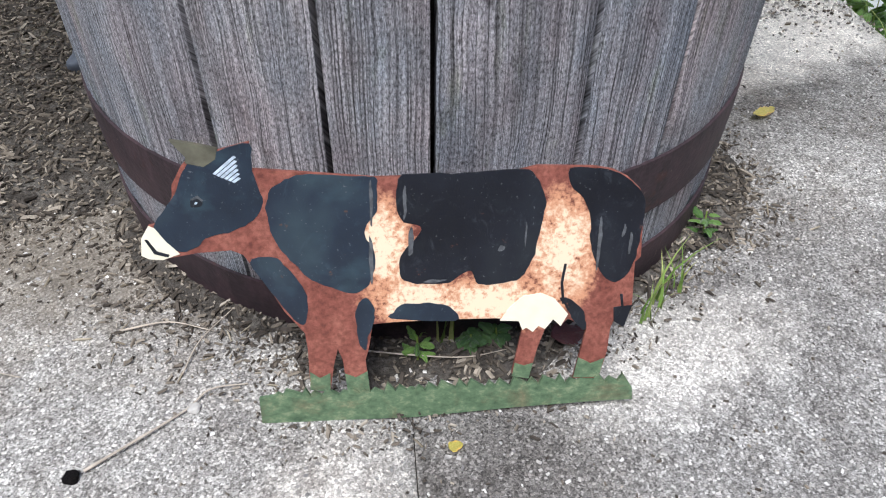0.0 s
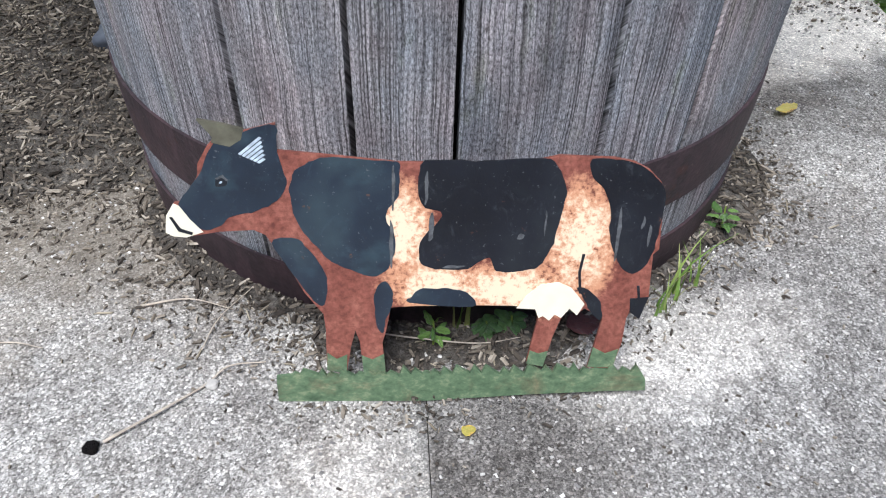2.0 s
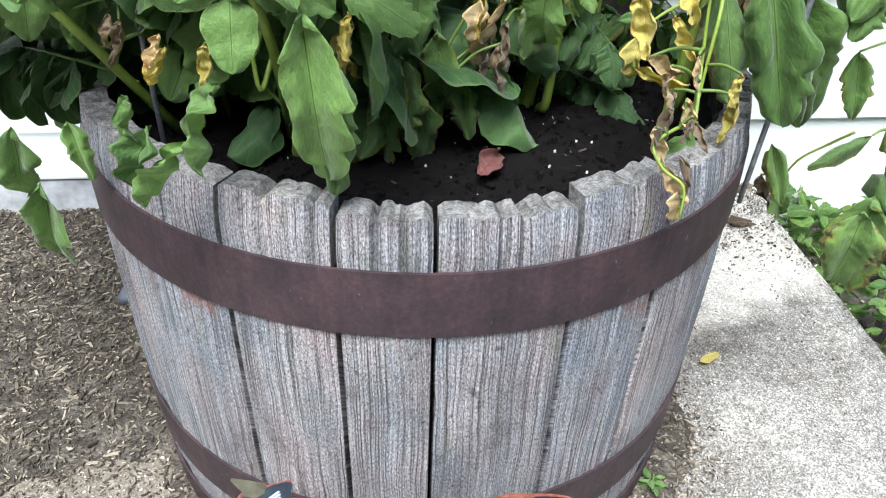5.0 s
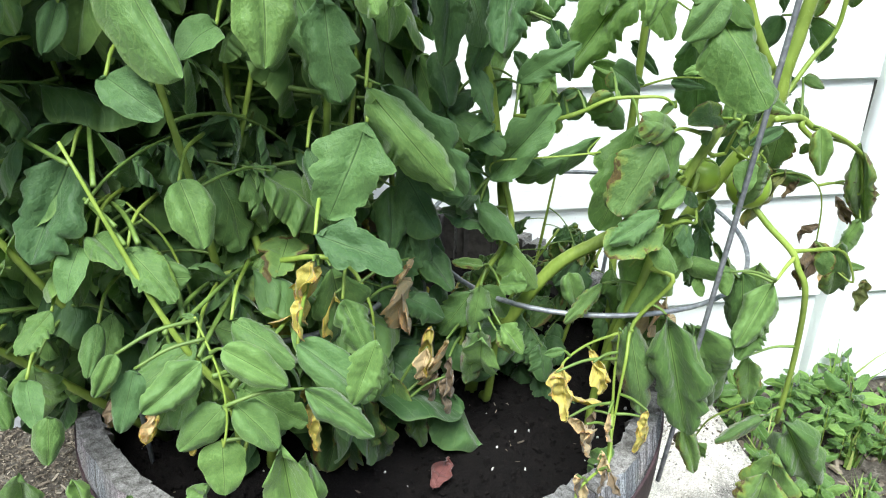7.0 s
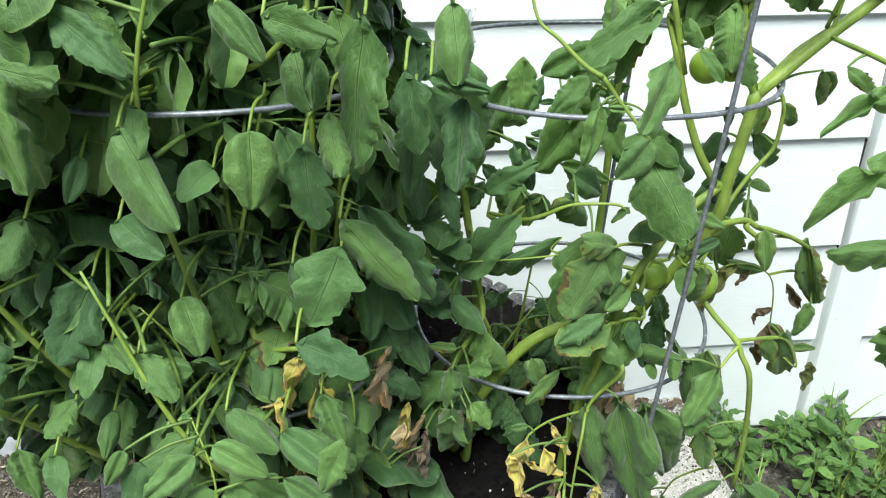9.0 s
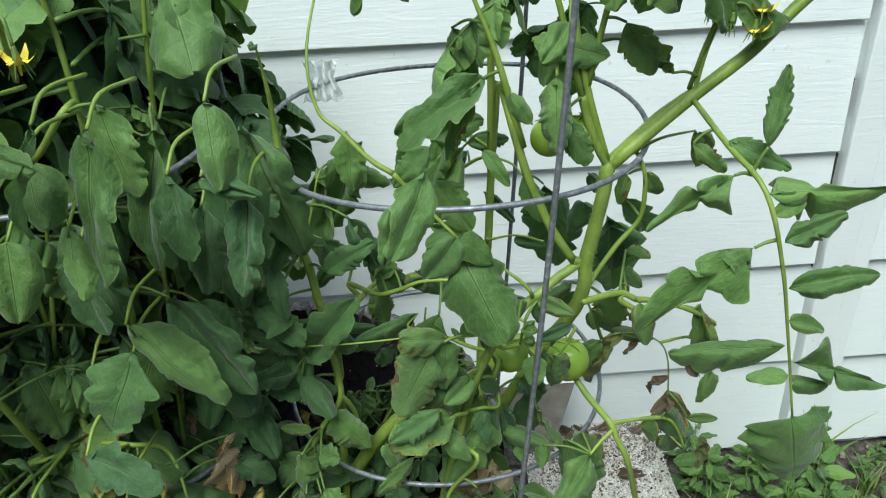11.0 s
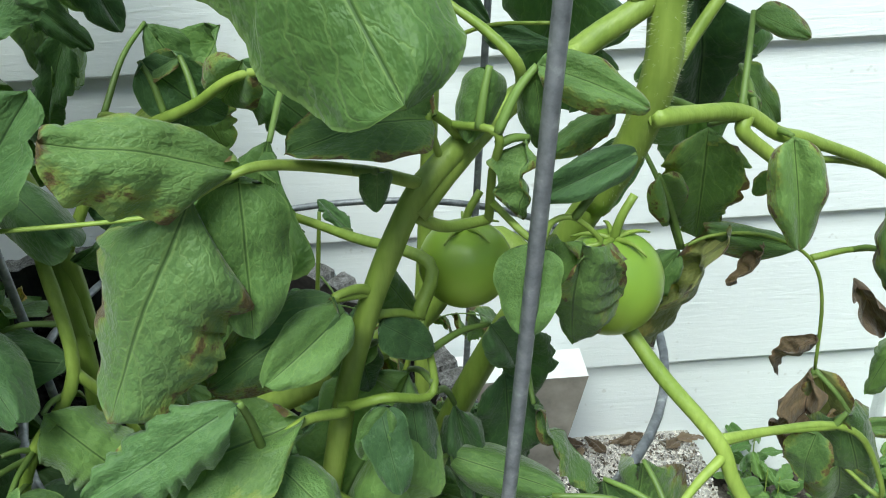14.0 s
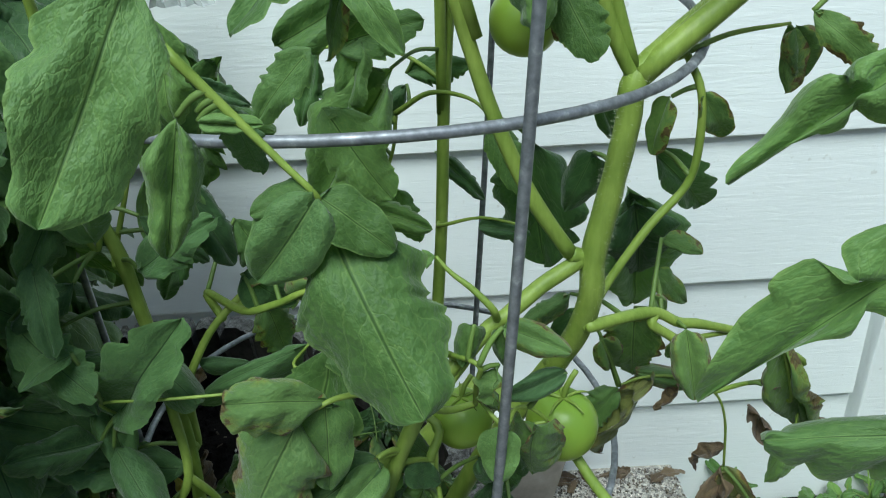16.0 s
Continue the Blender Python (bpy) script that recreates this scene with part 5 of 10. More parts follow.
stem(right_plant, [(0.360, 0.690, 0.711), (0.347, 0.680, 0.717), (0.335, 0.670, 0.713), (0.323, 0.660, 0.704), (0.311, 0.655, 0.693)], 0.0020, 0.0009)
leaf(right_plant, (0.347, 0.680, 0.718), (0.295, 0.645, 0.728), 0.60, (0.154, -0.458, 0.875), M_LEAF_WORN, "broad")
leaf(right_plant, (0.337, 0.672, 0.708), (0.362, 0.655, 0.692), 0.62, (0.119, -0.542, 0.832), M_LEAF, "ovate")
leaf(right_plant, (0.374, 0.690, 0.712), (0.364, 0.680, 0.696), 0.62, (0.065, -0.585, 0.808), M_LEAF, "ovate")
stem(right_plant, [(0.359, 0.700, 0.709), (0.359, 0.695, 0.709), (0.373, 0.690, 0.716), (0.390, 0.700, 0.709), (0.387, 0.710, 0.734)], 0.0022, 0.0014)
leaf(right_plant, (0.371, 0.690, 0.714), (0.377, 0.670, 0.690), 0.50, (0.052, -0.575, 0.816), M_LEAF_BLUE_SHADE, "ovate")
leaf(right_plant, (0.382, 0.700, 0.707), (0.385, 0.690, 0.665), 0.42, (0.023, -0.573, 0.819), M_LEAF_BLUE_SHADE, "toothed")
leaf(right_plant, (0.399, 0.730, 0.677), (0.408, 0.720, 0.628), 0.42, (-0.023, -0.566, 0.824), M_LEAF_BLUE_SHADE, "toothed")
leaf(right_plant, (0.333, 0.660, 0.743), (0.288, 0.640, 0.727), 0.45, (0.252, -0.559, 0.790), M_LEAF_BLUE_SHADE, "toothed")
stem(right_plant, [(0.373, 0.700, 0.752), (0.367, 0.695, 0.757), (0.360, 0.690, 0.757), (0.373, 0.700, 0.752)], 0.0018, 0.0012)
leaf(right_plant, (0.361, 0.690, 0.758), (0.324, 0.665, 0.747), 0.55, (0.155, -0.649, 0.745), M_LEAF_WORN, "ovate")
leaf(right_plant, (0.363, 0.690, 0.752), (0.344, 0.665, 0.748), 0.65, (0.121, -0.649, 0.751), M_LEAF, "ovate")
stem(right_plant, [(0.371, 0.700, 0.743), (0.380, 0.705, 0.740), (0.387, 0.710, 0.734)], 0.0017, 0.0012)
leaf(right_plant, (0.373, 0.700, 0.740), (0.393, 0.700, 0.726), 0.62, (0.028, -0.653, 0.757), M_LEAF_BLUE_SHADE, "ovate")
leaf(right_plant, (0.375, 0.710, 0.751), (0.390, 0.720, 0.724), 0.60, (0.029, -0.679, 0.734), M_LEAF, "ovate")
leaf(right_plant, (0.371, 0.710, 0.725), (0.355, 0.700, 0.722), 0.60, (0.080, -0.642, 0.763), M_LEAF, "ovate")
leaf(right_plant, (0.363, 0.710, 0.724), (0.371, 0.710, 0.699), 0.60, (0.068, -0.629, 0.774), M_LEAF_BLUE_SHADE, "ovate")
stem(right_plant, [(0.387, 0.700, 0.779), (0.397, 0.705, 0.772), (0.411, 0.710, 0.771)], 0.0022, 0.0018)
stem(right_plant, [(0.386, 0.709, 0.735), (0.391, 0.720, 0.750), (0.364, 0.740, 0.751), (0.337, 0.760, 0.752), (0.309, 0.780, 0.748), (0.319, 0.780, 0.764)], 0.0026, 0.0009)
leaf(right_plant, (0.337, 0.755, 0.752), (0.341, 0.750, 0.729), 0.60, (0.133, -0.710, 0.691), M_LEAF_BLUE_SHADE, "toothed")
leaf(right_plant, (0.363, 0.750, 0.748), (0.351, 0.760, 0.758), 0.45, (0.092, -0.735, 0.672), M_LEAF_BLUE_SHADE, "lobed")
leaf(right_plant, (0.422, 0.690, 0.773), (0.418, 0.675, 0.748), 0.70, (-0.084, -0.678, 0.730), M_LEAF, "ovate")
leaf(right_plant, (0.439, 0.695, 0.769), (0.434, 0.700, 0.715), 0.62, (-0.125, -0.659, 0.742), M_LEAF_WORN, "toothed")
leaf(right_plant, (0.440, 0.700, 0.764), (0.453, 0.710, 0.726), 0.55, (-0.150, -0.670, 0.727), M_LEAF_WORN, "ovate")
leaf(right_plant, (0.424, 0.700, 0.825), (0.453, 0.685, 0.820), 0.46, (-0.161, -0.797, 0.582), M_LEAF_WORN, "ovate")
leaf(right_plant, (0.423, 0.700, 0.824), (0.427, 0.695, 0.799), 0.42, (-0.109, -0.787, 0.607), M_LEAF, "ovate")
leaf(right_plant, (0.455, 0.700, 0.796), (0.426, 0.690, 0.790), 0.42, (-0.155, -0.745, 0.649), M_LEAF_BLUE_SHADE, "ovate")
leaf(right_plant, (0.422, 0.700, 0.803), (0.416, 0.690, 0.782), 0.55, (-0.730, -0.359, 0.557), M_LEAF_WORN, "curled")
leaf(right_plant, (0.411, 0.705, 0.824), (0.404, 0.700, 0.802), 0.60, (-0.049, -0.798, 0.601), M_LEAF, "ovate")
leaf(right_plant, (0.394, 0.700, 0.811), (0.362, 0.670, 0.823), 0.55, (0.055, -0.792, 0.608), M_LEAF_WORN, "ovate")
stem(right_plant, [(0.402, 0.710, 0.801), (0.397, 0.705, 0.808), (0.392, 0.700, 0.812), (0.396, 0.706, 0.794)], 0.0018, 0.0012)
stem(right_plant, [(0.425, 0.733, 0.805), (0.422, 0.725, 0.818), (0.412, 0.730, 0.828), (0.402, 0.735, 0.835), (0.395, 0.740, 0.842)], 0.0024, 0.0009)
stem(right_plant, [(0.411, 0.710, 0.771), (0.411, 0.700, 0.792), (0.412, 0.695, 0.807), (0.399, 0.707, 0.806)], 0.0016, 0.0012)
stem(right_plant, [(0.440, 0.700, 0.764), (0.446, 0.700, 0.766), (0.437, 0.700, 0.775), (0.430, 0.700, 0.774), (0.423, 0.690, 0.773), (0.411, 0.706, 0.780)], 0.0009, 0.0012)
leaf(right_plant, (0.413, 0.730, 0.715), (0.429, 0.730, 0.692), 0.60, (-0.069, -0.640, 0.765), M_LEAF_BLUE_SHADE, "ovate")
leaf(right_plant, (0.422, 0.750, 0.677), (0.426, 0.740, 0.604), 0.42, (-0.063, -0.574, 0.817), M_LEAF_BLUE_SHADE, "toothed")
leaf(right_plant, (0.430, 0.760, 0.693), (0.441, 0.760, 0.640), 0.50, (-0.091, -0.621, 0.779), M_LEAF_BLUE_SHADE, "toothed")
leaf(right_plant, (0.411, 0.720, 0.637), (0.419, 0.710, 0.620), 0.60, (-0.047, -0.524, 0.851), M_LEAF, "ovate")
leaf(right_plant, (0.434, 0.700, 0.653), (0.431, 0.690, 0.632), 0.70, (-0.089, -0.511, 0.855), M_LEAF, "ovate")
leaf(right_plant, (0.433, 0.740, 0.665), (0.458, 0.720, 0.632), 0.30, (-0.578, -0.664, 0.399), M_LEAF_WORN, "curled")
leaf(right_plant, (0.537, 0.765, 0.770), (0.542, 0.745, 0.727), 0.46, (-0.342, -0.675, 0.654), M_LEAF_WORN, "ovate")
leaf(right_plant, (0.517, 0.800, 0.762), (0.519, 0.800, 0.697), 0.60, (-0.264, -0.705, 0.658), M_LEAF_WORN, "toothed")
leaf(right_plant, (0.497, 0.800, 0.740), (0.513, 0.800, 0.710), 0.60, (-0.238, -0.706, 0.667), M_LEAF_WORN, "ovate")
leaf(right_plant, (0.528, 0.860, 0.805), (0.544, 0.860, 0.734), 0.72, (-0.282, -0.776, 0.565), M_LEAF_BLUE_SHADE, "lobed")
leaf(right_plant, (0.568, 0.800, 0.697), (0.523, 0.798, 0.712), 0.34, (-0.2, -0.75, 0.6), M_LEAF_WORN, "ovate")
leaf(right_plant, (0.533, 0.799, 0.712), (0.497, 0.797, 0.648), 0.38, (-0.45, -0.60, 0.5), M_LEAF_BROWNING, "curled")
leaf(right_plant, (0.540, 0.780, 0.747), (0.532, 0.780, 0.737), 0.70, (-0.317, -0.692, 0.648), M_LEAF_WORN, "ovate")
leaf(right_plant, (0.529, 0.800, 0.810), (0.551, 0.790, 0.799), 0.45, (-0.552, -0.821, 0.101), M_LEAF_WORN, "ovate")
leaf(right_plant, (0.520, 0.780, 0.783), (0.533, 0.780, 0.769), 0.55, (-0.316, -0.738, 0.596), M_LEAF_WORN, "ovate")
leaf(right_plant, (0.612, 0.800, 0.737), (0.645, 0.800, 0.618), 0.26, (-0.608, -0.458, 0.574), M_LEAF_WORN, "lobed")
leaf(right_plant, (0.637, 0.800, 0.648), (0.616, 0.800, 0.601), 0.42, (-0.385, -0.549, 0.742), M_LEAF, "toothed")
leaf(right_plant, (0.627, 0.820, 0.678), (0.657, 0.820, 0.632), 0.35, (-0.413, -0.585, 0.698), M_LEAF_WORN, "toothed")
leaf(right_plant, (0.600, 0.800, 0.676), (0.623, 0.800, 0.645), 0.40, (-0.501, -0.641, 0.499), M_LEAF_DRY, "curled")
leaf(right_plant, (0.551, 0.800, 0.701), (0.538, 0.800, 0.678), 0.50, (-0.454, -0.457, 0.750), M_LEAF_DRY, "curled")
leaf(right_plant, (0.588, 0.800, 0.645), (0.570, 0.800, 0.622), 0.60, (-0.430, -0.330, 0.835), M_LEAF_DRY, "curled")
leaf(right_plant, (0.589, 0.800, 0.623), (0.590, 0.796, 0.575), 0.42, (-0.502, -0.407, 0.695), M_LEAF_DRY, "curled")
leaf(right_plant, (0.590, 0.800, 0.605), (0.578, 0.800, 0.560), 0.48, (-0.077, -0.595, 0.736), M_LEAF_DRY, "curled")
leaf(right_plant, (0.593, 0.800, 0.622), (0.612, 0.792, 0.572), 0.52, (-0.557, -0.575, 0.544), M_LEAF_BROWNING, "ovate")
leaf(right_plant, (0.606, 0.797, 0.600), (0.612, 0.795, 0.565), 0.55, (-0.3, -0.8, 0.3), M_LEAF_TAN, "curled")
leaf(right_plant, (0.612, 0.735, 0.610), (0.606, 0.730, 0.575), 0.50, (-0.3, -0.8, 0.3), M_LEAF_BROWNING, "curled")
leaf(right_plant, (0.609, 0.780, 0.599), (0.638, 0.770, 0.605), 0.35, (-0.406, -0.718, 0.565), M_LEAF_WORN, "ovate")
leaf(right_plant, (0.607, 0.800, 0.694), (0.621, 0.800, 0.692), 0.30, (-0.423, -0.760, 0.468), M_LEAF_DRY, "curled")
leaf(right_plant, (0.560, 0.722, 0.664), (0.583, 0.715, 0.599), 0.42, (-0.346, -0.487, 0.802), M_LEAF_WORN, "toothed")
leaf(right_plant, (0.548, 0.720, 0.657), (0.541, 0.715, 0.632), 0.75, (-0.309, -0.511, 0.802), M_LEAF_WORN, "ovate")
leaf(right_plant, (0.568, 0.730, 0.628), (0.579, 0.730, 0.590), 0.70, (-0.330, -0.481, 0.813), M_LEAF_WORN, "ovate")
stem(right_plant, [(0.307, 0.655, 0.977), (0.324, 0.655, 0.955), (0.341, 0.652, 0.935), (0.352, 0.650, 0.922), (0.353, 0.660, 0.908)], 0.0020, 0.0009)
stem(right_plant, [(0.307, 0.655, 0.977), (0.292, 0.660, 0.986), (0.272, 0.670, 1.005), (0.255, 0.680, 1.021), (0.251, 0.700, 1.060), (0.264, 0.760, 1.108)], 0.0022, 0.0009)
leaf(right_plant, (0.352, 0.660, 0.909), (0.384, 0.606, 0.854), 0.60, (0.050, -0.670, 0.741), M_LEAF, "broad")
leaf(right_plant, (0.352, 0.650, 0.923), (0.328, 0.635, 0.895), 0.72, (0.131, -0.717, 0.685), M_LEAF, "ovate")
leaf(right_plant, (0.352, 0.650, 0.923), (0.379, 0.640, 0.905), 0.60, (0.061, -0.733, 0.677), M_LEAF, "ovate")
leaf(right_plant, (0.351, 0.650, 0.926), (0.328, 0.645, 0.919), 0.70, (0.134, -0.743, 0.656), M_LEAF, "ovate")
leaf(right_plant, (0.307, 0.655, 0.953), (0.296, 0.645, 0.902), 0.42, (0.236, -0.734, 0.637), M_LEAF, "toothed")
leaf(right_plant, (0.314, 0.655, 0.951), (0.334, 0.650, 0.948), 0.35, (-0.061, -0.976, -0.091), M_LEAF, "ovate")
leaf(right_plant, (0.314, 0.656, 0.954), (0.317, 0.660, 0.954), 0.60, (0.204, -0.787, 0.582), M_LEAF, "ovate")
leaf(right_plant, (0.312, 0.660, 0.964), (0.333, 0.670, 0.952), 0.30, (0.184, -0.801, 0.569), M_LEAF_BLUE_SHADE, "toothed")
leaf(right_plant, (0.323, 0.660, 0.954), (0.332, 0.670, 0.918), 0.38, (0.162, -0.772, 0.615), M_LEAF_BLUE_SHADE, "toothed")
leaf(right_plant, (0.329, 0.570, 1.018), (0.310, 0.535, 0.975), 0.50, (0.309, -0.772, 0.556), M_LEAF, "broad")
leaf(right_plant, (0.370, 0.620, 1.007), (0.384, 0.600, 0.991), 0.35, (0.039, -0.859, 0.510), M_LEAF, "ovate")
stem(right_plant, [(0.568, 0.775, 0.974), (0.557, 0.660, 0.980), (0.562, 0.600, 0.972), (0.580, 0.592, 0.916), (0.596, 0.592, 0.850), (0.614, 0.592, 0.769)], 0.0026, 0.0009)
leaf(right_plant, (0.558, 0.594, 0.931), (0.479, 0.605, 0.853), 0.42, (-0.259, -0.634, 0.729), M_LEAF, "winged")
leaf(right_plant, (0.595, 0.592, 0.843), (0.513, 0.600, 0.844), 0.32, (-0.285, -0.590, 0.756), M_LEAF, "lobed")
leaf(right_plant, (0.547, 0.620, 0.976), (0.490, 0.630, 0.929), 0.42, (-0.268, -0.692, 0.670), M_LEAF, "winged")
leaf(right_plant, (0.612, 0.592, 0.772), (0.638, 0.585, 0.670), 0.62, (-0.317, -0.496, 0.808), M_LEAF, "broad")
leaf(right_plant, (0.605, 0.592, 0.827), (0.684, 0.585, 0.804), 0.42, (-0.368, -0.542, 0.756), M_LEAF, "winged")
leaf(right_plant, (0.588, 0.592, 0.896), (0.650, 0.585, 0.910), 0.40, (-0.376, -0.602, 0.704), M_LEAF, "toothed")
leaf(right_plant, (0.578, 0.592, 0.935), (0.614, 0.585, 0.961), 0.46, (-0.370, -0.639, 0.674), M_LEAF, "lobed")
leaf(right_plant, (0.564, 0.600, 0.970), (0.652, 0.590, 0.979), 0.42, (-0.390, -0.656, 0.646), M_LEAF, "winged")
leaf(right_plant, (0.593, 0.592, 0.866), (0.624, 0.588, 0.863), 0.50, (-0.351, -0.582, 0.733), M_LEAF, "ovate")
leaf(right_plant, (0.603, 0.592, 0.814), (0.572, 0.595, 0.814), 0.45, (-0.311, -0.560, 0.768), M_LEAF, "ovate")
leaf(right_plant, (0.606, 0.592, 0.809), (0.637, 0.590, 0.804), 0.50, (-0.342, -0.545, 0.765), M_LEAF, "ovate")
leaf(right_plant, (0.569, 0.597, 0.955), (0.590, 0.595, 0.966), 0.50, (-0.353, -0.659, 0.664), M_LEAF, "ovate")
leaf(right_plant, (0.568, 0.620, 0.996), (0.576, 0.630, 1.051), 0.30, (-0.354, -0.721, 0.596), M_LEAF, "toothed")
leaf(right_plant, (0.556, 0.660, 0.984), (0.592, 0.630, 0.977), 0.40, (-0.334, -0.701, 0.629), M_LEAF, "toothed")
stem(right_plant, [(0.409, 0.924, 0.937), (0.416, 0.930, 0.937), (0.409, 0.920, 0.849), (0.404, 0.910, 0.767), (0.394, 0.890, 0.661), (0.389, 0.880, 0.602), (0.386, 0.860, 0.502), (0.385, 0.880, 0.466), (0.385, 0.890, 0.430)], 0.0042, 0.0048)
stem(right_plant, [(0.376, 0.930, 0.847), (0.400, 0.920, 0.864), (0.425, 0.900, 0.866), (0.438, 0.880, 0.859)], 0.0022, 0.0009)
stem(right_plant, [(0.376, 0.930, 0.845), (0.372, 0.930, 0.818), (0.360, 0.930, 0.787), (0.368, 0.940, 0.787)], 0.0015, 0.0009)
stem(right_plant, [(0.325, 0.940, 0.891), (0.332, 0.950, 0.890), (0.356, 0.950, 0.892), (0.386, 0.940, 0.884), (0.408, 0.930, 0.870), (0.411, 0.922, 0.871)], 0.0009, 0.0018)
leaf(right_plant, (0.325, 0.940, 0.891), (0.305, 0.930, 0.839), 0.34, (-0.064, -0.772, 0.627), M_LEAF_BLUE_SHADE, "toothed")
leaf(right_plant, (0.349, 0.940, 0.874), (0.360, 0.930, 0.840), 0.40, (-0.131, -0.836, 0.529), M_LEAF_BLUE_SHADE, "toothed")
leaf(right_plant, (0.385, 0.940, 0.864), (0.353, 0.930, 0.849), 0.50, (-0.071, -0.693, 0.717), M_LEAF_BLUE_SHADE, "toothed")
leaf(right_plant, (0.372, 0.940, 0.842), (0.329, 0.930, 0.812), 0.40, (-0.061, -0.677, 0.732), M_LEAF_BLUE_SHADE, "toothed")
leaf(right_plant, (0.355, 0.940, 0.881), (0.337, 0.930, 0.850), 0.35, (-0.107, -0.754, 0.645), M_LEAF_BLUE_SHADE, "toothed")
leaf(right_plant, (0.344, 0.940, 0.845), (0.337, 0.930, 0.802), 0.50, (-0.112, -0.758, 0.637), M_LEAF_BLUE_SHADE, "toothed")
leaf(right_plant, (0.362, 0.940, 0.819), (0.319, 0.930, 0.830), 0.30, (0.075, -0.647, 0.757), M_LEAF_BLUE_SHADE, "toothed")
leaf(right_plant, (0.368, 0.940, 0.787), (0.386, 0.930, 0.738), 0.45, (-0.147, -0.770, 0.614), M_LEAF_BLUE_SHADE, "toothed")
leaf(right_plant, (0.309, 0.940, 0.817), (0.340, 0.930, 0.798), 0.35, (-0.027, -0.864, 0.503), M_LEAF_BLUE_SHADE, "toothed")
leaf(right_plant, (0.403, 0.940, 0.812), (0.438, 0.930, 0.776), 0.32, (-0.175, -0.827, 0.531), M_LEAF_BLUE_SHADE, "toothed")
leaf(right_plant, (0.385, 0.940, 0.872), (0.428, 0.930, 0.881), 0.50, (-0.022, -0.916, 0.397), M_LEAF_BLUE_SHADE, "toothed")
leaf(right_plant, (0.322, 0.940, 0.859), (0.346, 0.930, 0.865), 0.30, (0.070, -0.895, 0.429), M_LEAF_BLUE_SHADE, "toothed")
leaf(right_plant, (0.463, 0.900, 0.838), (0.477, 0.900, 0.730), 0.60, (-0.117, -0.732, 0.671), M_LEAF_BLUE_SHADE, "lobed")
leaf(right_plant, (0.529, 0.880, 0.805), (0.559, 0.880, 0.682), 0.55, (-0.213, -0.675, 0.706), M_LEAF_BLUE_SHADE, "lobed")
leaf(right_plant, (0.517, 0.800, 0.869), (0.562, 0.800, 0.822), 0.42, (-0.262, -0.715, 0.649), M_LEAF_BLUE_SHADE, "lobed")
leaf(right_plant, (0.529, 0.765, 0.911), (0.548, 0.765, 0.883), 0.45, (-0.294, -0.743, 0.601), M_LEAF_WORN, "ovate")
leaf(right_plant, (0.516, 0.770, 0.908), (0.502, 0.770, 0.879), 0.50, (-0.581, -0.352, 0.691), M_LEAF_WORN, "ovate")
leaf(right_plant, (0.481, 0.780, 0.876), (0.464, 0.780, 0.837), 0.50, (-0.159, -0.737, 0.657), M_LEAF_BLUE_SHADE, "ovate")
leaf(right_plant, (0.487, 0.800, 0.896), (0.501, 0.800, 0.873), 0.50, (-0.197, -0.770, 0.607), M_LEAF_BLUE_SHADE, "ovate")
leaf(right_plant, (0.527, 0.800, 0.788), (0.554, 0.800, 0.761), 0.40, (-0.240, -0.651, 0.720), M_LEAF_WORN, "ovate")
leaf(right_plant, (0.477, 0.800, 0.775), (0.439, 0.800, 0.757), 0.40, (-0.113, -0.664, 0.740), M_LEAF_WORN, "toothed")
leaf(right_plant, (0.493, 0.820, 0.748), (0.464, 0.820, 0.709), 0.50, (-0.134, -0.640, 0.756), M_LEAF_BLUE_SHADE, "ovate")
stem(right_plant, [(0.404, 0.911, 0.772), (0.403, 0.900, 0.773), (0.430, 0.880, 0.788), (0.456, 0.850, 0.796)], 0.0016, 0.0009)
leaf(right_plant, (0.429, 0.880, 0.782), (0.456, 0.860, 0.789), 0.40, (-0.083, -0.723, 0.686), M_LEAF_BLUE_SHADE, "ovate")
stem(right_plant, [(0.522, 0.773, 0.929), (0.517, 0.770, 0.928), (0.549, 0.790, 0.932), (0.584, 0.800, 0.933)], 0.0024, 0.0009)
leaf(right_plant, (0.584, 0.800, 0.933), (0.579, 0.800, 0.894), 0.30, (-0.712, -0.383, 0.516), M_LEAF_WORN, "ovate")
leaf(right_plant, (0.587, 0.800, 0.932), (0.602, 0.800, 0.899), 0.60, (-0.373, -0.748, 0.549), M_LEAF_WORN, "ovate")
leaf(right_plant, (0.545, 0.700, 0.966), (0.566, 0.680, 0.949), 0.45, (-0.406, -0.741, 0.535), M_LEAF_WORN, "toothed")
stem(middle_plant, [(0.201, 0.810, 0.918), (0.203, 0.810, 0.856), (0.215, 0.805, 0.814), (0.222, 0.800, 0.767), (0.232, 0.800, 0.720), (0.233, 0.800, 0.678), (0.231, 0.794, 0.679)], 0.0040, 0.0046)
stem(middle_plant, [(0.216, 0.804, 0.809), (0.205, 0.820, 0.806), (0.219, 0.830, 0.849), (0.230, 0.840, 0.889)], 0.0026, 0.0009)
stem(middle_plant, [(0.234, 0.800, 0.720), (0.254, 0.810, 0.755), (0.277, 0.820, 0.776), (0.292, 0.820, 0.784), (0.276, 0.805, 0.776)], 0.0028, 0.0020)
leaf(middle_plant, (0.243, 0.810, 0.734), (0.275, 0.810, 0.732), 0.40, (0.189, -0.630, 0.754), M_LEAF_BLUE_SHADE, "ovate")
leaf(middle_plant, (0.261, 0.780, 0.876), (0.287, 0.780, 0.820), 0.45, (0.206, -0.720, 0.662), M_LEAF_BLUE_SHADE, "toothed")
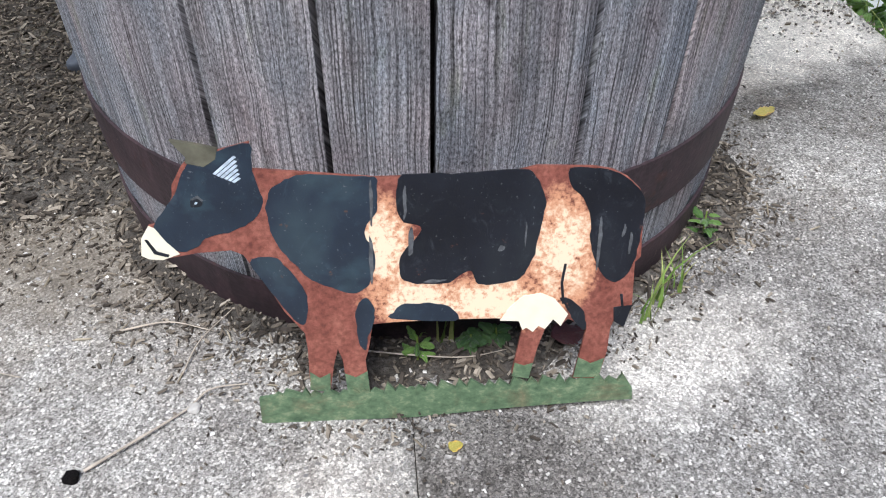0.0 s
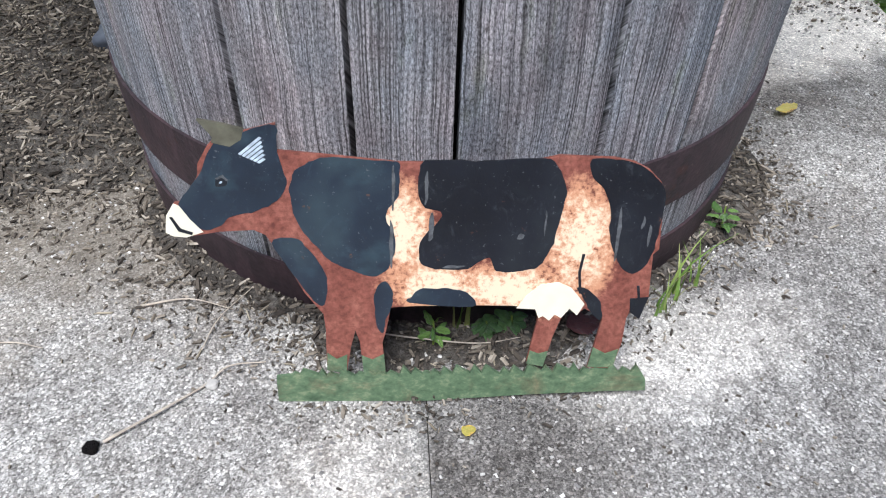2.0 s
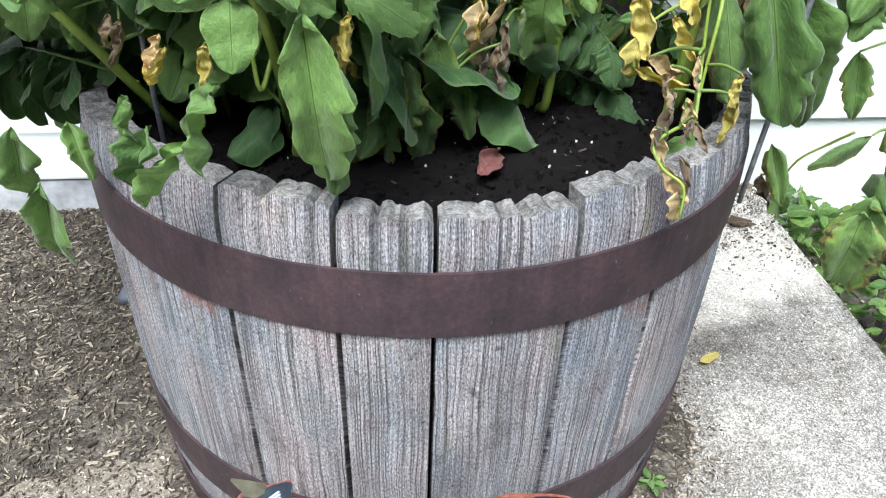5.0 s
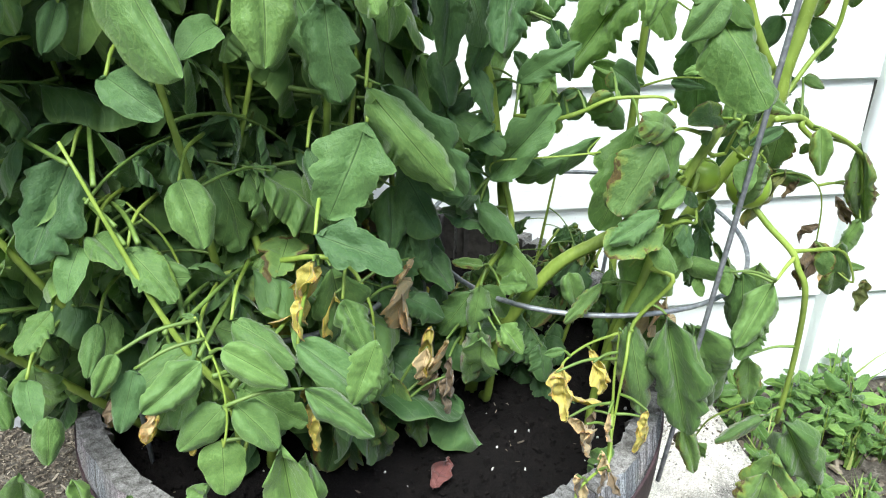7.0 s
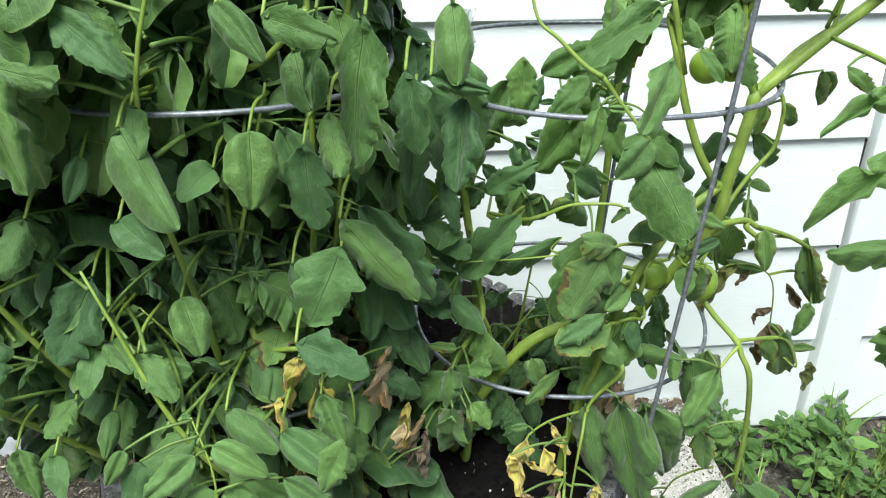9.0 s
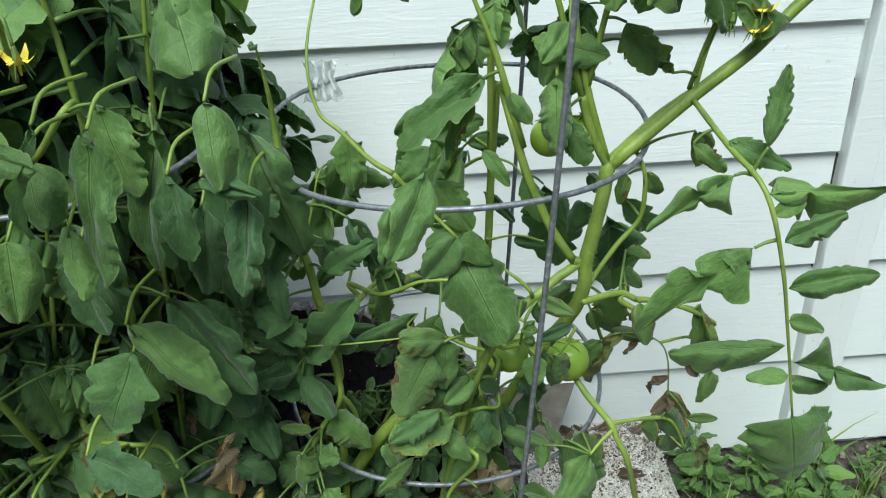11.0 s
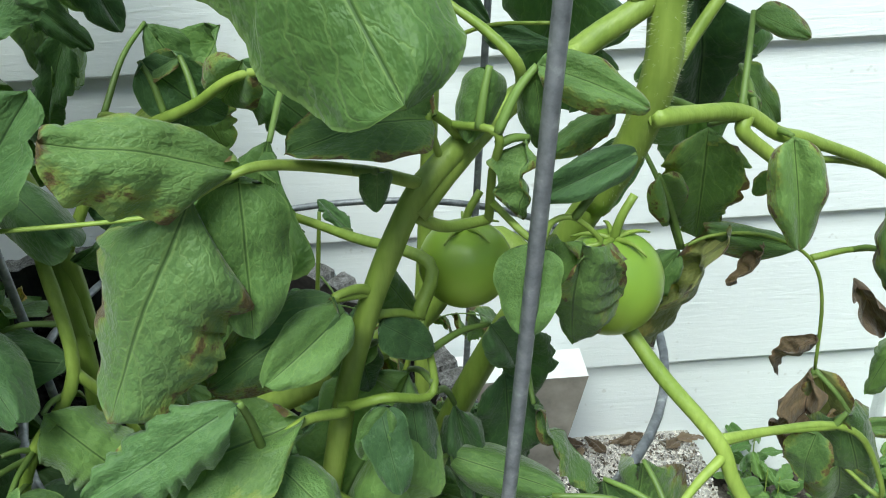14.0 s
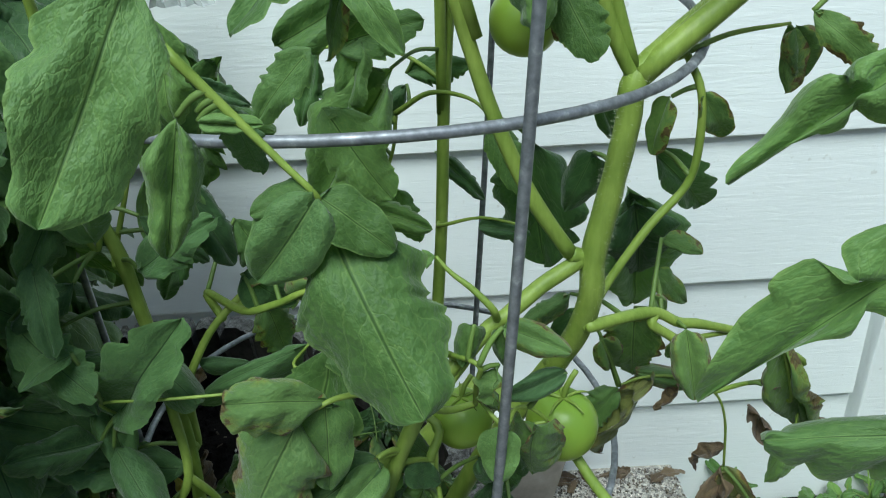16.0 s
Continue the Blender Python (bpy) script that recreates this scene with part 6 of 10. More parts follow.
leaf(middle_plant, (0.276, 0.880, 0.728), (0.289, 0.880, 0.677), 0.60, (0.137, -0.654, 0.744), M_LEAF_WORN, "toothed")
leaf(middle_plant, (0.244, 0.840, 0.807), (0.212, 0.840, 0.755), 0.35, (0.237, -0.681, 0.693), M_LEAF_BLUE_SHADE, "toothed")
stem(middle_plant, [(0.263, 0.814, 0.763), (0.249, 0.840, 0.766), (0.280, 0.800, 0.777), (0.303, 0.790, 0.787), (0.324, 0.780, 0.801), (0.351, 0.775, 0.804), (0.374, 0.770, 0.804), (0.386, 0.770, 0.794), (0.385, 0.770, 0.801)], 0.0030, 0.0009)
leaf(middle_plant, (0.327, 0.780, 0.807), (0.310, 0.790, 0.782), 0.80, (0.186, -0.798, 0.573), M_LEAF_WORN, "ovate")
leaf(middle_plant, (0.385, 0.770, 0.801), (0.366, 0.770, 0.786), 0.40, (-0.201, -0.502, 0.819), M_LEAF_WORN, "ovate")
leaf(middle_plant, (0.337, 0.800, 0.804), (0.331, 0.800, 0.821), 0.60, (0.148, -0.834, 0.531), M_LEAF_WORN, "ovate")
leaf(middle_plant, (0.299, 0.800, 0.804), (0.278, 0.800, 0.796), 0.50, (0.250, -0.798, 0.548), M_LEAF_WORN, "ovate")
stem(middle_plant, [(0.229, 0.800, 0.718), (0.232, 0.790, 0.653), (0.229, 0.780, 0.589), (0.223, 0.780, 0.469), (0.222, 0.800, 0.450), (0.222, 0.810, 0.430)], 0.0044, 0.0048)
stem(middle_plant, [(0.202, 0.810, 0.918), (0.202, 0.810, 0.953), (0.202, 0.800, 0.994), (0.199, 0.790, 1.037)], 0.0040, 0.0009)
stem(middle_plant, [(0.208, 0.760, 0.737), (0.208, 0.745, 0.758), (0.240, 0.740, 0.762), (0.276, 0.740, 0.763), (0.306, 0.740, 0.765)], 0.0009, 0.0009)
stem(middle_plant, [(0.210, 0.820, 0.430), (0.217, 0.810, 0.489), (0.238, 0.790, 0.548), (0.288, 0.790, 0.617), (0.334, 0.785, 0.648), (0.382, 0.780, 0.681), (0.418, 0.785, 0.720), (0.443, 0.773, 0.704)], 0.0070, 0.0070)
stem(middle_plant, [(-0.011, 0.740, 1.047), (-0.011, 0.740, 0.981), (-0.017, 0.745, 0.919), (-0.019, 0.745, 0.804), (-0.018, 0.742, 0.749), (-0.002, 0.720, 0.682), (0.006, 0.710, 0.623), (-0.004, 0.710, 0.547), (-0.012, 0.720, 0.453), (-0.013, 0.740, 0.442), (-0.013, 0.750, 0.430)], 0.0009, 0.0066)
stem(middle_plant, [(-0.018, 0.742, 0.749), (-0.048, 0.720, 0.762), (-0.087, 0.730, 0.757), (-0.066, 0.720, 0.746)], 0.0028, 0.0009)
stem(middle_plant, [(-0.001, 0.720, 0.682), (0.046, 0.690, 0.702), (0.074, 0.700, 0.683), (0.089, 0.680, 0.654), (0.091, 0.670, 0.619)], 0.0030, 0.0009)
stem(middle_plant, [(-0.002, 0.720, 0.680), (-0.031, 0.690, 0.691), (-0.060, 0.700, 0.676), (-0.040, 0.709, 0.680)], 0.0026, 0.0016)
stem(middle_plant, [(-0.014, 0.740, 0.962), (-0.040, 0.720, 0.963), (-0.072, 0.680, 0.962), (-0.057, 0.680, 0.962)], 0.0032, 0.0009)
stem(middle_plant, [(-0.012, 0.740, 0.964), (0.027, 0.720, 0.977), (0.065, 0.700, 1.019), (0.068, 0.724, 1.021)], 0.0032, 0.0026)
stem(middle_plant, [(-0.098, 0.680, 0.766), (-0.068, 0.670, 0.728), (-0.050, 0.665, 0.643), (-0.035, 0.645, 0.580), (-0.029, 0.635, 0.543), (-0.020, 0.655, 0.561)], 0.0009, 0.0020)
leaf(middle_plant, (-0.043, 0.665, 0.655), (0.018, 0.635, 0.648), 0.55, (0.045, -0.615, 0.787), M_LEAF, "toothed")
leaf(middle_plant, (-0.051, 0.660, 0.626), (-0.103, 0.645, 0.623), 0.72, (0.104, -0.597, 0.795), M_LEAF, "ovate")
leaf(middle_plant, (-0.053, 0.650, 0.712), (-0.095, 0.650, 0.719), 0.60, (0.111, -0.648, 0.753), M_LEAF, "ovate")
leaf(middle_plant, (0.031, 0.665, 0.618), (0.088, 0.635, 0.595), 0.55, (-0.024, -0.590, 0.807), M_LEAF, "toothed")
leaf(middle_plant, (-0.066, 0.720, 0.746), (-0.034, 0.710, 0.694), 0.60, (0.082, -0.680, 0.729), M_LEAF, "toothed")
leaf(middle_plant, (0.056, 0.680, 0.698), (0.077, 0.670, 0.598), 0.50, (-0.031, -0.625, 0.780), M_LEAF, "lobed")
leaf(middle_plant, (0.088, 0.720, 0.800), (0.057, 0.680, 0.737), 0.62, (-0.040, -0.706, 0.707), M_LEAF, "toothed")
leaf(middle_plant, (0.061, 0.720, 0.783), (0.042, 0.700, 0.745), 0.70, (-0.018, -0.707, 0.707), M_LEAF, "ovate")
leaf(middle_plant, (0.104, 0.720, 0.841), (0.171, 0.680, 0.756), 0.42, (-0.109, -0.719, 0.686), M_LEAF_BLUE_SHADE, "lobed")
leaf(middle_plant, (0.186, 0.740, 0.989), (0.223, 0.720, 0.854), 0.38, (-0.189, -0.791, 0.582), M_LEAF_BLUE_SHADE, "lobed")
leaf(middle_plant, (0.123, 0.720, 0.995), (0.099, 0.670, 0.897), 0.40, (-0.093, -0.812, 0.576), M_LEAF, "lobed")
leaf(middle_plant, (0.159, 0.720, 0.959), (0.195, 0.700, 0.875), 0.50, (-0.163, -0.789, 0.593), M_LEAF_BLUE_SHADE, "lobed")
leaf(middle_plant, (0.014, 0.720, 0.906), (0.018, 0.720, 0.845), 0.75, (0.020, -0.778, 0.628), M_LEAF_BLUE_SHADE, "ovate")
leaf(middle_plant, (-0.014, 0.720, 0.927), (-0.023, 0.720, 0.885), 0.40, (0.059, -0.796, 0.602), M_LEAF, "ovate")
leaf(middle_plant, (0.039, 0.720, 0.921), (0.075, 0.680, 0.839), 0.50, (-0.026, -0.776, 0.630), M_LEAF_BLUE_SHADE, "lobed")
leaf(middle_plant, (0.093, 0.700, 1.027), (0.108, 0.670, 0.961), 0.50, (-0.084, -0.842, 0.533), M_LEAF, "toothed")
leaf(middle_plant, (0.065, 0.720, 0.981), (0.078, 0.700, 0.952), 0.70, (-0.045, -0.831, 0.554), M_LEAF, "ovate")
leaf(middle_plant, (-0.057, 0.680, 0.962), (-0.060, 0.700, 0.908), 0.50, (0.110, -0.802, 0.586), M_LEAF, "toothed")
leaf(middle_plant, (-0.078, 0.680, 0.914), (-0.045, 0.690, 0.828), 0.55, (0.109, -0.760, 0.640), M_LEAF_BLUE_SHADE, "lobed")
leaf(middle_plant, (-0.109, 0.665, 1.044), (-0.056, 0.625, 1.007), 0.50, (0.157, -0.846, 0.510), M_LEAF, "toothed")
leaf(middle_plant, (-0.168, 0.650, 0.999), (-0.134, 0.625, 0.910), 0.42, (0.234, -0.782, 0.578), M_LEAF, "lobed")
leaf(middle_plant, (-0.170, 0.670, 0.998), (-0.124, 0.650, 0.982), 0.70, (0.228, -0.811, 0.539), M_LEAF, "ovate")
leaf(middle_plant, (-0.179, 0.670, 0.861), (-0.198, 0.665, 0.822), 0.45, (0.244, -0.712, 0.658), M_LEAF, "ovate")
leaf(middle_plant, (-0.133, 0.670, 0.732), (-0.146, 0.650, 0.691), 0.45, (0.174, -0.643, 0.746), M_LEAF, "ovate")
leaf(middle_plant, (-0.121, 0.680, 0.724), (-0.103, 0.670, 0.717), 0.60, (0.146, -0.658, 0.738), M_LEAF, "ovate")
leaf(middle_plant, (-0.236, 0.670, 0.709), (-0.249, 0.665, 0.613), 0.55, (0.255, -0.601, 0.757), M_LEAF, "lobed")
leaf(middle_plant, (-0.184, 0.650, 0.641), (-0.192, 0.655, 0.565), 0.55, (0.200, -0.573, 0.795), M_LEAF, "toothed")
leaf(middle_plant, (-0.121, 0.670, 0.673), (-0.138, 0.650, 0.622), 0.40, (0.155, -0.608, 0.779), M_LEAF, "toothed")
leaf(middle_plant, (-0.148, 0.720, 0.829), (-0.152, 0.680, 0.752), 0.80, (0.189, -0.703, 0.685), M_LEAF_BLUE_SHADE, "ovate")
leaf(middle_plant, (0.203, 0.740, 0.796), (0.182, 0.720, 0.795), 0.50, (-0.160, -0.721, 0.674), M_LEAF_BLUE_SHADE, "ovate")
leaf(middle_plant, (0.307, 0.700, 0.650), (0.267, 0.680, 0.624), 0.30, (-0.227, -0.604, 0.764), M_LEAF_WORN, "toothed")
leaf(middle_plant, (0.195, 0.720, 0.644), (0.184, 0.710, 0.592), 0.50, (-0.138, -0.618, 0.774), M_LEAF, "lobed")
leaf(middle_plant, (0.214, 0.720, 0.643), (0.233, 0.700, 0.656), 0.80, (-0.172, -0.628, 0.759), M_LEAF, "lobed")
leaf(middle_plant, (0.214, 0.710, 0.605), (0.236, 0.690, 0.588), 0.70, (-0.167, -0.597, 0.785), M_LEAF, "lobed")
leaf(middle_plant, (0.192, 0.690, 0.608), (0.191, 0.700, 0.544), 0.60, (-0.136, -0.588, 0.797), M_LEAF, "lobed")
leaf(middle_plant, (0.339, 0.740, 0.790), (0.300, 0.700, 0.708), 0.55, (-0.271, -0.668, 0.693), M_LEAF, "lobed")
leaf(middle_plant, (0.382, 0.720, 0.704), (0.320, 0.690, 0.619), 0.60, (-0.282, -0.611, 0.740), M_LEAF, "lobed")
leaf(middle_plant, (0.334, 0.690, 0.611), (0.352, 0.650, 0.516), 0.42, (-0.260, -0.550, 0.794), M_LEAF_WORN, "lobed")
leaf(middle_plant, (0.366, 0.680, 0.623), (0.395, 0.650, 0.494), 0.42, (-0.288, -0.539, 0.791), M_LEAF, "lobed")
leaf(middle_plant, (0.404, 0.700, 0.596), (0.472, 0.690, 0.463), 0.42, (-0.317, -0.532, 0.785), M_LEAF, "lobed")
leaf(middle_plant, (0.395, 0.720, 0.659), (0.439, 0.700, 0.655), 0.45, (-0.330, -0.597, 0.731), M_LEAF, "ovate")
leaf(middle_plant, (0.482, 0.700, 0.637), (0.445, 0.680, 0.577), 0.50, (-0.355, -0.556, 0.752), M_LEAF, "toothed")
leaf(middle_plant, (0.475, 0.700, 0.606), (0.452, 0.680, 0.561), 0.60, (-0.348, -0.546, 0.762), M_LEAF, "toothed")
leaf(middle_plant, (0.343, 0.780, 0.909), (0.372, 0.760, 0.862), 0.60, (-0.320, -0.744, 0.586), M_LEAF, "toothed")
leaf(middle_plant, (0.267, 0.780, 0.961), (0.265, 0.770, 0.903), 0.50, (-0.243, -0.794, 0.558), M_LEAF, "toothed")
leaf(middle_plant, (0.373, 0.740, 1.007), (0.340, 0.740, 0.945), 0.30, (-0.347, -0.779, 0.522), M_LEAF_WORN, "toothed")
leaf(middle_plant, (0.320, 0.800, 0.801), (0.358, 0.800, 0.758), 0.60, (-0.276, -0.708, 0.650), M_LEAF_BLUE_SHADE, "toothed")
leaf(middle_plant, (0.283, 0.800, 0.803), (0.311, 0.800, 0.774), 0.70, (-0.242, -0.721, 0.649), M_LEAF_BLUE_SHADE, "ovate")
leaf(middle_plant, (0.337, 0.820, 0.819), (0.379, 0.820, 0.797), 0.70, (-0.292, -0.723, 0.627), M_LEAF_BLUE_SHADE, "ovate")
leaf(middle_plant, (0.319, 0.780, 0.764), (0.237, 0.770, 0.739), 0.25, (-0.224, -0.698, 0.680), M_LEAF_BLUE_SHADE, "lobed")
stem(middle_plant, [(0.349, 0.700, 0.664), (0.367, 0.680, 0.660), (0.340, 0.690, 0.610), (0.328, 0.670, 0.581), (0.321, 0.660, 0.535), (0.316, 0.650, 0.495)], 0.0028, 0.0009)
stem(middle_plant, [(0.337, 0.685, 0.603), (0.335, 0.690, 0.601), (0.302, 0.700, 0.582), (0.279, 0.700, 0.564), (0.274, 0.700, 0.548), (0.277, 0.698, 0.562)], 0.0016, 0.0009)
leaf(middle_plant, (0.277, 0.700, 0.576), (0.258, 0.700, 0.574), 0.50, (-0.199, -0.581, 0.789), M_LEAF, "ovate")
leaf(middle_plant, (0.277, 0.698, 0.562), (0.272, 0.695, 0.519), 0.47, (-0.371, -0.450, 0.783), M_LEAF_YELLOW, "curled")
leaf(middle_plant, (0.274, 0.695, 0.532), (0.313, 0.670, 0.522), 0.26, (-0.446, -0.778, 0.441), M_LEAF_YELLOW, "curled")
leaf(middle_plant, (0.303, 0.700, 0.575), (0.324, 0.690, 0.540), 0.37, (-0.418, -0.595, 0.660), M_LEAF_YELLOW, "curled")
leaf(middle_plant, (0.303, 0.670, 0.523), (0.299, 0.660, 0.478), 0.30, (-0.410, -0.416, 0.787), M_LEAF_DRY, "curled")
leaf(middle_plant, (0.348, 0.650, 0.525), (0.344, 0.650, 0.483), 0.42, (-0.393, -0.393, 0.798), M_LEAF_YELLOW, "curled")
leaf(middle_plant, (0.046, 0.680, 0.699), (0.021, 0.690, 0.623), 0.37, (-0.148, -0.538, 0.795), M_LEAF_YELLOW, "curled")
leaf(middle_plant, (0.059, 0.680, 0.671), (0.061, 0.700, 0.611), 0.42, (-0.092, -0.617, 0.759), M_LEAF_YELLOW, "curled")
leaf(middle_plant, (0.030, 0.690, 0.569), (0.034, 0.680, 0.530), 0.53, (-0.149, -0.583, 0.788), M_LEAF_YELLOW, "curled")
leaf(middle_plant, (0.148, 0.720, 0.603), (0.145, 0.710, 0.548), 0.37, (-0.240, -0.560, 0.782), M_LEAF_YELLOW, "curled")
leaf(middle_plant, (-0.102, 0.670, 0.563), (-0.114, 0.670, 0.533), 0.53, (0.016, -0.515, 0.842), M_LEAF_YELLOW, "curled")
leaf(middle_plant, (-0.136, 0.690, 0.578), (-0.147, 0.690, 0.541), 0.40, (0.037, -0.550, 0.819), M_LEAF_DRY, "curled")
leaf(middle_plant, (0.164, 0.720, 0.586), (0.158, 0.730, 0.520), 0.20, (-0.315, -0.435, 0.734), M_LEAF_TAN, "curled")
leaf(middle_plant, (0.374, 0.720, 0.630), (0.377, 0.730, 0.541), 0.20, (-0.481, -0.389, 0.676), M_LEAF_TAN, "curled")
leaf(middle_plant, (0.383, 0.720, 0.614), (0.399, 0.730, 0.556), 0.20, (-0.459, -0.470, 0.619), M_LEAF_TAN, "curled")
leaf(middle_plant, (0.128, 0.720, 0.678), (0.118, 0.730, 0.597), 0.20, (-0.327, -0.478, 0.714), M_LEAF_TAN, "curled")
leaf(middle_plant, (0.117, 0.720, 0.650), (0.131, 0.730, 0.596), 0.20, (-0.293, -0.608, 0.610), M_LEAF_TAN, "curled")
stem(middle_plant, [(0.297, 0.615, 0.565), (0.289, 0.590, 0.533), (0.270, 0.575, 0.534), (0.250, 0.560, 0.529), (0.256, 0.550, 0.515), (0.269, 0.540, 0.506), (0.269, 0.535, 0.483)], 0.0016, 0.0009)
stem(middle_plant, [(0.295, 0.620, 0.652), (0.296, 0.620, 0.606), (0.297, 0.615, 0.565), (0.295, 0.605, 0.524), (0.290, 0.592, 0.536)], 0.0009, 0.0020)
leaf(middle_plant, (0.279, 0.570, 0.546), (0.268, 0.555, 0.532), 0.30, (-0.654, -0.310, 0.688), M_LEAF_DRY, "curled")
leaf(middle_plant, (0.259, 0.570, 0.538), (0.251, 0.555, 0.528), 0.30, (-0.653, -0.360, 0.658), M_LEAF_DRY, "curled")
leaf(middle_plant, (0.283, 0.570, 0.541), (0.287, 0.555, 0.525), 0.30, (-0.709, -0.513, 0.479), M_LEAF_DRY, "curled")
leaf(middle_plant, (0.283, 0.570, 0.483), (0.277, 0.555, 0.516), 0.30, (-0.131, -0.598, 0.643), M_LEAF_DRY, "curled")
stem(middle_plant, [(-0.039, 0.560, 0.733), (-0.025, 0.540, 0.699), (-0.022, 0.530, 0.671), (-0.026, 0.525, 0.648), (-0.029, 0.540, 0.641)], 0.0009, 0.0009)
leaf(middle_plant, (-0.035, 0.540, 0.710), (-0.075, 0.520, 0.685), 0.60, (0.174, -0.783, 0.597), M_LEAF, "toothed")
leaf(middle_plant, (-0.021, 0.540, 0.719), (0.020, 0.520, 0.702), 0.50, (0.085, -0.807, 0.585), M_LEAF, "ovate")
leaf(middle_plant, (-0.025, 0.540, 0.671), (-0.056, 0.520, 0.648), 0.60, (0.144, -0.753, 0.642), M_LEAF, "ovate")
leaf(middle_plant, (-0.017, 0.540, 0.671), (0.013, 0.520, 0.649), 0.65, (0.083, -0.760, 0.645), M_LEAF, "ovate")
leaf(middle_plant, (-0.029, 0.540, 0.641), (-0.030, 0.520, 0.603), 0.75, (0.121, -0.722, 0.681), M_LEAF, "ovate")
leaf(middle_plant, (0.011, 0.540, 0.635), (0.021, 0.520, 0.514), 0.36, (0.049, -0.685, 0.727), M_LEAF, "lobed")
leaf(middle_plant, (0.031, 0.540, 0.680), (0.079, 0.520, 0.648), 0.42, (-0.010, -0.767, 0.641), M_LEAF, "toothed")
leaf(middle_plant, (-0.089, 0.540, 0.721), (-0.101, 0.520, 0.702), 0.50, (0.241, -0.782, 0.575), M_LEAF, "ovate")
leaf(middle_plant, (-0.140, 0.540, 0.675), (-0.139, 0.520, 0.648), 0.60, (0.292, -0.722, 0.627), M_LEAF, "ovate")
leaf(middle_plant, (0.083, 0.540, 0.717), (0.064, 0.520, 0.673), 0.50, (-0.042, -0.795, 0.605), M_LEAF, "toothed")
leaf(middle_plant, (-0.079, 0.540, 0.708), (-0.092, 0.520, 0.668), 0.45, (0.221, -0.765, 0.605), M_LEAF_BLUE_SHADE, "ovate")
leaf(middle_plant, (0.029, 0.600, 0.717), (0.026, 0.580, 0.694), 0.37, (-0.164, -0.800, 0.577), M_LEAF_YELLOW, "curled")
leaf(middle_plant, (0.038, 0.600, 0.612), (0.037, 0.580, 0.585), 0.42, (-0.181, -0.717, 0.672), M_LEAF_YELLOW, "curled")
stem(right_plant, [(0.495, 0.757, 0.924), (0.568, 0.775, 0.976), (0.621, 0.790, 1.009), (0.667, 0.800, 1.050), (0.730, 0.810, 1.097), (0.703, 0.815, 1.123)], 0.0062, 0.0052)
stem(right_plant, [(0.418, 0.757, 0.946), (0.396, 0.760, 1.026), (0.379, 0.765, 1.071), (0.359, 0.770, 1.126)], 0.0036, 0.0009)
stem(right_plant, [(0.408, 0.920, 0.849), (0.410, 0.925, 0.973), (0.409, 0.930, 1.040), (0.406, 0.930, 1.117), (0.400, 0.935, 1.116)], 0.0040, 0.0034)
stem(right_plant, [(0.492, 0.757, 0.928), (0.475, 0.760, 0.983), (0.462, 0.765, 1.039), (0.455, 0.770, 1.100), (0.441, 0.776, 1.096)], 0.0034, 0.0028)
stem(right_plant, [(0.568, 0.775, 0.976), (0.577, 0.780, 1.014), (0.589, 0.785, 1.046), (0.595, 0.790, 1.081)], 0.0022, 0.0009)
leaf(right_plant, (0.442, 0.725, 0.981), (0.467, 0.720, 0.947), 0.50, (-0.166, -0.835, 0.524), M_LEAF_WORN, "toothed")
leaf(right_plant, (0.421, 0.730, 0.978), (0.407, 0.720, 1.002), 0.50, (-0.069, -0.879, 0.472), M_LEAF, "ovate")
leaf(right_plant, (0.501, 0.760, 1.048), (0.526, 0.750, 1.003), 0.60, (-0.463, -0.773, 0.414), M_LEAF_WORN, "toothed")
leaf(right_plant, (0.489, 0.760, 1.021), (0.431, 0.750, 1.045), 0.50, (-0.179, -0.810, 0.558), M_LEAF, "toothed")
leaf(right_plant, (0.386, 0.750, 1.011), (0.310, 0.720, 0.979), 0.45, (-0.039, -0.796, 0.605), M_LEAF, "lobed")
leaf(right_plant, (0.546, 0.770, 1.000), (0.502, 0.760, 1.039), 0.30, (-0.065, -0.626, 0.730), M_LEAF_WORN, "curled")
leaf(right_plant, (0.363, 0.800, 1.040), (0.385, 0.790, 0.992), 0.50, (-0.068, -0.821, 0.566), M_LEAF, "toothed")
leaf(right_plant, (0.339, 0.800, 0.933), (0.301, 0.790, 0.900), 0.50, (-0.004, -0.762, 0.648), M_LEAF, "toothed")
leaf(right_plant, (0.518, 0.780, 1.022), (0.551, 0.770, 1.004), 0.40, (-0.255, -0.785, 0.565), M_LEAF_BLUE_SHADE, "toothed")
leaf(right_plant, (0.274, 0.880, 0.908), (0.218, 0.870, 0.807), 0.42, (-0.073, -0.681, 0.721), M_LEAF, "lobed")
leaf(right_plant, (0.238, 0.880, 0.886), (0.299, 0.870, 0.861), 0.40, (-0.028, -0.864, 0.502), M_LEAF, "toothed")
leaf(right_plant, (0.308, 0.880, 0.912), (0.371, 0.870, 0.948), 0.50, (0.037, -0.881, 0.465), M_LEAF, "toothed")
leaf(right_plant, (0.226, 0.880, 0.880), (0.232, 0.870, 0.771), 0.30, (-0.075, -0.738, 0.660), M_LEAF, "curled")
leaf(right_plant, (0.342, 0.880, 0.910), (0.393, 0.870, 0.929), 0.60, (-0.019, -0.884, 0.463), M_LEAF, "toothed")
leaf(right_plant, (0.360, 0.880, 0.915), (0.340, 0.870, 0.858), 0.50, (-0.194, -0.702, 0.679), M_LEAF, "lobed")
leaf(right_plant, (0.376, 0.880, 0.895), (0.301, 0.870, 0.801), 0.50, (-0.147, -0.644, 0.746), M_LEAF, "lobed")
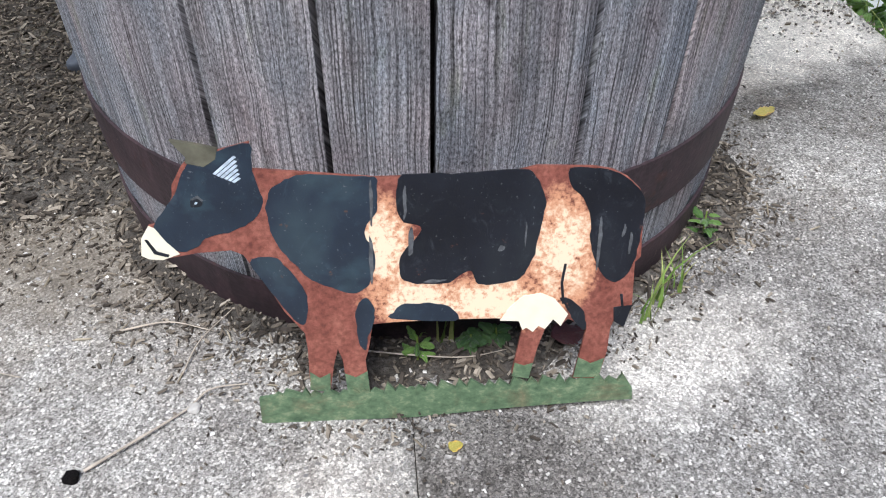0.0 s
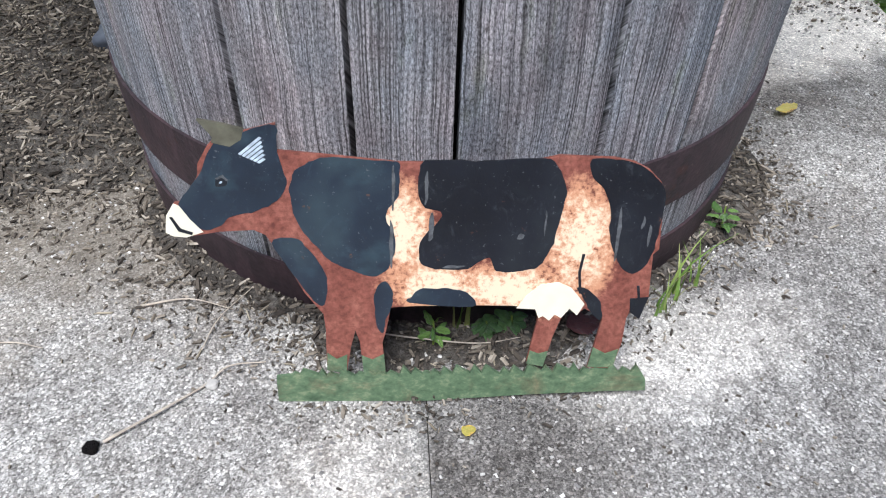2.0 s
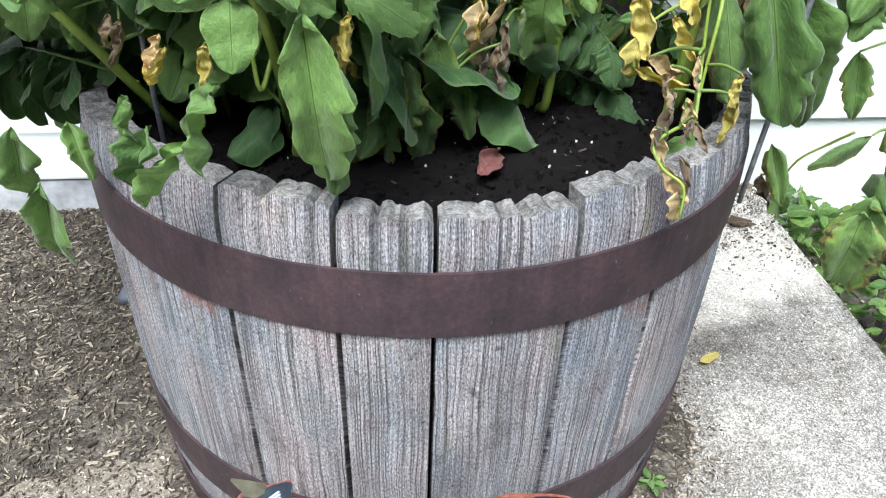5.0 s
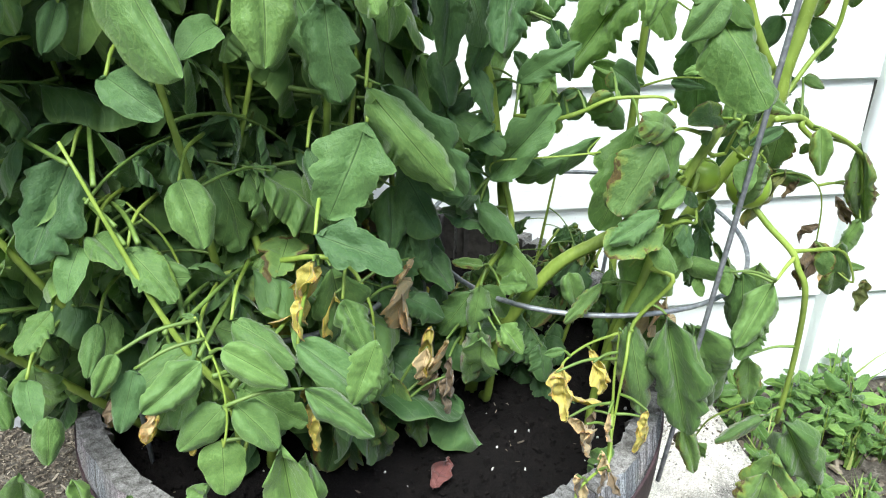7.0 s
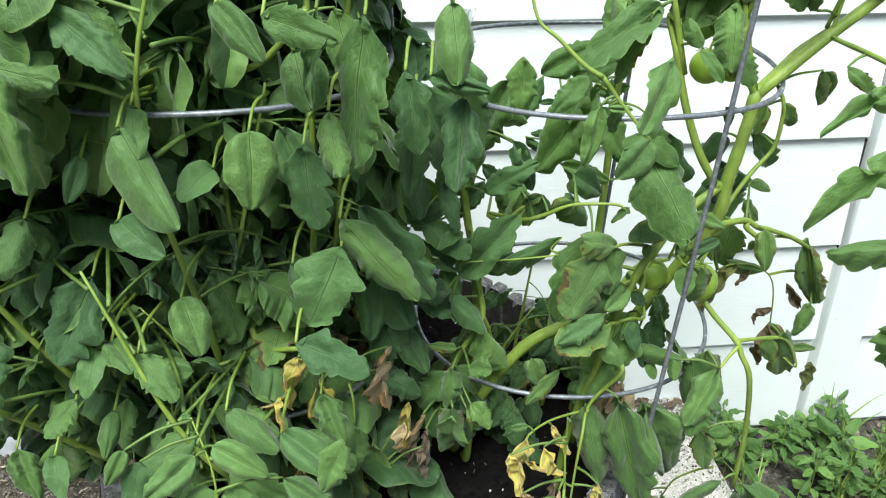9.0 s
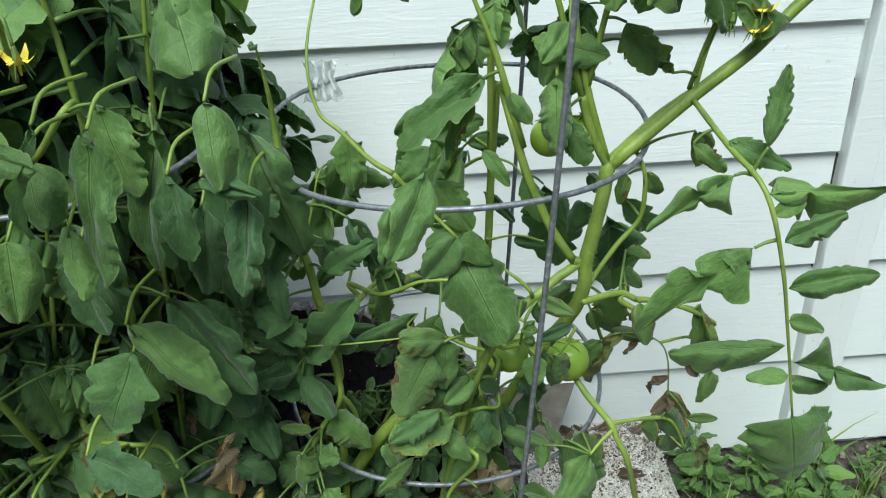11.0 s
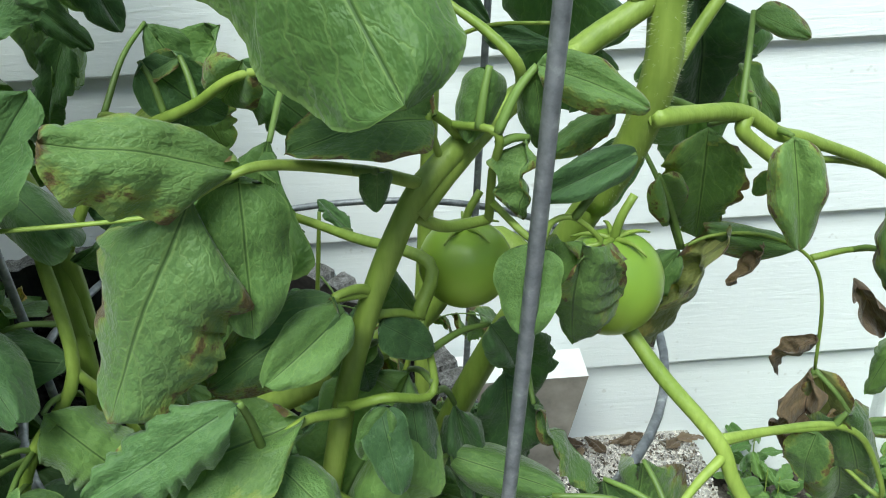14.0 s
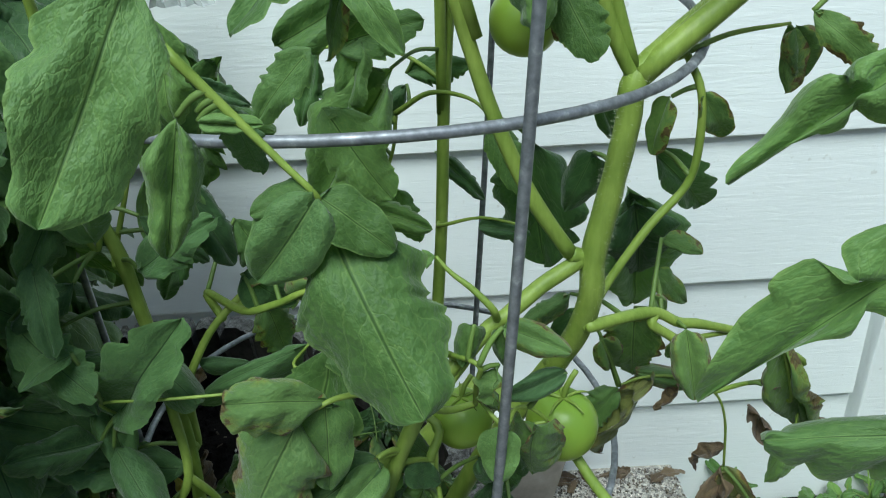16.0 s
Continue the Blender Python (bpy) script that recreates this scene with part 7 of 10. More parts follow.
leaf(right_plant, (0.301, 0.880, 0.795), (0.261, 0.870, 0.747), 0.60, (-0.095, -0.603, 0.787), M_LEAF, "lobed")
leaf(right_plant, (0.338, 0.880, 0.806), (0.397, 0.870, 0.787), 0.40, (-0.112, -0.828, 0.549), M_LEAF, "toothed")
leaf(right_plant, (0.265, 0.880, 0.798), (0.297, 0.870, 0.744), 0.50, (-0.108, -0.765, 0.628), M_LEAF, "toothed")
stem(middle_plant, [(0.230, 0.800, 0.729), (0.227, 0.790, 0.728), (0.235, 0.770, 0.676), (0.212, 0.760, 0.641), (0.196, 0.760, 0.602), (0.182, 0.760, 0.536), (0.175, 0.780, 0.483), (0.173, 0.790, 0.430)], 0.0032, 0.0026)
stem(middle_plant, [(0.235, 0.770, 0.676), (0.245, 0.780, 0.646), (0.252, 0.790, 0.604), (0.269, 0.790, 0.591)], 0.0026, 0.0020)
stem(middle_plant, [(0.203, 0.810, 0.870), (0.196, 0.800, 0.870), (0.204, 0.800, 0.823), (0.211, 0.805, 0.850), (0.219, 0.810, 0.877), (0.202, 0.810, 0.876)], 0.0020, 0.0016)
leaf(middle_plant, (0.233, 0.800, 0.844), (0.266, 0.800, 0.808), 0.34, (-0.013, -0.855, 0.504), M_LEAF_BLUE_SHADE, "toothed")
leaf(middle_plant, (0.269, 0.780, 0.869), (0.274, 0.780, 0.825), 0.45, (0.128, -0.732, 0.669), M_LEAF, "ovate")
leaf(middle_plant, (0.285, 0.840, 0.793), (0.302, 0.840, 0.742), 0.55, (0.081, -0.700, 0.709), M_LEAF_WORN, "toothed")
leaf(middle_plant, (0.227, 0.750, 0.670), (0.268, 0.740, 0.623), 0.60, (0.133, -0.552, 0.823), M_LEAF, "toothed")
leaf(middle_plant, (0.203, 0.750, 0.624), (0.234, 0.740, 0.595), 0.50, (0.159, -0.525, 0.836), M_LEAF, "ovate")
leaf(middle_plant, (0.203, 0.750, 0.648), (0.177, 0.745, 0.661), 0.40, (0.200, -0.551, 0.810), M_LEAF_WORN, "ovate")
leaf(middle_plant, (0.194, 0.750, 0.619), (0.158, 0.740, 0.576), 0.60, (0.202, -0.511, 0.835), M_LEAF, "toothed")
leaf(middle_plant, (0.153, 0.720, 0.790), (0.181, 0.720, 0.779), 0.50, (0.197, -0.823, 0.532), M_LEAF_WORN, "curled")
leaf(middle_plant, (0.166, 0.760, 0.805), (0.210, 0.720, 0.786), 0.50, (0.142, -0.728, 0.669), M_LEAF_BLUE_SHADE, "toothed")
leaf(middle_plant, (0.208, 0.760, 0.737), (0.247, 0.720, 0.806), 0.50, (0.205, -0.660, 0.709), M_LEAF_BLUE_SHADE, "lobed")
leaf(middle_plant, (0.193, 0.760, 0.717), (0.162, 0.720, 0.743), 0.45, (0.192, -0.511, 0.832), M_LEAF_BLUE_SHADE, "toothed")
leaf(middle_plant, (0.157, 0.760, 0.855), (0.166, 0.720, 0.831), 0.60, (0.153, -0.710, 0.686), M_LEAF_BLUE_SHADE, "ovate")
leaf(middle_plant, (0.188, 0.760, 0.842), (0.201, 0.720, 0.813), 0.40, (0.102, -0.716, 0.690), M_LEAF_BLUE_SHADE, "toothed")
leaf(middle_plant, (0.195, 0.760, 0.892), (0.173, 0.720, 0.897), 0.50, (0.206, -0.669, 0.709), M_LEAF_BLUE_SHADE, "ovate")
leaf(middle_plant, (0.164, 0.760, 0.934), (0.203, 0.720, 0.923), 0.50, (0.203, -0.815, 0.535), M_LEAF_BLUE_SHADE, "toothed")
leaf(middle_plant, (0.129, 0.760, 0.742), (0.157, 0.720, 0.703), 0.70, (0.144, -0.652, 0.745), M_LEAF_BLUE_SHADE, "ovate")
leaf(middle_plant, (0.116, 0.760, 0.733), (0.112, 0.720, 0.686), 0.60, (0.161, -0.586, 0.793), M_LEAF_BLUE_SHADE, "toothed")
leaf(middle_plant, (0.143, 0.760, 0.667), (0.170, 0.720, 0.653), 0.60, (0.120, -0.610, 0.781), M_LEAF_BLUE_SHADE, "ovate")
leaf(middle_plant, (0.200, 0.760, 0.712), (0.228, 0.720, 0.703), 0.50, (0.075, -0.653, 0.751), M_LEAF_BLUE_SHADE, "ovate")
leaf(middle_plant, (0.117, 0.760, 0.807), (0.155, 0.720, 0.798), 0.60, (0.216, -0.708, 0.668), M_LEAF_BLUE_SHADE, "toothed")
leaf(middle_plant, (0.134, 0.760, 0.700), (0.119, 0.720, 0.652), 0.60, (0.140, -0.543, 0.827), M_LEAF_BLUE_SHADE, "toothed")
leaf(middle_plant, (0.223, 0.780, 0.767), (0.258, 0.750, 0.751), 0.50, (0.169, -0.673, 0.720), M_LEAF_BLUE_SHADE, "ovate")
leaf(middle_plant, (0.147, 0.780, 0.773), (0.201, 0.750, 0.748), 0.40, (0.273, -0.660, 0.699), M_LEAF_BLUE_SHADE, "toothed")
leaf(middle_plant, (0.140, 0.780, 0.740), (0.219, 0.750, 0.782), 0.35, (0.324, -0.638, 0.694), M_LEAF_BLUE_SHADE, "lobed")
leaf(middle_plant, (0.199, 0.780, 0.690), (0.155, 0.750, 0.752), 0.50, (0.321, -0.494, 0.806), M_LEAF_BLUE_SHADE, "toothed")
leaf(middle_plant, (0.122, 0.780, 0.701), (0.170, 0.750, 0.675), 0.50, (0.271, -0.598, 0.754), M_LEAF_BLUE_SHADE, "toothed")
leaf(middle_plant, (0.231, 0.780, 0.672), (0.175, 0.750, 0.720), 0.45, (0.267, -0.476, 0.836), M_LEAF_BLUE_SHADE, "toothed")
leaf(middle_plant, (0.196, 0.780, 0.815), (0.174, 0.750, 0.815), 0.60, (0.282, -0.598, 0.749), M_LEAF_BLUE_SHADE, "toothed")
leaf(middle_plant, (0.210, 0.780, 0.883), (0.185, 0.750, 0.835), 0.50, (0.254, -0.684, 0.683), M_LEAF_BLUE_SHADE, "toothed")
leaf(middle_plant, (0.175, 0.780, 0.783), (0.161, 0.750, 0.830), 0.50, (0.372, -0.577, 0.722), M_LEAF_BLUE_SHADE, "toothed")
leaf(middle_plant, (0.234, 0.780, 0.820), (0.273, 0.750, 0.862), 0.40, (0.256, -0.718, 0.642), M_LEAF_BLUE_SHADE, "toothed")
leaf(middle_plant, (0.192, 0.780, 0.736), (0.210, 0.750, 0.704), 0.50, (0.188, -0.613, 0.767), M_LEAF_BLUE_SHADE, "ovate")
leaf(middle_plant, (0.137, 0.780, 0.681), (0.144, 0.750, 0.765), 0.50, (0.379, -0.520, 0.760), M_LEAF_BLUE_SHADE, "lobed")
stem(middle_plant, [(0.129, 0.710, 0.515), (0.133, 0.700, 0.509), (0.114, 0.710, 0.539), (0.085, 0.730, 0.547), (0.079, 0.710, 0.540)], 0.0009, 0.0009)
leaf(middle_plant, (0.079, 0.710, 0.535), (0.050, 0.700, 0.435), 0.42, (-0.017, -0.701, 0.713), M_LEAF_WORN, "lobed")
leaf(middle_plant, (0.094, 0.710, 0.506), (0.103, 0.700, 0.425), 0.42, (-0.053, -0.687, 0.724), M_LEAF_WORN, "lobed")
leaf(middle_plant, (0.129, 0.710, 0.515), (0.139, 0.700, 0.461), 0.50, (-0.093, -0.699, 0.709), M_LEAF_WORN, "lobed")
leaf(middle_plant, (0.195, 0.710, 0.600), (0.178, 0.700, 0.536), 0.50, (-0.159, -0.743, 0.650), M_LEAF_WORN, "lobed")
leaf(middle_plant, (0.079, 0.710, 0.540), (0.077, 0.700, 0.465), 0.60, (-0.032, -0.712, 0.701), M_LEAF_WORN, "lobed")
leaf(middle_plant, (0.210, 0.710, 0.599), (0.229, 0.700, 0.577), 0.60, (-0.199, -0.750, 0.631), M_LEAF_WORN, "lobed")
leaf(middle_plant, (0.109, 0.710, 0.561), (0.113, 0.700, 0.487), 0.50, (-0.070, -0.724, 0.686), M_LEAF_WORN, "lobed")
leaf(middle_plant, (0.378, 0.720, 0.605), (0.372, 0.710, 0.510), 0.50, (-0.347, -0.692, 0.633), M_LEAF, "lobed")
leaf(middle_plant, (0.409, 0.720, 0.583), (0.453, 0.710, 0.450), 0.42, (-0.383, -0.653, 0.653), M_LEAF, "lobed")
leaf(middle_plant, (0.476, 0.720, 0.648), (0.464, 0.710, 0.558), 0.42, (-0.440, -0.681, 0.585), M_LEAF_WORN, "lobed")
leaf(middle_plant, (0.487, 0.720, 0.535), (0.501, 0.710, 0.466), 0.40, (-0.427, -0.626, 0.653), M_LEAF_WORN, "toothed")
leaf(middle_plant, (0.546, 0.720, 0.368), (0.536, 0.710, 0.268), 0.60, (-0.404, -0.536, 0.742), M_LEAF_WORN, "lobed")
leaf(middle_plant, (0.527, 0.720, 0.452), (0.468, 0.710, 0.435), 0.30, (-0.412, -0.599, 0.686), M_LEAF_WORN, "toothed")
leaf(middle_plant, (0.429, 0.720, 0.445), (0.451, 0.710, 0.382), 0.40, (-0.361, -0.601, 0.713), M_LEAF_WORN, "toothed")
leaf(middle_plant, (0.280, 0.720, 0.653), (0.292, 0.710, 0.612), 0.50, (-0.277, -0.762, 0.585), M_LEAF, "ovate")
leaf(middle_plant, (0.239, 0.610, 0.621), (0.250, 0.600, 0.577), 0.53, (-0.473, -0.644, 0.579), M_LEAF_YELLOW, "curled")
leaf(middle_plant, (0.249, 0.600, 0.578), (0.274, 0.590, 0.571), 0.50, (-0.377, -0.802, 0.459), M_LEAF_TAN, "curled")
leaf(middle_plant, (0.271, 0.610, 0.628), (0.282, 0.600, 0.598), 0.47, (-0.518, -0.651, 0.537), M_LEAF_YELLOW, "curled")
leaf(middle_plant, (0.266, 0.595, 0.574), (0.261, 0.585, 0.545), 0.40, (-0.499, -0.523, 0.680), M_LEAF_TAN, "curled")
leaf(middle_plant, (0.338, 0.630, 0.552), (0.332, 0.620, 0.528), 0.53, (-0.556, -0.486, 0.667), M_LEAF_YELLOW, "curled")
leaf(middle_plant, (0.276, 0.580, 0.555), (0.284, 0.575, 0.531), 0.50, (-0.483, -0.596, 0.613), M_LEAF_TAN, "curled")
leaf(middle_plant, (0.255, 0.575, 0.536), (0.264, 0.570, 0.504), 0.50, (-0.447, -0.580, 0.651), M_LEAF_TAN, "curled")
leaf(middle_plant, (0.263, 0.570, 0.507), (0.285, 0.565, 0.480), 0.40, (-0.417, -0.649, 0.605), M_LEAF_TAN, "curled")
leaf(middle_plant, (0.282, 0.565, 0.492), (0.275, 0.560, 0.461), 0.40, (-0.451, -0.427, 0.764), M_LEAF_TAN, "curled")
leaf(middle_plant, (0.042, 0.660, 0.715), (0.021, 0.640, 0.673), 0.44, (-0.236, -0.715, 0.656), M_LEAF_YELLOW, "curled")
leaf(middle_plant, (0.040, 0.660, 0.586), (0.031, 0.650, 0.548), 0.44, (-0.230, -0.652, 0.708), M_LEAF_YELLOW, "curled")
leaf(middle_plant, (-0.102, 0.660, 0.577), (-0.109, 0.650, 0.551), 0.50, (-0.077, -0.673, 0.725), M_LEAF_TAN, "curled")
leaf(middle_plant, (-0.068, 0.650, 0.573), (-0.070, 0.640, 0.541), 0.53, (-0.117, -0.696, 0.695), M_LEAF_YELLOW, "curled")
leaf(middle_plant, (-0.135, 0.660, 0.593), (-0.135, 0.655, 0.567), 0.50, (-0.026, -0.742, 0.651), M_LEAF_DRY, "curled")
leaf(middle_plant, (0.144, 0.710, 0.586), (0.136, 0.700, 0.550), 0.50, (-0.351, -0.632, 0.680), M_LEAF_TAN, "curled")
leaf(middle_plant, (0.162, 0.710, 0.549), (0.158, 0.700, 0.507), 0.35, (-0.363, -0.622, 0.678), M_LEAF_DRY, "curled")
leaf(middle_plant, (0.155, 0.720, 0.549), (0.148, 0.710, 0.514), 0.35, (-0.357, -0.610, 0.696), M_LEAF_DRY, "curled")
leaf(middle_plant, (0.167, 0.720, 0.565), (0.170, 0.710, 0.524), 0.30, (-0.376, -0.667, 0.626), M_LEAF_DRY, "curled")
leaf(middle_plant, (0.093, 0.720, 0.596), (0.101, 0.710, 0.557), 0.40, (-0.304, -0.742, 0.582), M_LEAF_DRY, "curled")
leaf(middle_plant, (0.287, 0.600, 0.580), (0.289, 0.590, 0.555), 0.30, (-0.534, -0.568, 0.614), M_LEAF_TAN, "curled")
leaf(middle_plant, (0.027, 0.570, 0.594), (0.022, 0.535, 0.503), 0.36, (-0.180, -0.636, 0.741), M_LEAF, "lobed")
leaf(middle_plant, (-0.224, 0.685, 0.443), (-0.243, 0.700, 0.325), 0.36, (0.143, -0.606, 0.753), M_LEAF, "lobed")
leaf(middle_plant, (-0.242, 0.700, 0.486), (-0.261, 0.710, 0.391), 0.40, (0.156, -0.634, 0.728), M_LEAF, "lobed")
leaf(middle_plant, (-0.182, 0.660, 0.509), (-0.172, 0.650, 0.457), 0.40, (0.056, -0.708, 0.692), M_LEAF, "lobed")
leaf(middle_plant, (-0.023, 0.600, 0.651), (-0.006, 0.580, 0.621), 0.75, (-0.125, -0.810, 0.572), M_LEAF, "lobed")
leaf(middle_plant, (-0.057, 0.600, 0.653), (-0.070, 0.580, 0.620), 0.70, (-0.066, -0.692, 0.717), M_LEAF, "lobed")
stem(right_plant, [(0.535, 0.760, 0.435), (0.525, 0.780, 0.412), (0.502, 0.790, 0.388), (0.494, 0.800, 0.351)], 0.0016, 0.0010)
leaf(right_plant, (0.493, 0.800, 0.355), (0.512, 0.800, 0.305), 0.50, (-0.539, -0.507, 0.594), M_LEAF_WORN, "curled")
leaf(right_plant, (0.466, 0.790, 0.372), (0.482, 0.790, 0.327), 0.40, (-0.447, -0.563, 0.677), M_LEAF_DRY, "curled")
leaf(right_plant, (0.566, 0.740, 0.373), (0.555, 0.720, 0.250), 0.55, (-0.522, -0.425, 0.729), M_LEAF_WORN, "lobed")
leaf(right_plant, (0.574, 0.750, 0.410), (0.650, 0.740, 0.270), 0.40, (-0.532, -0.515, 0.652), M_LEAF, "lobed")
leaf(right_plant, (0.460, 0.720, 0.639), (0.464, 0.700, 0.555), 0.60, (-0.502, -0.628, 0.593), M_LEAF, "lobed")
leaf(middle_plant, (-0.110, 0.570, 0.569), (-0.100, 0.555, 0.541), 0.60, (-0.151, -0.745, 0.641), M_LEAF, "curled")
leaf(middle_plant, (-0.093, 0.560, 0.551), (-0.113, 0.550, 0.508), 0.50, (-0.090, -0.526, 0.810), M_LEAF, "curled")
leaf(middle_plant, (-0.048, 0.565, 0.578), (-0.079, 0.550, 0.528), 0.50, (-0.138, -0.508, 0.825), M_LEAF, "curled")
leaf(middle_plant, (-0.067, 0.555, 0.543), (-0.106, 0.545, 0.501), 0.40, (-0.061, -0.427, 0.874), M_LEAF, "curled")
# leaf stalks
leaf(right_plant, (0.511, 0.800, 0.701), (0.483, 0.790, 0.665), 0.5, (0.1, -0.8, 0.6), M_LEAF, "toothed")
leaf(right_plant, (0.395, 0.740, 0.842), (0.376, 0.744, 0.836), 0.5, (0.1, -0.8, 0.6), M_LEAF, "toothed")
leaf(right_plant, (0.264, 0.760, 1.108), (0.269, 0.773, 1.101), 0.5, (0.1, -0.8, 0.6), M_LEAF, "toothed")
leaf(right_plant, (0.438, 0.880, 0.859), (0.454, 0.846, 0.826), 0.5, (0.1, -0.8, 0.6), M_LEAF, "toothed")
leaf(middle_plant, (0.230, 0.840, 0.889), (0.238, 0.837, 0.892), 0.5, (0.1, -0.8, 0.6), M_LEAF, "toothed")
leaf(middle_plant, (0.199, 0.790, 1.037), (0.197, 0.773, 1.041), 0.5, (0.1, -0.8, 0.6), M_LEAF, "toothed")
leaf(middle_plant, (0.306, 0.740, 0.765), (0.336, 0.730, 0.742), 0.5, (0.1, -0.8, 0.6), M_LEAF, "toothed")
leaf(middle_plant, (-0.011, 0.740, 1.047), (-0.011, 0.730, 1.052), 0.5, (0.1, -0.8, 0.6), M_LEAF, "toothed")
leaf(middle_plant, (0.091, 0.670, 0.619), (0.093, 0.652, 0.565), 0.5, (0.1, -0.8, 0.6), M_LEAF, "toothed")
leaf(middle_plant, (-0.098, 0.680, 0.766), (-0.116, 0.676, 0.764), 0.5, (0.1, -0.8, 0.6), M_LEAF, "toothed")
leaf(middle_plant, (0.316, 0.650, 0.495), (0.312, 0.633, 0.441), 0.5, (0.1, -0.8, 0.6), M_LEAF, "toothed")
leaf(middle_plant, (0.295, 0.620, 0.652), (0.294, 0.610, 0.657), 0.5, (0.1, -0.8, 0.6), M_LEAF, "toothed")
leaf(middle_plant, (-0.039, 0.560, 0.733), (-0.049, 0.564, 0.732), 0.5, (0.1, -0.8, 0.6), M_LEAF, "toothed")
leaf(right_plant, (0.359, 0.770, 1.126), (0.349, 0.763, 1.129), 0.5, (0.1, -0.8, 0.6), M_LEAF, "toothed")
leaf(right_plant, (0.595, 0.790, 1.081), (0.600, 0.784, 1.085), 0.5, (0.1, -0.8, 0.6), M_LEAF, "toothed")
petiole(right_plant, [(0.370, 0.689, 0.801), (0.373, 0.684, 0.803), (0.377, 0.680, 0.804)])
petiole(right_plant, [(0.328, 0.668, 0.804), (0.327, 0.671, 0.802), (0.325, 0.675, 0.799)])
petiole(right_plant, [(0.390, 0.700, 0.709), (0.395, 0.715, 0.697), (0.399, 0.730, 0.677)])
petiole(right_plant, [(0.335, 0.670, 0.713), (0.334, 0.665, 0.731), (0.333, 0.660, 0.743)])
petiole(right_plant, [(0.373, 0.700, 0.752), (0.374, 0.705, 0.752), (0.375, 0.710, 0.751)])
petiole(right_plant, [(0.364, 0.700, 0.727), (0.368, 0.705, 0.727), (0.371, 0.710, 0.725)])
petiole(right_plant, [(0.363, 0.700, 0.724), (0.363, 0.705, 0.725), (0.363, 0.710, 0.724)])
petiole(right_plant, [(0.359, 0.744, 0.751), (0.361, 0.747, 0.750), (0.363, 0.750, 0.748)])
petiole(right_plant, [(0.412, 0.695, 0.807), (0.418, 0.698, 0.818), (0.424, 0.700, 0.825)])
petiole(right_plant, [(0.412, 0.695, 0.807), (0.417, 0.698, 0.817), (0.423, 0.700, 0.824)])
petiole(right_plant, [(0.437, 0.700, 0.775), (0.446, 0.700, 0.788), (0.455, 0.700, 0.796)])
petiole(right_plant, [(0.412, 0.696, 0.803), (0.417, 0.698, 0.804), (0.422, 0.700, 0.803)])
petiole(right_plant, [(0.407, 0.699, 0.807), (0.409, 0.702, 0.817), (0.411, 0.705, 0.824)])
petiole(right_plant, [(0.388, 0.705, 0.722), (0.401, 0.718, 0.721), (0.413, 0.730, 0.715)])
petiole(right_plant, [(0.432, 0.783, 0.680), (0.427, 0.766, 0.681), (0.422, 0.750, 0.677)])
petiole(right_plant, [(0.440, 0.777, 0.697), (0.435, 0.768, 0.697), (0.430, 0.760, 0.693)])
petiole(right_plant, [(0.478, 0.690, 0.646), (0.456, 0.695, 0.654), (0.434, 0.700, 0.653)])
petiole(right_plant, [(0.431, 0.784, 0.678), (0.432, 0.762, 0.676), (0.433, 0.740, 0.665)])
petiole(right_plant, [(0.534, 0.774, 0.769), (0.535, 0.770, 0.770), (0.537, 0.765, 0.770)])
petiole(right_plant, [(0.530, 0.773, 0.771), (0.523, 0.787, 0.769), (0.517, 0.800, 0.762)])
petiole(right_plant, [(0.512, 0.800, 0.701), (0.504, 0.800, 0.724), (0.497, 0.800, 0.740)])
petiole(right_plant, [(0.544, 0.774, 0.755), (0.542, 0.777, 0.752), (0.540, 0.780, 0.747)])
petiole(right_plant, [(0.517, 0.770, 0.779), (0.523, 0.785, 0.799), (0.529, 0.800, 0.810)])
petiole(right_plant, [(0.519, 0.771, 0.778), (0.520, 0.775, 0.781), (0.520, 0.780, 0.783)])
petiole(right_plant, [(0.607, 0.800, 0.731), (0.610, 0.800, 0.735), (0.612, 0.800, 0.737)])
petiole(right_plant, [(0.591, 0.800, 0.622), (0.589, 0.800, 0.612), (0.587, 0.800, 0.599)])
petiole(right_plant, [(0.591, 0.800, 0.622), (0.600, 0.790, 0.613), (0.609, 0.780, 0.599)])
petiole(right_plant, [(0.602, 0.810, 0.688), (0.605, 0.805, 0.692), (0.607, 0.800, 0.694)])
petiole(right_plant, [(0.556, 0.722, 0.657), (0.558, 0.722, 0.661), (0.560, 0.722, 0.664)])
petiole(right_plant, [(0.319, 0.655, 0.962), (0.313, 0.655, 0.959), (0.307, 0.655, 0.953)])
petiole(right_plant, [(0.322, 0.655, 0.957), (0.318, 0.655, 0.955), (0.314, 0.655, 0.951)])
petiole(right_plant, [(0.321, 0.655, 0.959), (0.317, 0.655, 0.957), (0.314, 0.656, 0.954)])
petiole(right_plant, [(0.315, 0.655, 0.966), (0.314, 0.657, 0.966), (0.312, 0.660, 0.964)])
petiole(right_plant, [(0.574, 0.595, 0.936), (0.566, 0.594, 0.935), (0.558, 0.594, 0.931)])
petiole(right_plant, [(0.560, 0.621, 0.975), (0.554, 0.621, 0.977), (0.547, 0.620, 0.976)])
petiole(right_plant, [(0.560, 0.622, 0.975), (0.564, 0.621, 0.987), (0.568, 0.620, 0.996)])
petiole(right_plant, [(0.348, 0.950, 0.891), (0.348, 0.945, 0.884), (0.349, 0.940, 0.874)])
petiole(right_plant, [(0.386, 0.926, 0.854), (0.386, 0.933, 0.860), (0.385, 0.940, 0.864)])
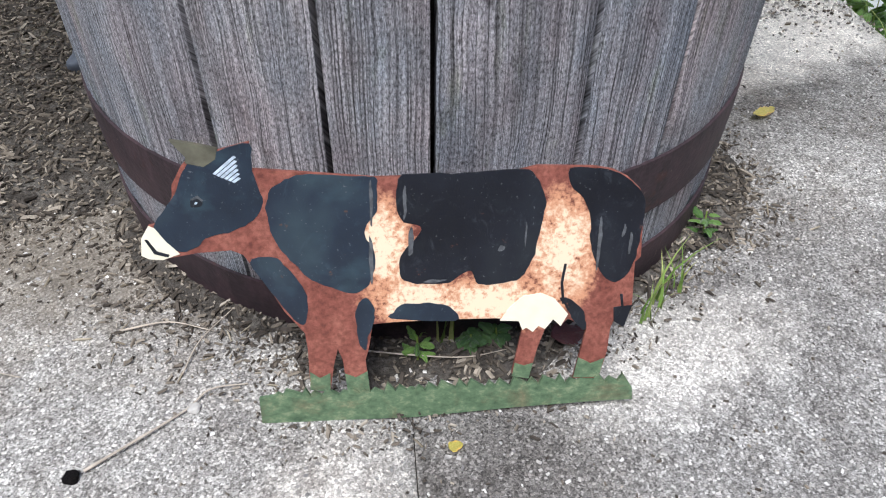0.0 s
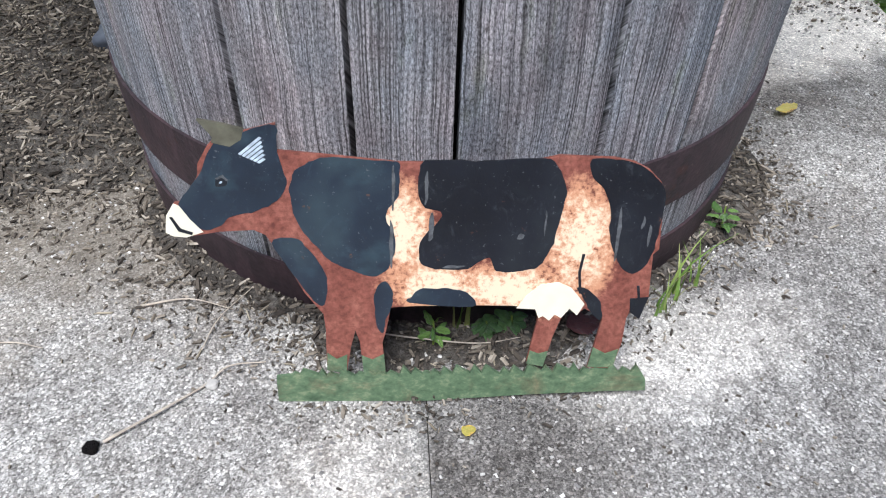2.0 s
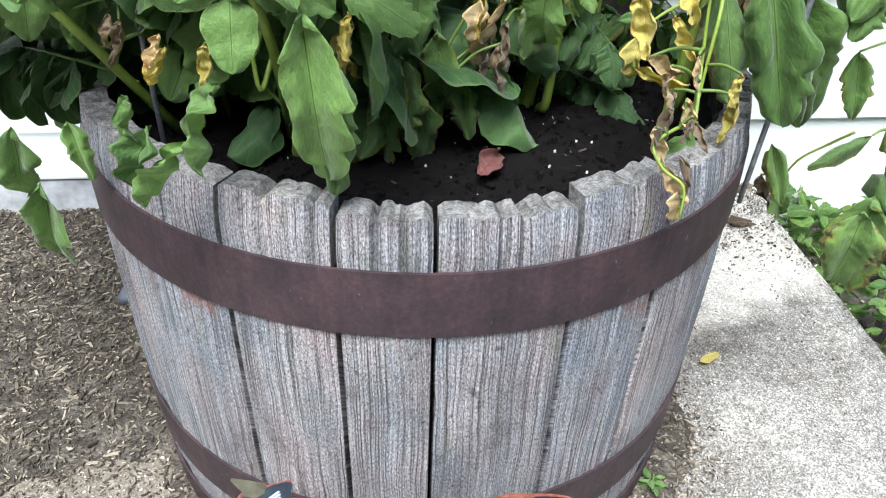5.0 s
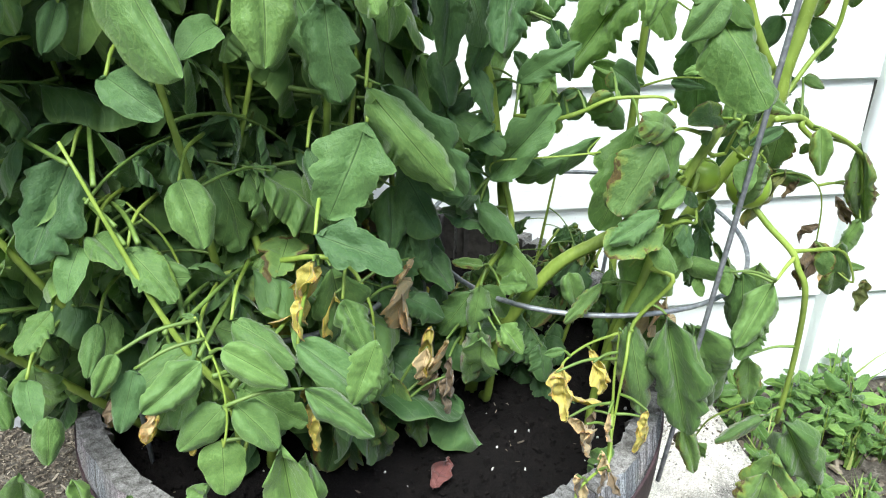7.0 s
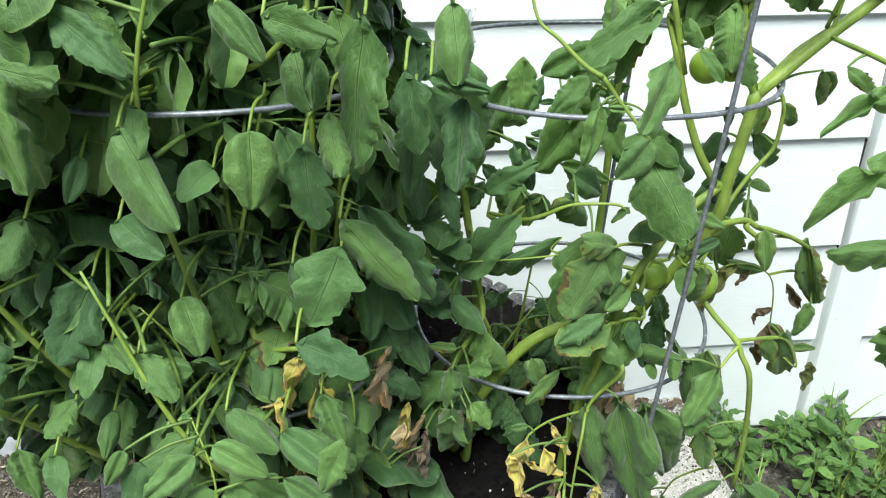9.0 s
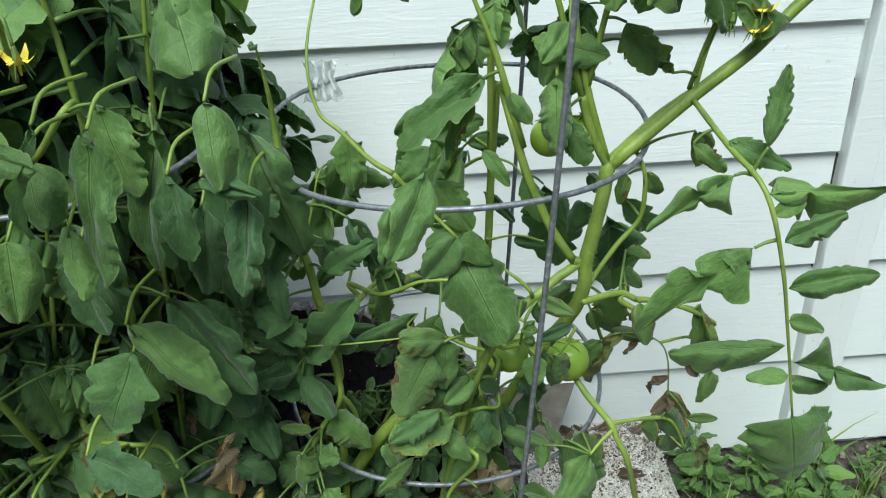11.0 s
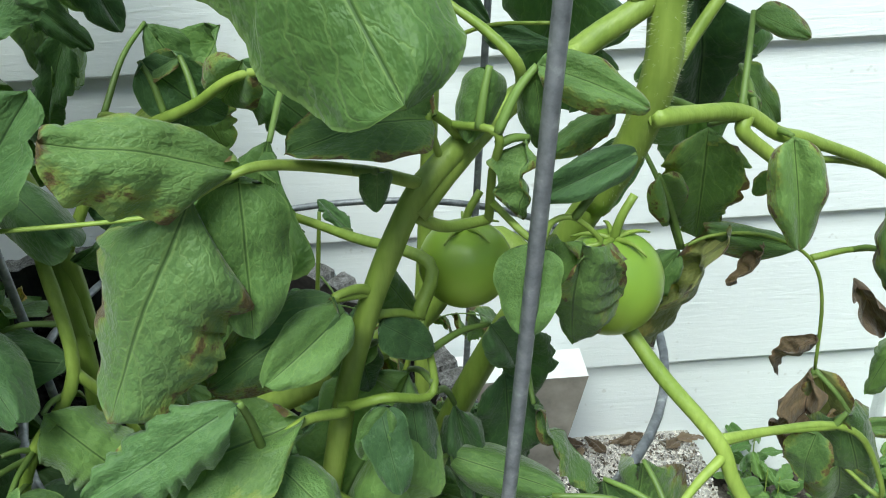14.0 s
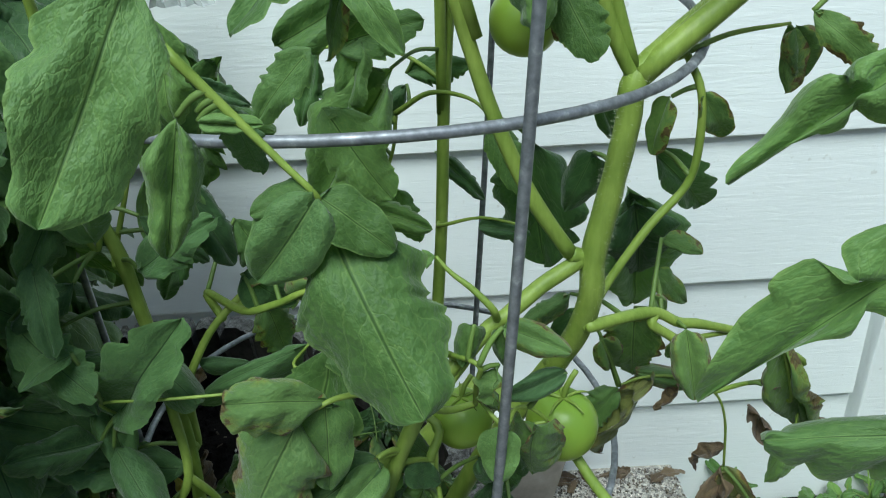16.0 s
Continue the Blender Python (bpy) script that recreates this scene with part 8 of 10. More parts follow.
petiole(right_plant, [(0.375, 0.930, 0.841), (0.374, 0.935, 0.842), (0.372, 0.940, 0.842)])
petiole(right_plant, [(0.360, 0.949, 0.891), (0.358, 0.944, 0.887), (0.355, 0.940, 0.881)])
petiole(right_plant, [(0.375, 0.930, 0.840), (0.360, 0.935, 0.845), (0.344, 0.940, 0.845)])
petiole(right_plant, [(0.371, 0.930, 0.816), (0.367, 0.935, 0.819), (0.362, 0.940, 0.819)])
petiole(right_plant, [(0.363, 0.930, 0.796), (0.336, 0.935, 0.812), (0.309, 0.940, 0.817)])
petiole(right_plant, [(0.407, 0.916, 0.815), (0.405, 0.928, 0.816), (0.403, 0.940, 0.812)])
petiole(right_plant, [(0.390, 0.938, 0.881), (0.388, 0.939, 0.877), (0.385, 0.940, 0.872)])
petiole(right_plant, [(0.326, 0.941, 0.891), (0.324, 0.940, 0.878), (0.322, 0.940, 0.859)])
petiole(right_plant, [(0.438, 0.880, 0.859), (0.451, 0.890, 0.852), (0.463, 0.900, 0.838)])
petiole(right_plant, [(0.528, 0.765, 0.867), (0.523, 0.782, 0.871), (0.517, 0.800, 0.869)])
petiole(right_plant, [(0.528, 0.767, 0.914), (0.522, 0.768, 0.912), (0.516, 0.770, 0.908)])
petiole(right_plant, [(0.486, 0.753, 0.877), (0.484, 0.766, 0.879), (0.481, 0.780, 0.876)])
petiole(right_plant, [(0.490, 0.755, 0.899), (0.489, 0.777, 0.902), (0.487, 0.800, 0.896)])
petiole(right_plant, [(0.525, 0.772, 0.774), (0.526, 0.786, 0.784), (0.527, 0.800, 0.788)])
petiole(right_plant, [(0.500, 0.761, 0.783), (0.489, 0.780, 0.783), (0.477, 0.800, 0.775)])
petiole(right_plant, [(0.511, 0.800, 0.701), (0.502, 0.810, 0.729), (0.493, 0.820, 0.748)])
petiole(right_plant, [(0.561, 0.699, 0.978), (0.553, 0.700, 0.974), (0.545, 0.700, 0.966)])
petiole(middle_plant, [(0.219, 0.810, 0.877), (0.240, 0.795, 0.881), (0.261, 0.780, 0.876)])
petiole(middle_plant, [(0.210, 0.824, 0.822), (0.227, 0.832, 0.818), (0.244, 0.840, 0.807)])
petiole(middle_plant, [(0.333, 0.778, 0.802), (0.335, 0.789, 0.805), (0.337, 0.800, 0.804)])
petiole(middle_plant, [(0.305, 0.789, 0.788), (0.302, 0.795, 0.798), (0.299, 0.800, 0.804)])
petiole(middle_plant, [(-0.052, 0.666, 0.653), (-0.048, 0.665, 0.655), (-0.043, 0.665, 0.655)])
petiole(middle_plant, [(-0.064, 0.669, 0.709), (-0.058, 0.659, 0.712), (-0.053, 0.650, 0.712)])
petiole(middle_plant, [(0.006, 0.710, 0.621), (0.018, 0.688, 0.624), (0.031, 0.665, 0.618)])
petiole(middle_plant, [(0.052, 0.692, 0.698), (0.054, 0.686, 0.699), (0.056, 0.680, 0.698)])
petiole(middle_plant, [(0.060, 0.740, 0.803), (0.074, 0.730, 0.804), (0.088, 0.720, 0.800)])
petiole(middle_plant, [(0.059, 0.742, 0.787), (0.060, 0.731, 0.787), (0.061, 0.720, 0.783)])
petiole(middle_plant, [(0.062, 0.737, 0.844), (0.083, 0.728, 0.847), (0.104, 0.720, 0.841)])
petiole(middle_plant, [(0.110, 0.770, 0.997), (0.116, 0.745, 1.001), (0.123, 0.720, 0.995)])
petiole(middle_plant, [(-0.016, 0.744, 0.929), (-0.015, 0.732, 0.930), (-0.014, 0.720, 0.927)])
petiole(middle_plant, [(0.021, 0.723, 0.926), (0.030, 0.721, 0.925), (0.039, 0.720, 0.921)])
petiole(middle_plant, [(0.066, 0.704, 1.019), (0.079, 0.702, 1.025), (0.093, 0.700, 1.027)])
petiole(middle_plant, [(0.067, 0.727, 0.981), (0.066, 0.723, 0.982), (0.065, 0.720, 0.981)])
petiole(middle_plant, [(-0.057, 0.650, 0.908), (-0.067, 0.665, 0.914), (-0.078, 0.680, 0.914)])
petiole(middle_plant, [(-0.221, 0.647, 0.841), (-0.200, 0.658, 0.856), (-0.179, 0.670, 0.861)])
petiole(middle_plant, [(-0.094, 0.679, 0.761), (-0.113, 0.674, 0.751), (-0.133, 0.670, 0.732)])
petiole(middle_plant, [(-0.087, 0.676, 0.752), (-0.104, 0.678, 0.742), (-0.121, 0.680, 0.724)])
petiole(middle_plant, [(-0.262, 0.670, 0.682), (-0.249, 0.670, 0.699), (-0.236, 0.670, 0.709)])
petiole(middle_plant, [(-0.163, 0.697, 0.661), (-0.174, 0.673, 0.656), (-0.184, 0.650, 0.641)])
petiole(middle_plant, [(-0.165, 0.696, 0.666), (-0.143, 0.683, 0.674), (-0.121, 0.670, 0.673)])
petiole(middle_plant, [(-0.139, 0.731, 0.832), (-0.143, 0.726, 0.832), (-0.148, 0.720, 0.829)])
petiole(middle_plant, [(0.209, 0.745, 0.758), (0.206, 0.742, 0.780), (0.203, 0.740, 0.796)])
petiole(middle_plant, [(0.345, 0.701, 0.644), (0.326, 0.701, 0.650), (0.307, 0.700, 0.650)])
petiole(middle_plant, [(0.211, 0.760, 0.638), (0.203, 0.740, 0.645), (0.195, 0.720, 0.644)])
petiole(middle_plant, [(0.212, 0.760, 0.641), (0.213, 0.740, 0.645), (0.214, 0.720, 0.643)])
petiole(middle_plant, [(0.200, 0.760, 0.611), (0.207, 0.735, 0.613), (0.214, 0.710, 0.605)])
petiole(middle_plant, [(0.344, 0.776, 0.803), (0.342, 0.758, 0.800), (0.339, 0.740, 0.790)])
petiole(middle_plant, [(0.390, 0.701, 0.712), (0.386, 0.711, 0.710), (0.382, 0.720, 0.704)])
petiole(middle_plant, [(0.352, 0.686, 0.632), (0.359, 0.683, 0.629), (0.366, 0.680, 0.623)])
petiole(middle_plant, [(0.360, 0.688, 0.662), (0.377, 0.704, 0.665), (0.395, 0.720, 0.659)])
petiole(middle_plant, [(0.482, 0.700, 0.637), (0.478, 0.700, 0.624), (0.475, 0.700, 0.606)])
petiole(middle_plant, [(0.399, 0.760, 1.014), (0.386, 0.750, 1.013), (0.373, 0.740, 1.007)])
petiole(middle_plant, [(0.316, 0.784, 0.796), (0.318, 0.792, 0.800), (0.320, 0.800, 0.801)])
petiole(middle_plant, [(0.290, 0.795, 0.782), (0.287, 0.798, 0.794), (0.283, 0.800, 0.803)])
petiole(middle_plant, [(0.331, 0.779, 0.802), (0.334, 0.799, 0.815), (0.337, 0.820, 0.819)])
petiole(middle_plant, [(0.284, 0.700, 0.568), (0.280, 0.700, 0.573), (0.277, 0.700, 0.576)])
petiole(middle_plant, [(0.274, 0.700, 0.548), (0.274, 0.698, 0.541), (0.274, 0.695, 0.532)])
petiole(middle_plant, [(0.299, 0.700, 0.580), (0.301, 0.700, 0.578), (0.303, 0.700, 0.575)])
petiole(middle_plant, [(0.320, 0.657, 0.524), (0.311, 0.664, 0.525), (0.303, 0.670, 0.523)])
petiole(middle_plant, [(0.320, 0.658, 0.527), (0.334, 0.654, 0.528), (0.348, 0.650, 0.525)])
petiole(middle_plant, [(0.046, 0.690, 0.702), (0.046, 0.685, 0.701), (0.046, 0.680, 0.699)])
petiole(middle_plant, [(0.079, 0.693, 0.673), (0.069, 0.686, 0.674), (0.059, 0.680, 0.671)])
petiole(middle_plant, [(-0.001, 0.710, 0.573), (0.015, 0.700, 0.574), (0.030, 0.690, 0.569)])
petiole(middle_plant, [(-0.142, 0.729, 0.598), (-0.139, 0.710, 0.592), (-0.136, 0.690, 0.578)])
petiole(middle_plant, [(0.191, 0.760, 0.580), (0.178, 0.740, 0.587), (0.164, 0.720, 0.586)])
petiole(middle_plant, [(0.343, 0.704, 0.632), (0.358, 0.712, 0.634), (0.374, 0.720, 0.630)])
petiole(middle_plant, [(0.340, 0.707, 0.619), (0.362, 0.713, 0.621), (0.383, 0.720, 0.614)])
petiole(middle_plant, [(0.080, 0.692, 0.672), (0.104, 0.706, 0.680), (0.128, 0.720, 0.678)])
petiole(middle_plant, [(0.086, 0.684, 0.659), (0.102, 0.702, 0.659), (0.117, 0.720, 0.650)])
petiole(middle_plant, [(0.273, 0.577, 0.534), (0.276, 0.574, 0.541), (0.279, 0.570, 0.546)])
petiole(middle_plant, [(0.262, 0.569, 0.532), (0.260, 0.569, 0.536), (0.259, 0.570, 0.538)])
petiole(middle_plant, [(0.275, 0.579, 0.534), (0.279, 0.575, 0.539), (0.283, 0.570, 0.541)])
petiole(middle_plant, [(0.269, 0.537, 0.490), (0.276, 0.553, 0.490), (0.283, 0.570, 0.483)])
petiole(middle_plant, [(-0.029, 0.546, 0.709), (-0.032, 0.543, 0.710), (-0.035, 0.540, 0.710)])
petiole(middle_plant, [(-0.030, 0.547, 0.711), (-0.025, 0.544, 0.716), (-0.021, 0.540, 0.719)])
petiole(middle_plant, [(-0.022, 0.531, 0.674), (-0.024, 0.536, 0.673), (-0.025, 0.540, 0.671)])
petiole(middle_plant, [(-0.022, 0.531, 0.674), (-0.020, 0.535, 0.673), (-0.017, 0.540, 0.671)])
petiole(middle_plant, [(-0.028, 0.536, 0.643), (-0.009, 0.538, 0.642), (0.011, 0.540, 0.635)])
petiole(middle_plant, [(-0.023, 0.532, 0.677), (0.004, 0.536, 0.683), (0.031, 0.540, 0.680)])
petiole(middle_plant, [(-0.038, 0.559, 0.731), (-0.064, 0.549, 0.731), (-0.089, 0.540, 0.721)])
petiole(middle_plant, [(-0.033, 0.552, 0.720), (-0.056, 0.546, 0.718), (-0.079, 0.540, 0.708)])
petiole(right_plant, [(0.467, 0.757, 0.988), (0.455, 0.741, 0.988), (0.442, 0.725, 0.981)])
petiole(right_plant, [(0.410, 0.758, 0.974), (0.416, 0.744, 0.979), (0.421, 0.730, 0.978)])
petiole(right_plant, [(0.484, 0.767, 1.051), (0.493, 0.764, 1.051), (0.501, 0.760, 1.048)])
petiole(right_plant, [(0.478, 0.764, 1.023), (0.484, 0.762, 1.023), (0.489, 0.760, 1.021)])
petiole(right_plant, [(0.399, 0.760, 1.014), (0.393, 0.755, 1.014), (0.386, 0.750, 1.011)])
petiole(right_plant, [(0.572, 0.777, 0.993), (0.559, 0.774, 0.999), (0.546, 0.770, 1.000)])
petiole(right_plant, [(0.386, 0.763, 1.053), (0.374, 0.781, 1.051), (0.363, 0.800, 1.040)])
petiole(right_plant, [(0.480, 0.765, 1.032), (0.499, 0.773, 1.031), (0.518, 0.780, 1.022)])
petiole(right_plant, [(0.230, 0.840, 0.889), (0.234, 0.860, 0.891), (0.238, 0.880, 0.886)])
petiole(right_plant, [(0.230, 0.840, 0.889), (0.228, 0.860, 0.888), (0.226, 0.880, 0.880)])
petiole(right_plant, [(0.409, 0.922, 0.893), (0.392, 0.901, 0.899), (0.376, 0.880, 0.895)])
petiole(right_plant, [(0.364, 0.930, 0.796), (0.351, 0.905, 0.806), (0.338, 0.880, 0.806)])
petiole(right_plant, [(0.249, 0.840, 0.766), (0.257, 0.860, 0.787), (0.265, 0.880, 0.798)])
petiole(middle_plant, [(0.211, 0.805, 0.849), (0.222, 0.802, 0.848), (0.233, 0.800, 0.844)])
petiole(middle_plant, [(0.219, 0.810, 0.877), (0.244, 0.795, 0.878), (0.269, 0.780, 0.869)])
petiole(middle_plant, [(0.290, 0.820, 0.783), (0.288, 0.830, 0.790), (0.285, 0.840, 0.793)])
petiole(middle_plant, [(0.228, 0.767, 0.665), (0.227, 0.758, 0.669), (0.227, 0.750, 0.670)])
petiole(middle_plant, [(0.205, 0.760, 0.623), (0.204, 0.755, 0.624), (0.203, 0.750, 0.624)])
petiole(middle_plant, [(0.212, 0.760, 0.641), (0.208, 0.755, 0.646), (0.203, 0.750, 0.648)])
petiole(middle_plant, [(0.202, 0.760, 0.616), (0.198, 0.755, 0.619), (0.194, 0.750, 0.619)])
petiole(middle_plant, [(0.204, 0.800, 0.823), (0.185, 0.780, 0.819), (0.166, 0.760, 0.805)])
petiole(middle_plant, [(0.208, 0.760, 0.737), (0.201, 0.760, 0.729), (0.193, 0.760, 0.717)])
petiole(middle_plant, [(0.197, 0.800, 0.862), (0.177, 0.780, 0.864), (0.157, 0.760, 0.855)])
petiole(middle_plant, [(0.200, 0.800, 0.844), (0.194, 0.780, 0.847), (0.188, 0.760, 0.842)])
petiole(middle_plant, [(0.196, 0.800, 0.870), (0.196, 0.780, 0.885), (0.195, 0.760, 0.892)])
petiole(middle_plant, [(0.076, 0.784, 0.752), (0.103, 0.772, 0.752), (0.129, 0.760, 0.742)])
petiole(middle_plant, [(0.075, 0.785, 0.741), (0.096, 0.772, 0.741), (0.116, 0.760, 0.733)])
petiole(middle_plant, [(0.208, 0.760, 0.737), (0.204, 0.760, 0.727), (0.200, 0.760, 0.712)])
petiole(middle_plant, [(0.084, 0.776, 0.813), (0.101, 0.768, 0.813), (0.117, 0.760, 0.807)])
petiole(middle_plant, [(0.222, 0.800, 0.767), (0.223, 0.790, 0.769), (0.223, 0.780, 0.767)])
petiole(middle_plant, [(0.232, 0.778, 0.696), (0.215, 0.779, 0.696), (0.199, 0.780, 0.690)])
petiole(middle_plant, [(0.071, 0.789, 0.708), (0.097, 0.784, 0.709), (0.122, 0.780, 0.701)])
petiole(middle_plant, [(0.237, 0.772, 0.671), (0.234, 0.776, 0.672), (0.231, 0.780, 0.672)])
petiole(middle_plant, [(0.204, 0.800, 0.823), (0.200, 0.790, 0.821), (0.196, 0.780, 0.815)])
petiole(middle_plant, [(0.196, 0.800, 0.870), (0.203, 0.790, 0.879), (0.210, 0.780, 0.883)])
petiole(middle_plant, [(0.219, 0.802, 0.787), (0.197, 0.791, 0.789), (0.175, 0.780, 0.783)])
petiole(middle_plant, [(0.215, 0.805, 0.814), (0.225, 0.792, 0.820), (0.234, 0.780, 0.820)])
petiole(middle_plant, [(0.208, 0.760, 0.737), (0.200, 0.770, 0.739), (0.192, 0.780, 0.736)])
petiole(middle_plant, [(0.123, 0.706, 0.526), (0.108, 0.708, 0.519), (0.094, 0.710, 0.506)])
petiole(middle_plant, [(0.196, 0.760, 0.600), (0.195, 0.735, 0.604), (0.195, 0.710, 0.600)])
petiole(middle_plant, [(0.197, 0.760, 0.604), (0.203, 0.735, 0.606), (0.210, 0.710, 0.599)])
petiole(middle_plant, [(0.107, 0.715, 0.541), (0.108, 0.712, 0.553), (0.109, 0.710, 0.561)])
petiole(middle_plant, [(0.339, 0.709, 0.610), (0.358, 0.714, 0.611), (0.378, 0.720, 0.605)])
petiole(middle_plant, [(0.482, 0.700, 0.637), (0.479, 0.710, 0.644), (0.476, 0.720, 0.648)])
petiole(middle_plant, [(0.537, 0.716, 0.545), (0.512, 0.718, 0.545), (0.487, 0.720, 0.535)])
petiole(middle_plant, [(0.547, 0.727, 0.454), (0.537, 0.724, 0.455), (0.527, 0.720, 0.452)])
petiole(middle_plant, [(0.296, 0.620, 0.622), (0.267, 0.615, 0.627), (0.239, 0.610, 0.621)])
petiole(middle_plant, [(0.297, 0.616, 0.577), (0.273, 0.608, 0.582), (0.249, 0.600, 0.578)])
petiole(middle_plant, [(0.296, 0.620, 0.629), (0.283, 0.615, 0.631), (0.271, 0.610, 0.628)])
petiole(middle_plant, [(0.295, 0.608, 0.556), (0.280, 0.602, 0.568), (0.266, 0.595, 0.574)])
petiole(middle_plant, [(0.323, 0.663, 0.547), (0.330, 0.646, 0.553), (0.338, 0.630, 0.552)])
petiole(middle_plant, [(0.275, 0.579, 0.534), (0.276, 0.580, 0.546), (0.276, 0.580, 0.555)])
petiole(middle_plant, [(0.261, 0.568, 0.532), (0.258, 0.572, 0.535), (0.255, 0.575, 0.536)])
petiole(middle_plant, [(0.255, 0.551, 0.517), (0.259, 0.561, 0.514), (0.263, 0.570, 0.507)])
petiole(middle_plant, [(0.269, 0.538, 0.498), (0.275, 0.552, 0.497), (0.282, 0.565, 0.492)])
petiole(middle_plant, [(0.046, 0.690, 0.702), (0.044, 0.675, 0.711), (0.042, 0.660, 0.715)])
petiole(middle_plant, [(-0.036, 0.646, 0.582), (-0.052, 0.648, 0.580), (-0.068, 0.650, 0.573)])
petiole(middle_plant, [(0.114, 0.710, 0.539), (0.129, 0.710, 0.567), (0.144, 0.710, 0.586)])
petiole(middle_plant, [(0.123, 0.706, 0.526), (0.142, 0.708, 0.542), (0.162, 0.710, 0.549)])
petiole(middle_plant, [(0.119, 0.707, 0.531), (0.137, 0.714, 0.543), (0.155, 0.720, 0.549)])
petiole(middle_plant, [(0.187, 0.760, 0.561), (0.177, 0.740, 0.567), (0.167, 0.720, 0.565)])
petiole(middle_plant, [(0.086, 0.729, 0.547), (0.089, 0.725, 0.576), (0.093, 0.720, 0.596)])
petiole(middle_plant, [(0.297, 0.617, 0.578), (0.292, 0.608, 0.581), (0.287, 0.600, 0.580)])
petiole(middle_plant, [(-0.039, 0.606, 0.647), (-0.031, 0.603, 0.650), (-0.023, 0.600, 0.651)])
petiole(middle_plant, [(-0.044, 0.602, 0.659), (-0.050, 0.601, 0.657), (-0.057, 0.600, 0.653)])
petiole(right_plant, [(0.497, 0.796, 0.367), (0.482, 0.793, 0.372), (0.466, 0.790, 0.372)])
petiole(right_plant, [(0.549, 0.730, 0.430), (0.561, 0.740, 0.423), (0.574, 0.750, 0.410)])
petiole(right_plant, [(0.482, 0.700, 0.637), (0.471, 0.710, 0.640), (0.460, 0.720, 0.639)])


# ---- the dense growth ----
hanging_leaf(right_plant, (0.446, 0.725, 0.983), (0.461, 0.700, 0.954), 0.60, (-0.06, -0.91, 0.42), M_LEAF, "toothed")
hanging_leaf(right_plant, (0.436, 0.710, 1.024), (0.433, 0.685, 0.971), 0.50, (-0.08, -0.85, 0.53), M_LEAF, "toothed")
hanging_leaf(right_plant, (0.449, 0.730, 1.059), (0.424, 0.705, 1.037), 0.60, (-0.09, -0.87, 0.48), M_LEAF, "toothed")
# the large hanging leaflets on the bush's face
hanging_leaf(left_plant, (-0.151, 0.595, 1.026), (-0.124, 0.560, 0.935), 0.42, (0.31, -0.79, 0.52), M_LEAF, "lobed")
hanging_leaf(left_plant, (-0.164, 0.615, 1.015), (-0.107, 0.580, 1.011), 0.60, (0.30, -0.91, 0.28), M_LEAF, "lobed")
hanging_leaf(left_plant, (-0.101, 0.615, 1.049), (-0.052, 0.580, 1.018), 0.45, (0.14, -0.92, 0.37), M_LEAF_BLUE_SHADE, "toothed")
hanging_leaf(left_plant, (-0.062, 0.635, 0.972), (-0.055, 0.600, 0.947), 0.50, (0.18, -0.86, 0.47), M_LEAF, "ovate")
hanging_leaf(left_plant, (-0.069, 0.615, 0.962), (-0.027, 0.580, 0.895), 0.42, (0.31, -0.71, 0.64), M_LEAF, "ovate")
hanging_leaf(left_plant, (-0.084, 0.625, 0.882), (-0.053, 0.590, 0.871), 0.60, (0.04, -0.80, 0.60), M_LEAF_BLUE_SHADE, "ovate")
hanging_leaf(left_plant, (0.020, 0.655, 0.941), (0.024, 0.620, 0.892), 0.70, (0.17, -0.79, 0.58), M_LEAF, "ovate")
hanging_leaf(left_plant, (0.061, 0.635, 1.011), (0.069, 0.600, 0.984), 0.80, (-0.26, -0.84, 0.48), M_LEAF, "ovate")
hanging_leaf(left_plant, (0.081, 0.615, 1.045), (0.076, 0.580, 0.982), 0.25, (0.11, -0.75, 0.65), M_LEAF_BLUE_SHADE, "curled")
hanging_leaf(left_plant, (0.115, 0.615, 1.040), (0.090, 0.580, 0.938), 0.40, (-0.33, -0.85, 0.41), M_LEAF, "toothed")
hanging_leaf(left_plant, (0.085, 0.615, 0.970), (0.090, 0.580, 0.936), 0.55, (0.04, -0.88, 0.47), M_LEAF, "toothed")
hanging_leaf(left_plant, (0.146, 0.655, 0.987), (0.152, 0.620, 0.934), 0.50, (-0.24, -0.89, 0.38), M_LEAF_BLUE_SHADE, "lobed")
hanging_leaf(left_plant, (0.167, 0.665, 0.979), (0.203, 0.630, 0.978), 0.40, (-0.37, -0.83, 0.42), M_LEAF_BLUE_SHADE, "lobed")
hanging_leaf(left_plant, (0.182, 0.655, 1.040), (0.186, 0.620, 0.992), 0.50, (-0.07, -0.87, 0.49), M_LEAF, "ovate")
hanging_leaf(left_plant, (0.196, 0.675, 0.957), (0.184, 0.640, 0.887), 0.50, (-0.20, -0.71, 0.67), M_LEAF_BLUE_SHADE, "lobed")
hanging_leaf(left_plant, (0.155, 0.695, 0.941), (0.154, 0.660, 0.877), 0.50, (0.01, -0.95, 0.30), M_LEAF_BLUE_SHADE, "lobed")
hanging_leaf(left_plant, (0.088, 0.655, 0.860), (0.151, 0.620, 0.787), 0.42, (-0.18, -0.76, 0.62), M_LEAF, "toothed")
hanging_leaf(left_plant, (0.088, 0.655, 0.833), (0.055, 0.620, 0.773), 0.80, (-0.17, -0.82, 0.54), M_LEAF_BLUE_SHADE, "lobed")
hanging_leaf(left_plant, (-0.049, 0.635, 0.801), (-0.030, 0.600, 0.771), 0.65, (0.15, -0.66, 0.74), M_LEAF, "ovate")
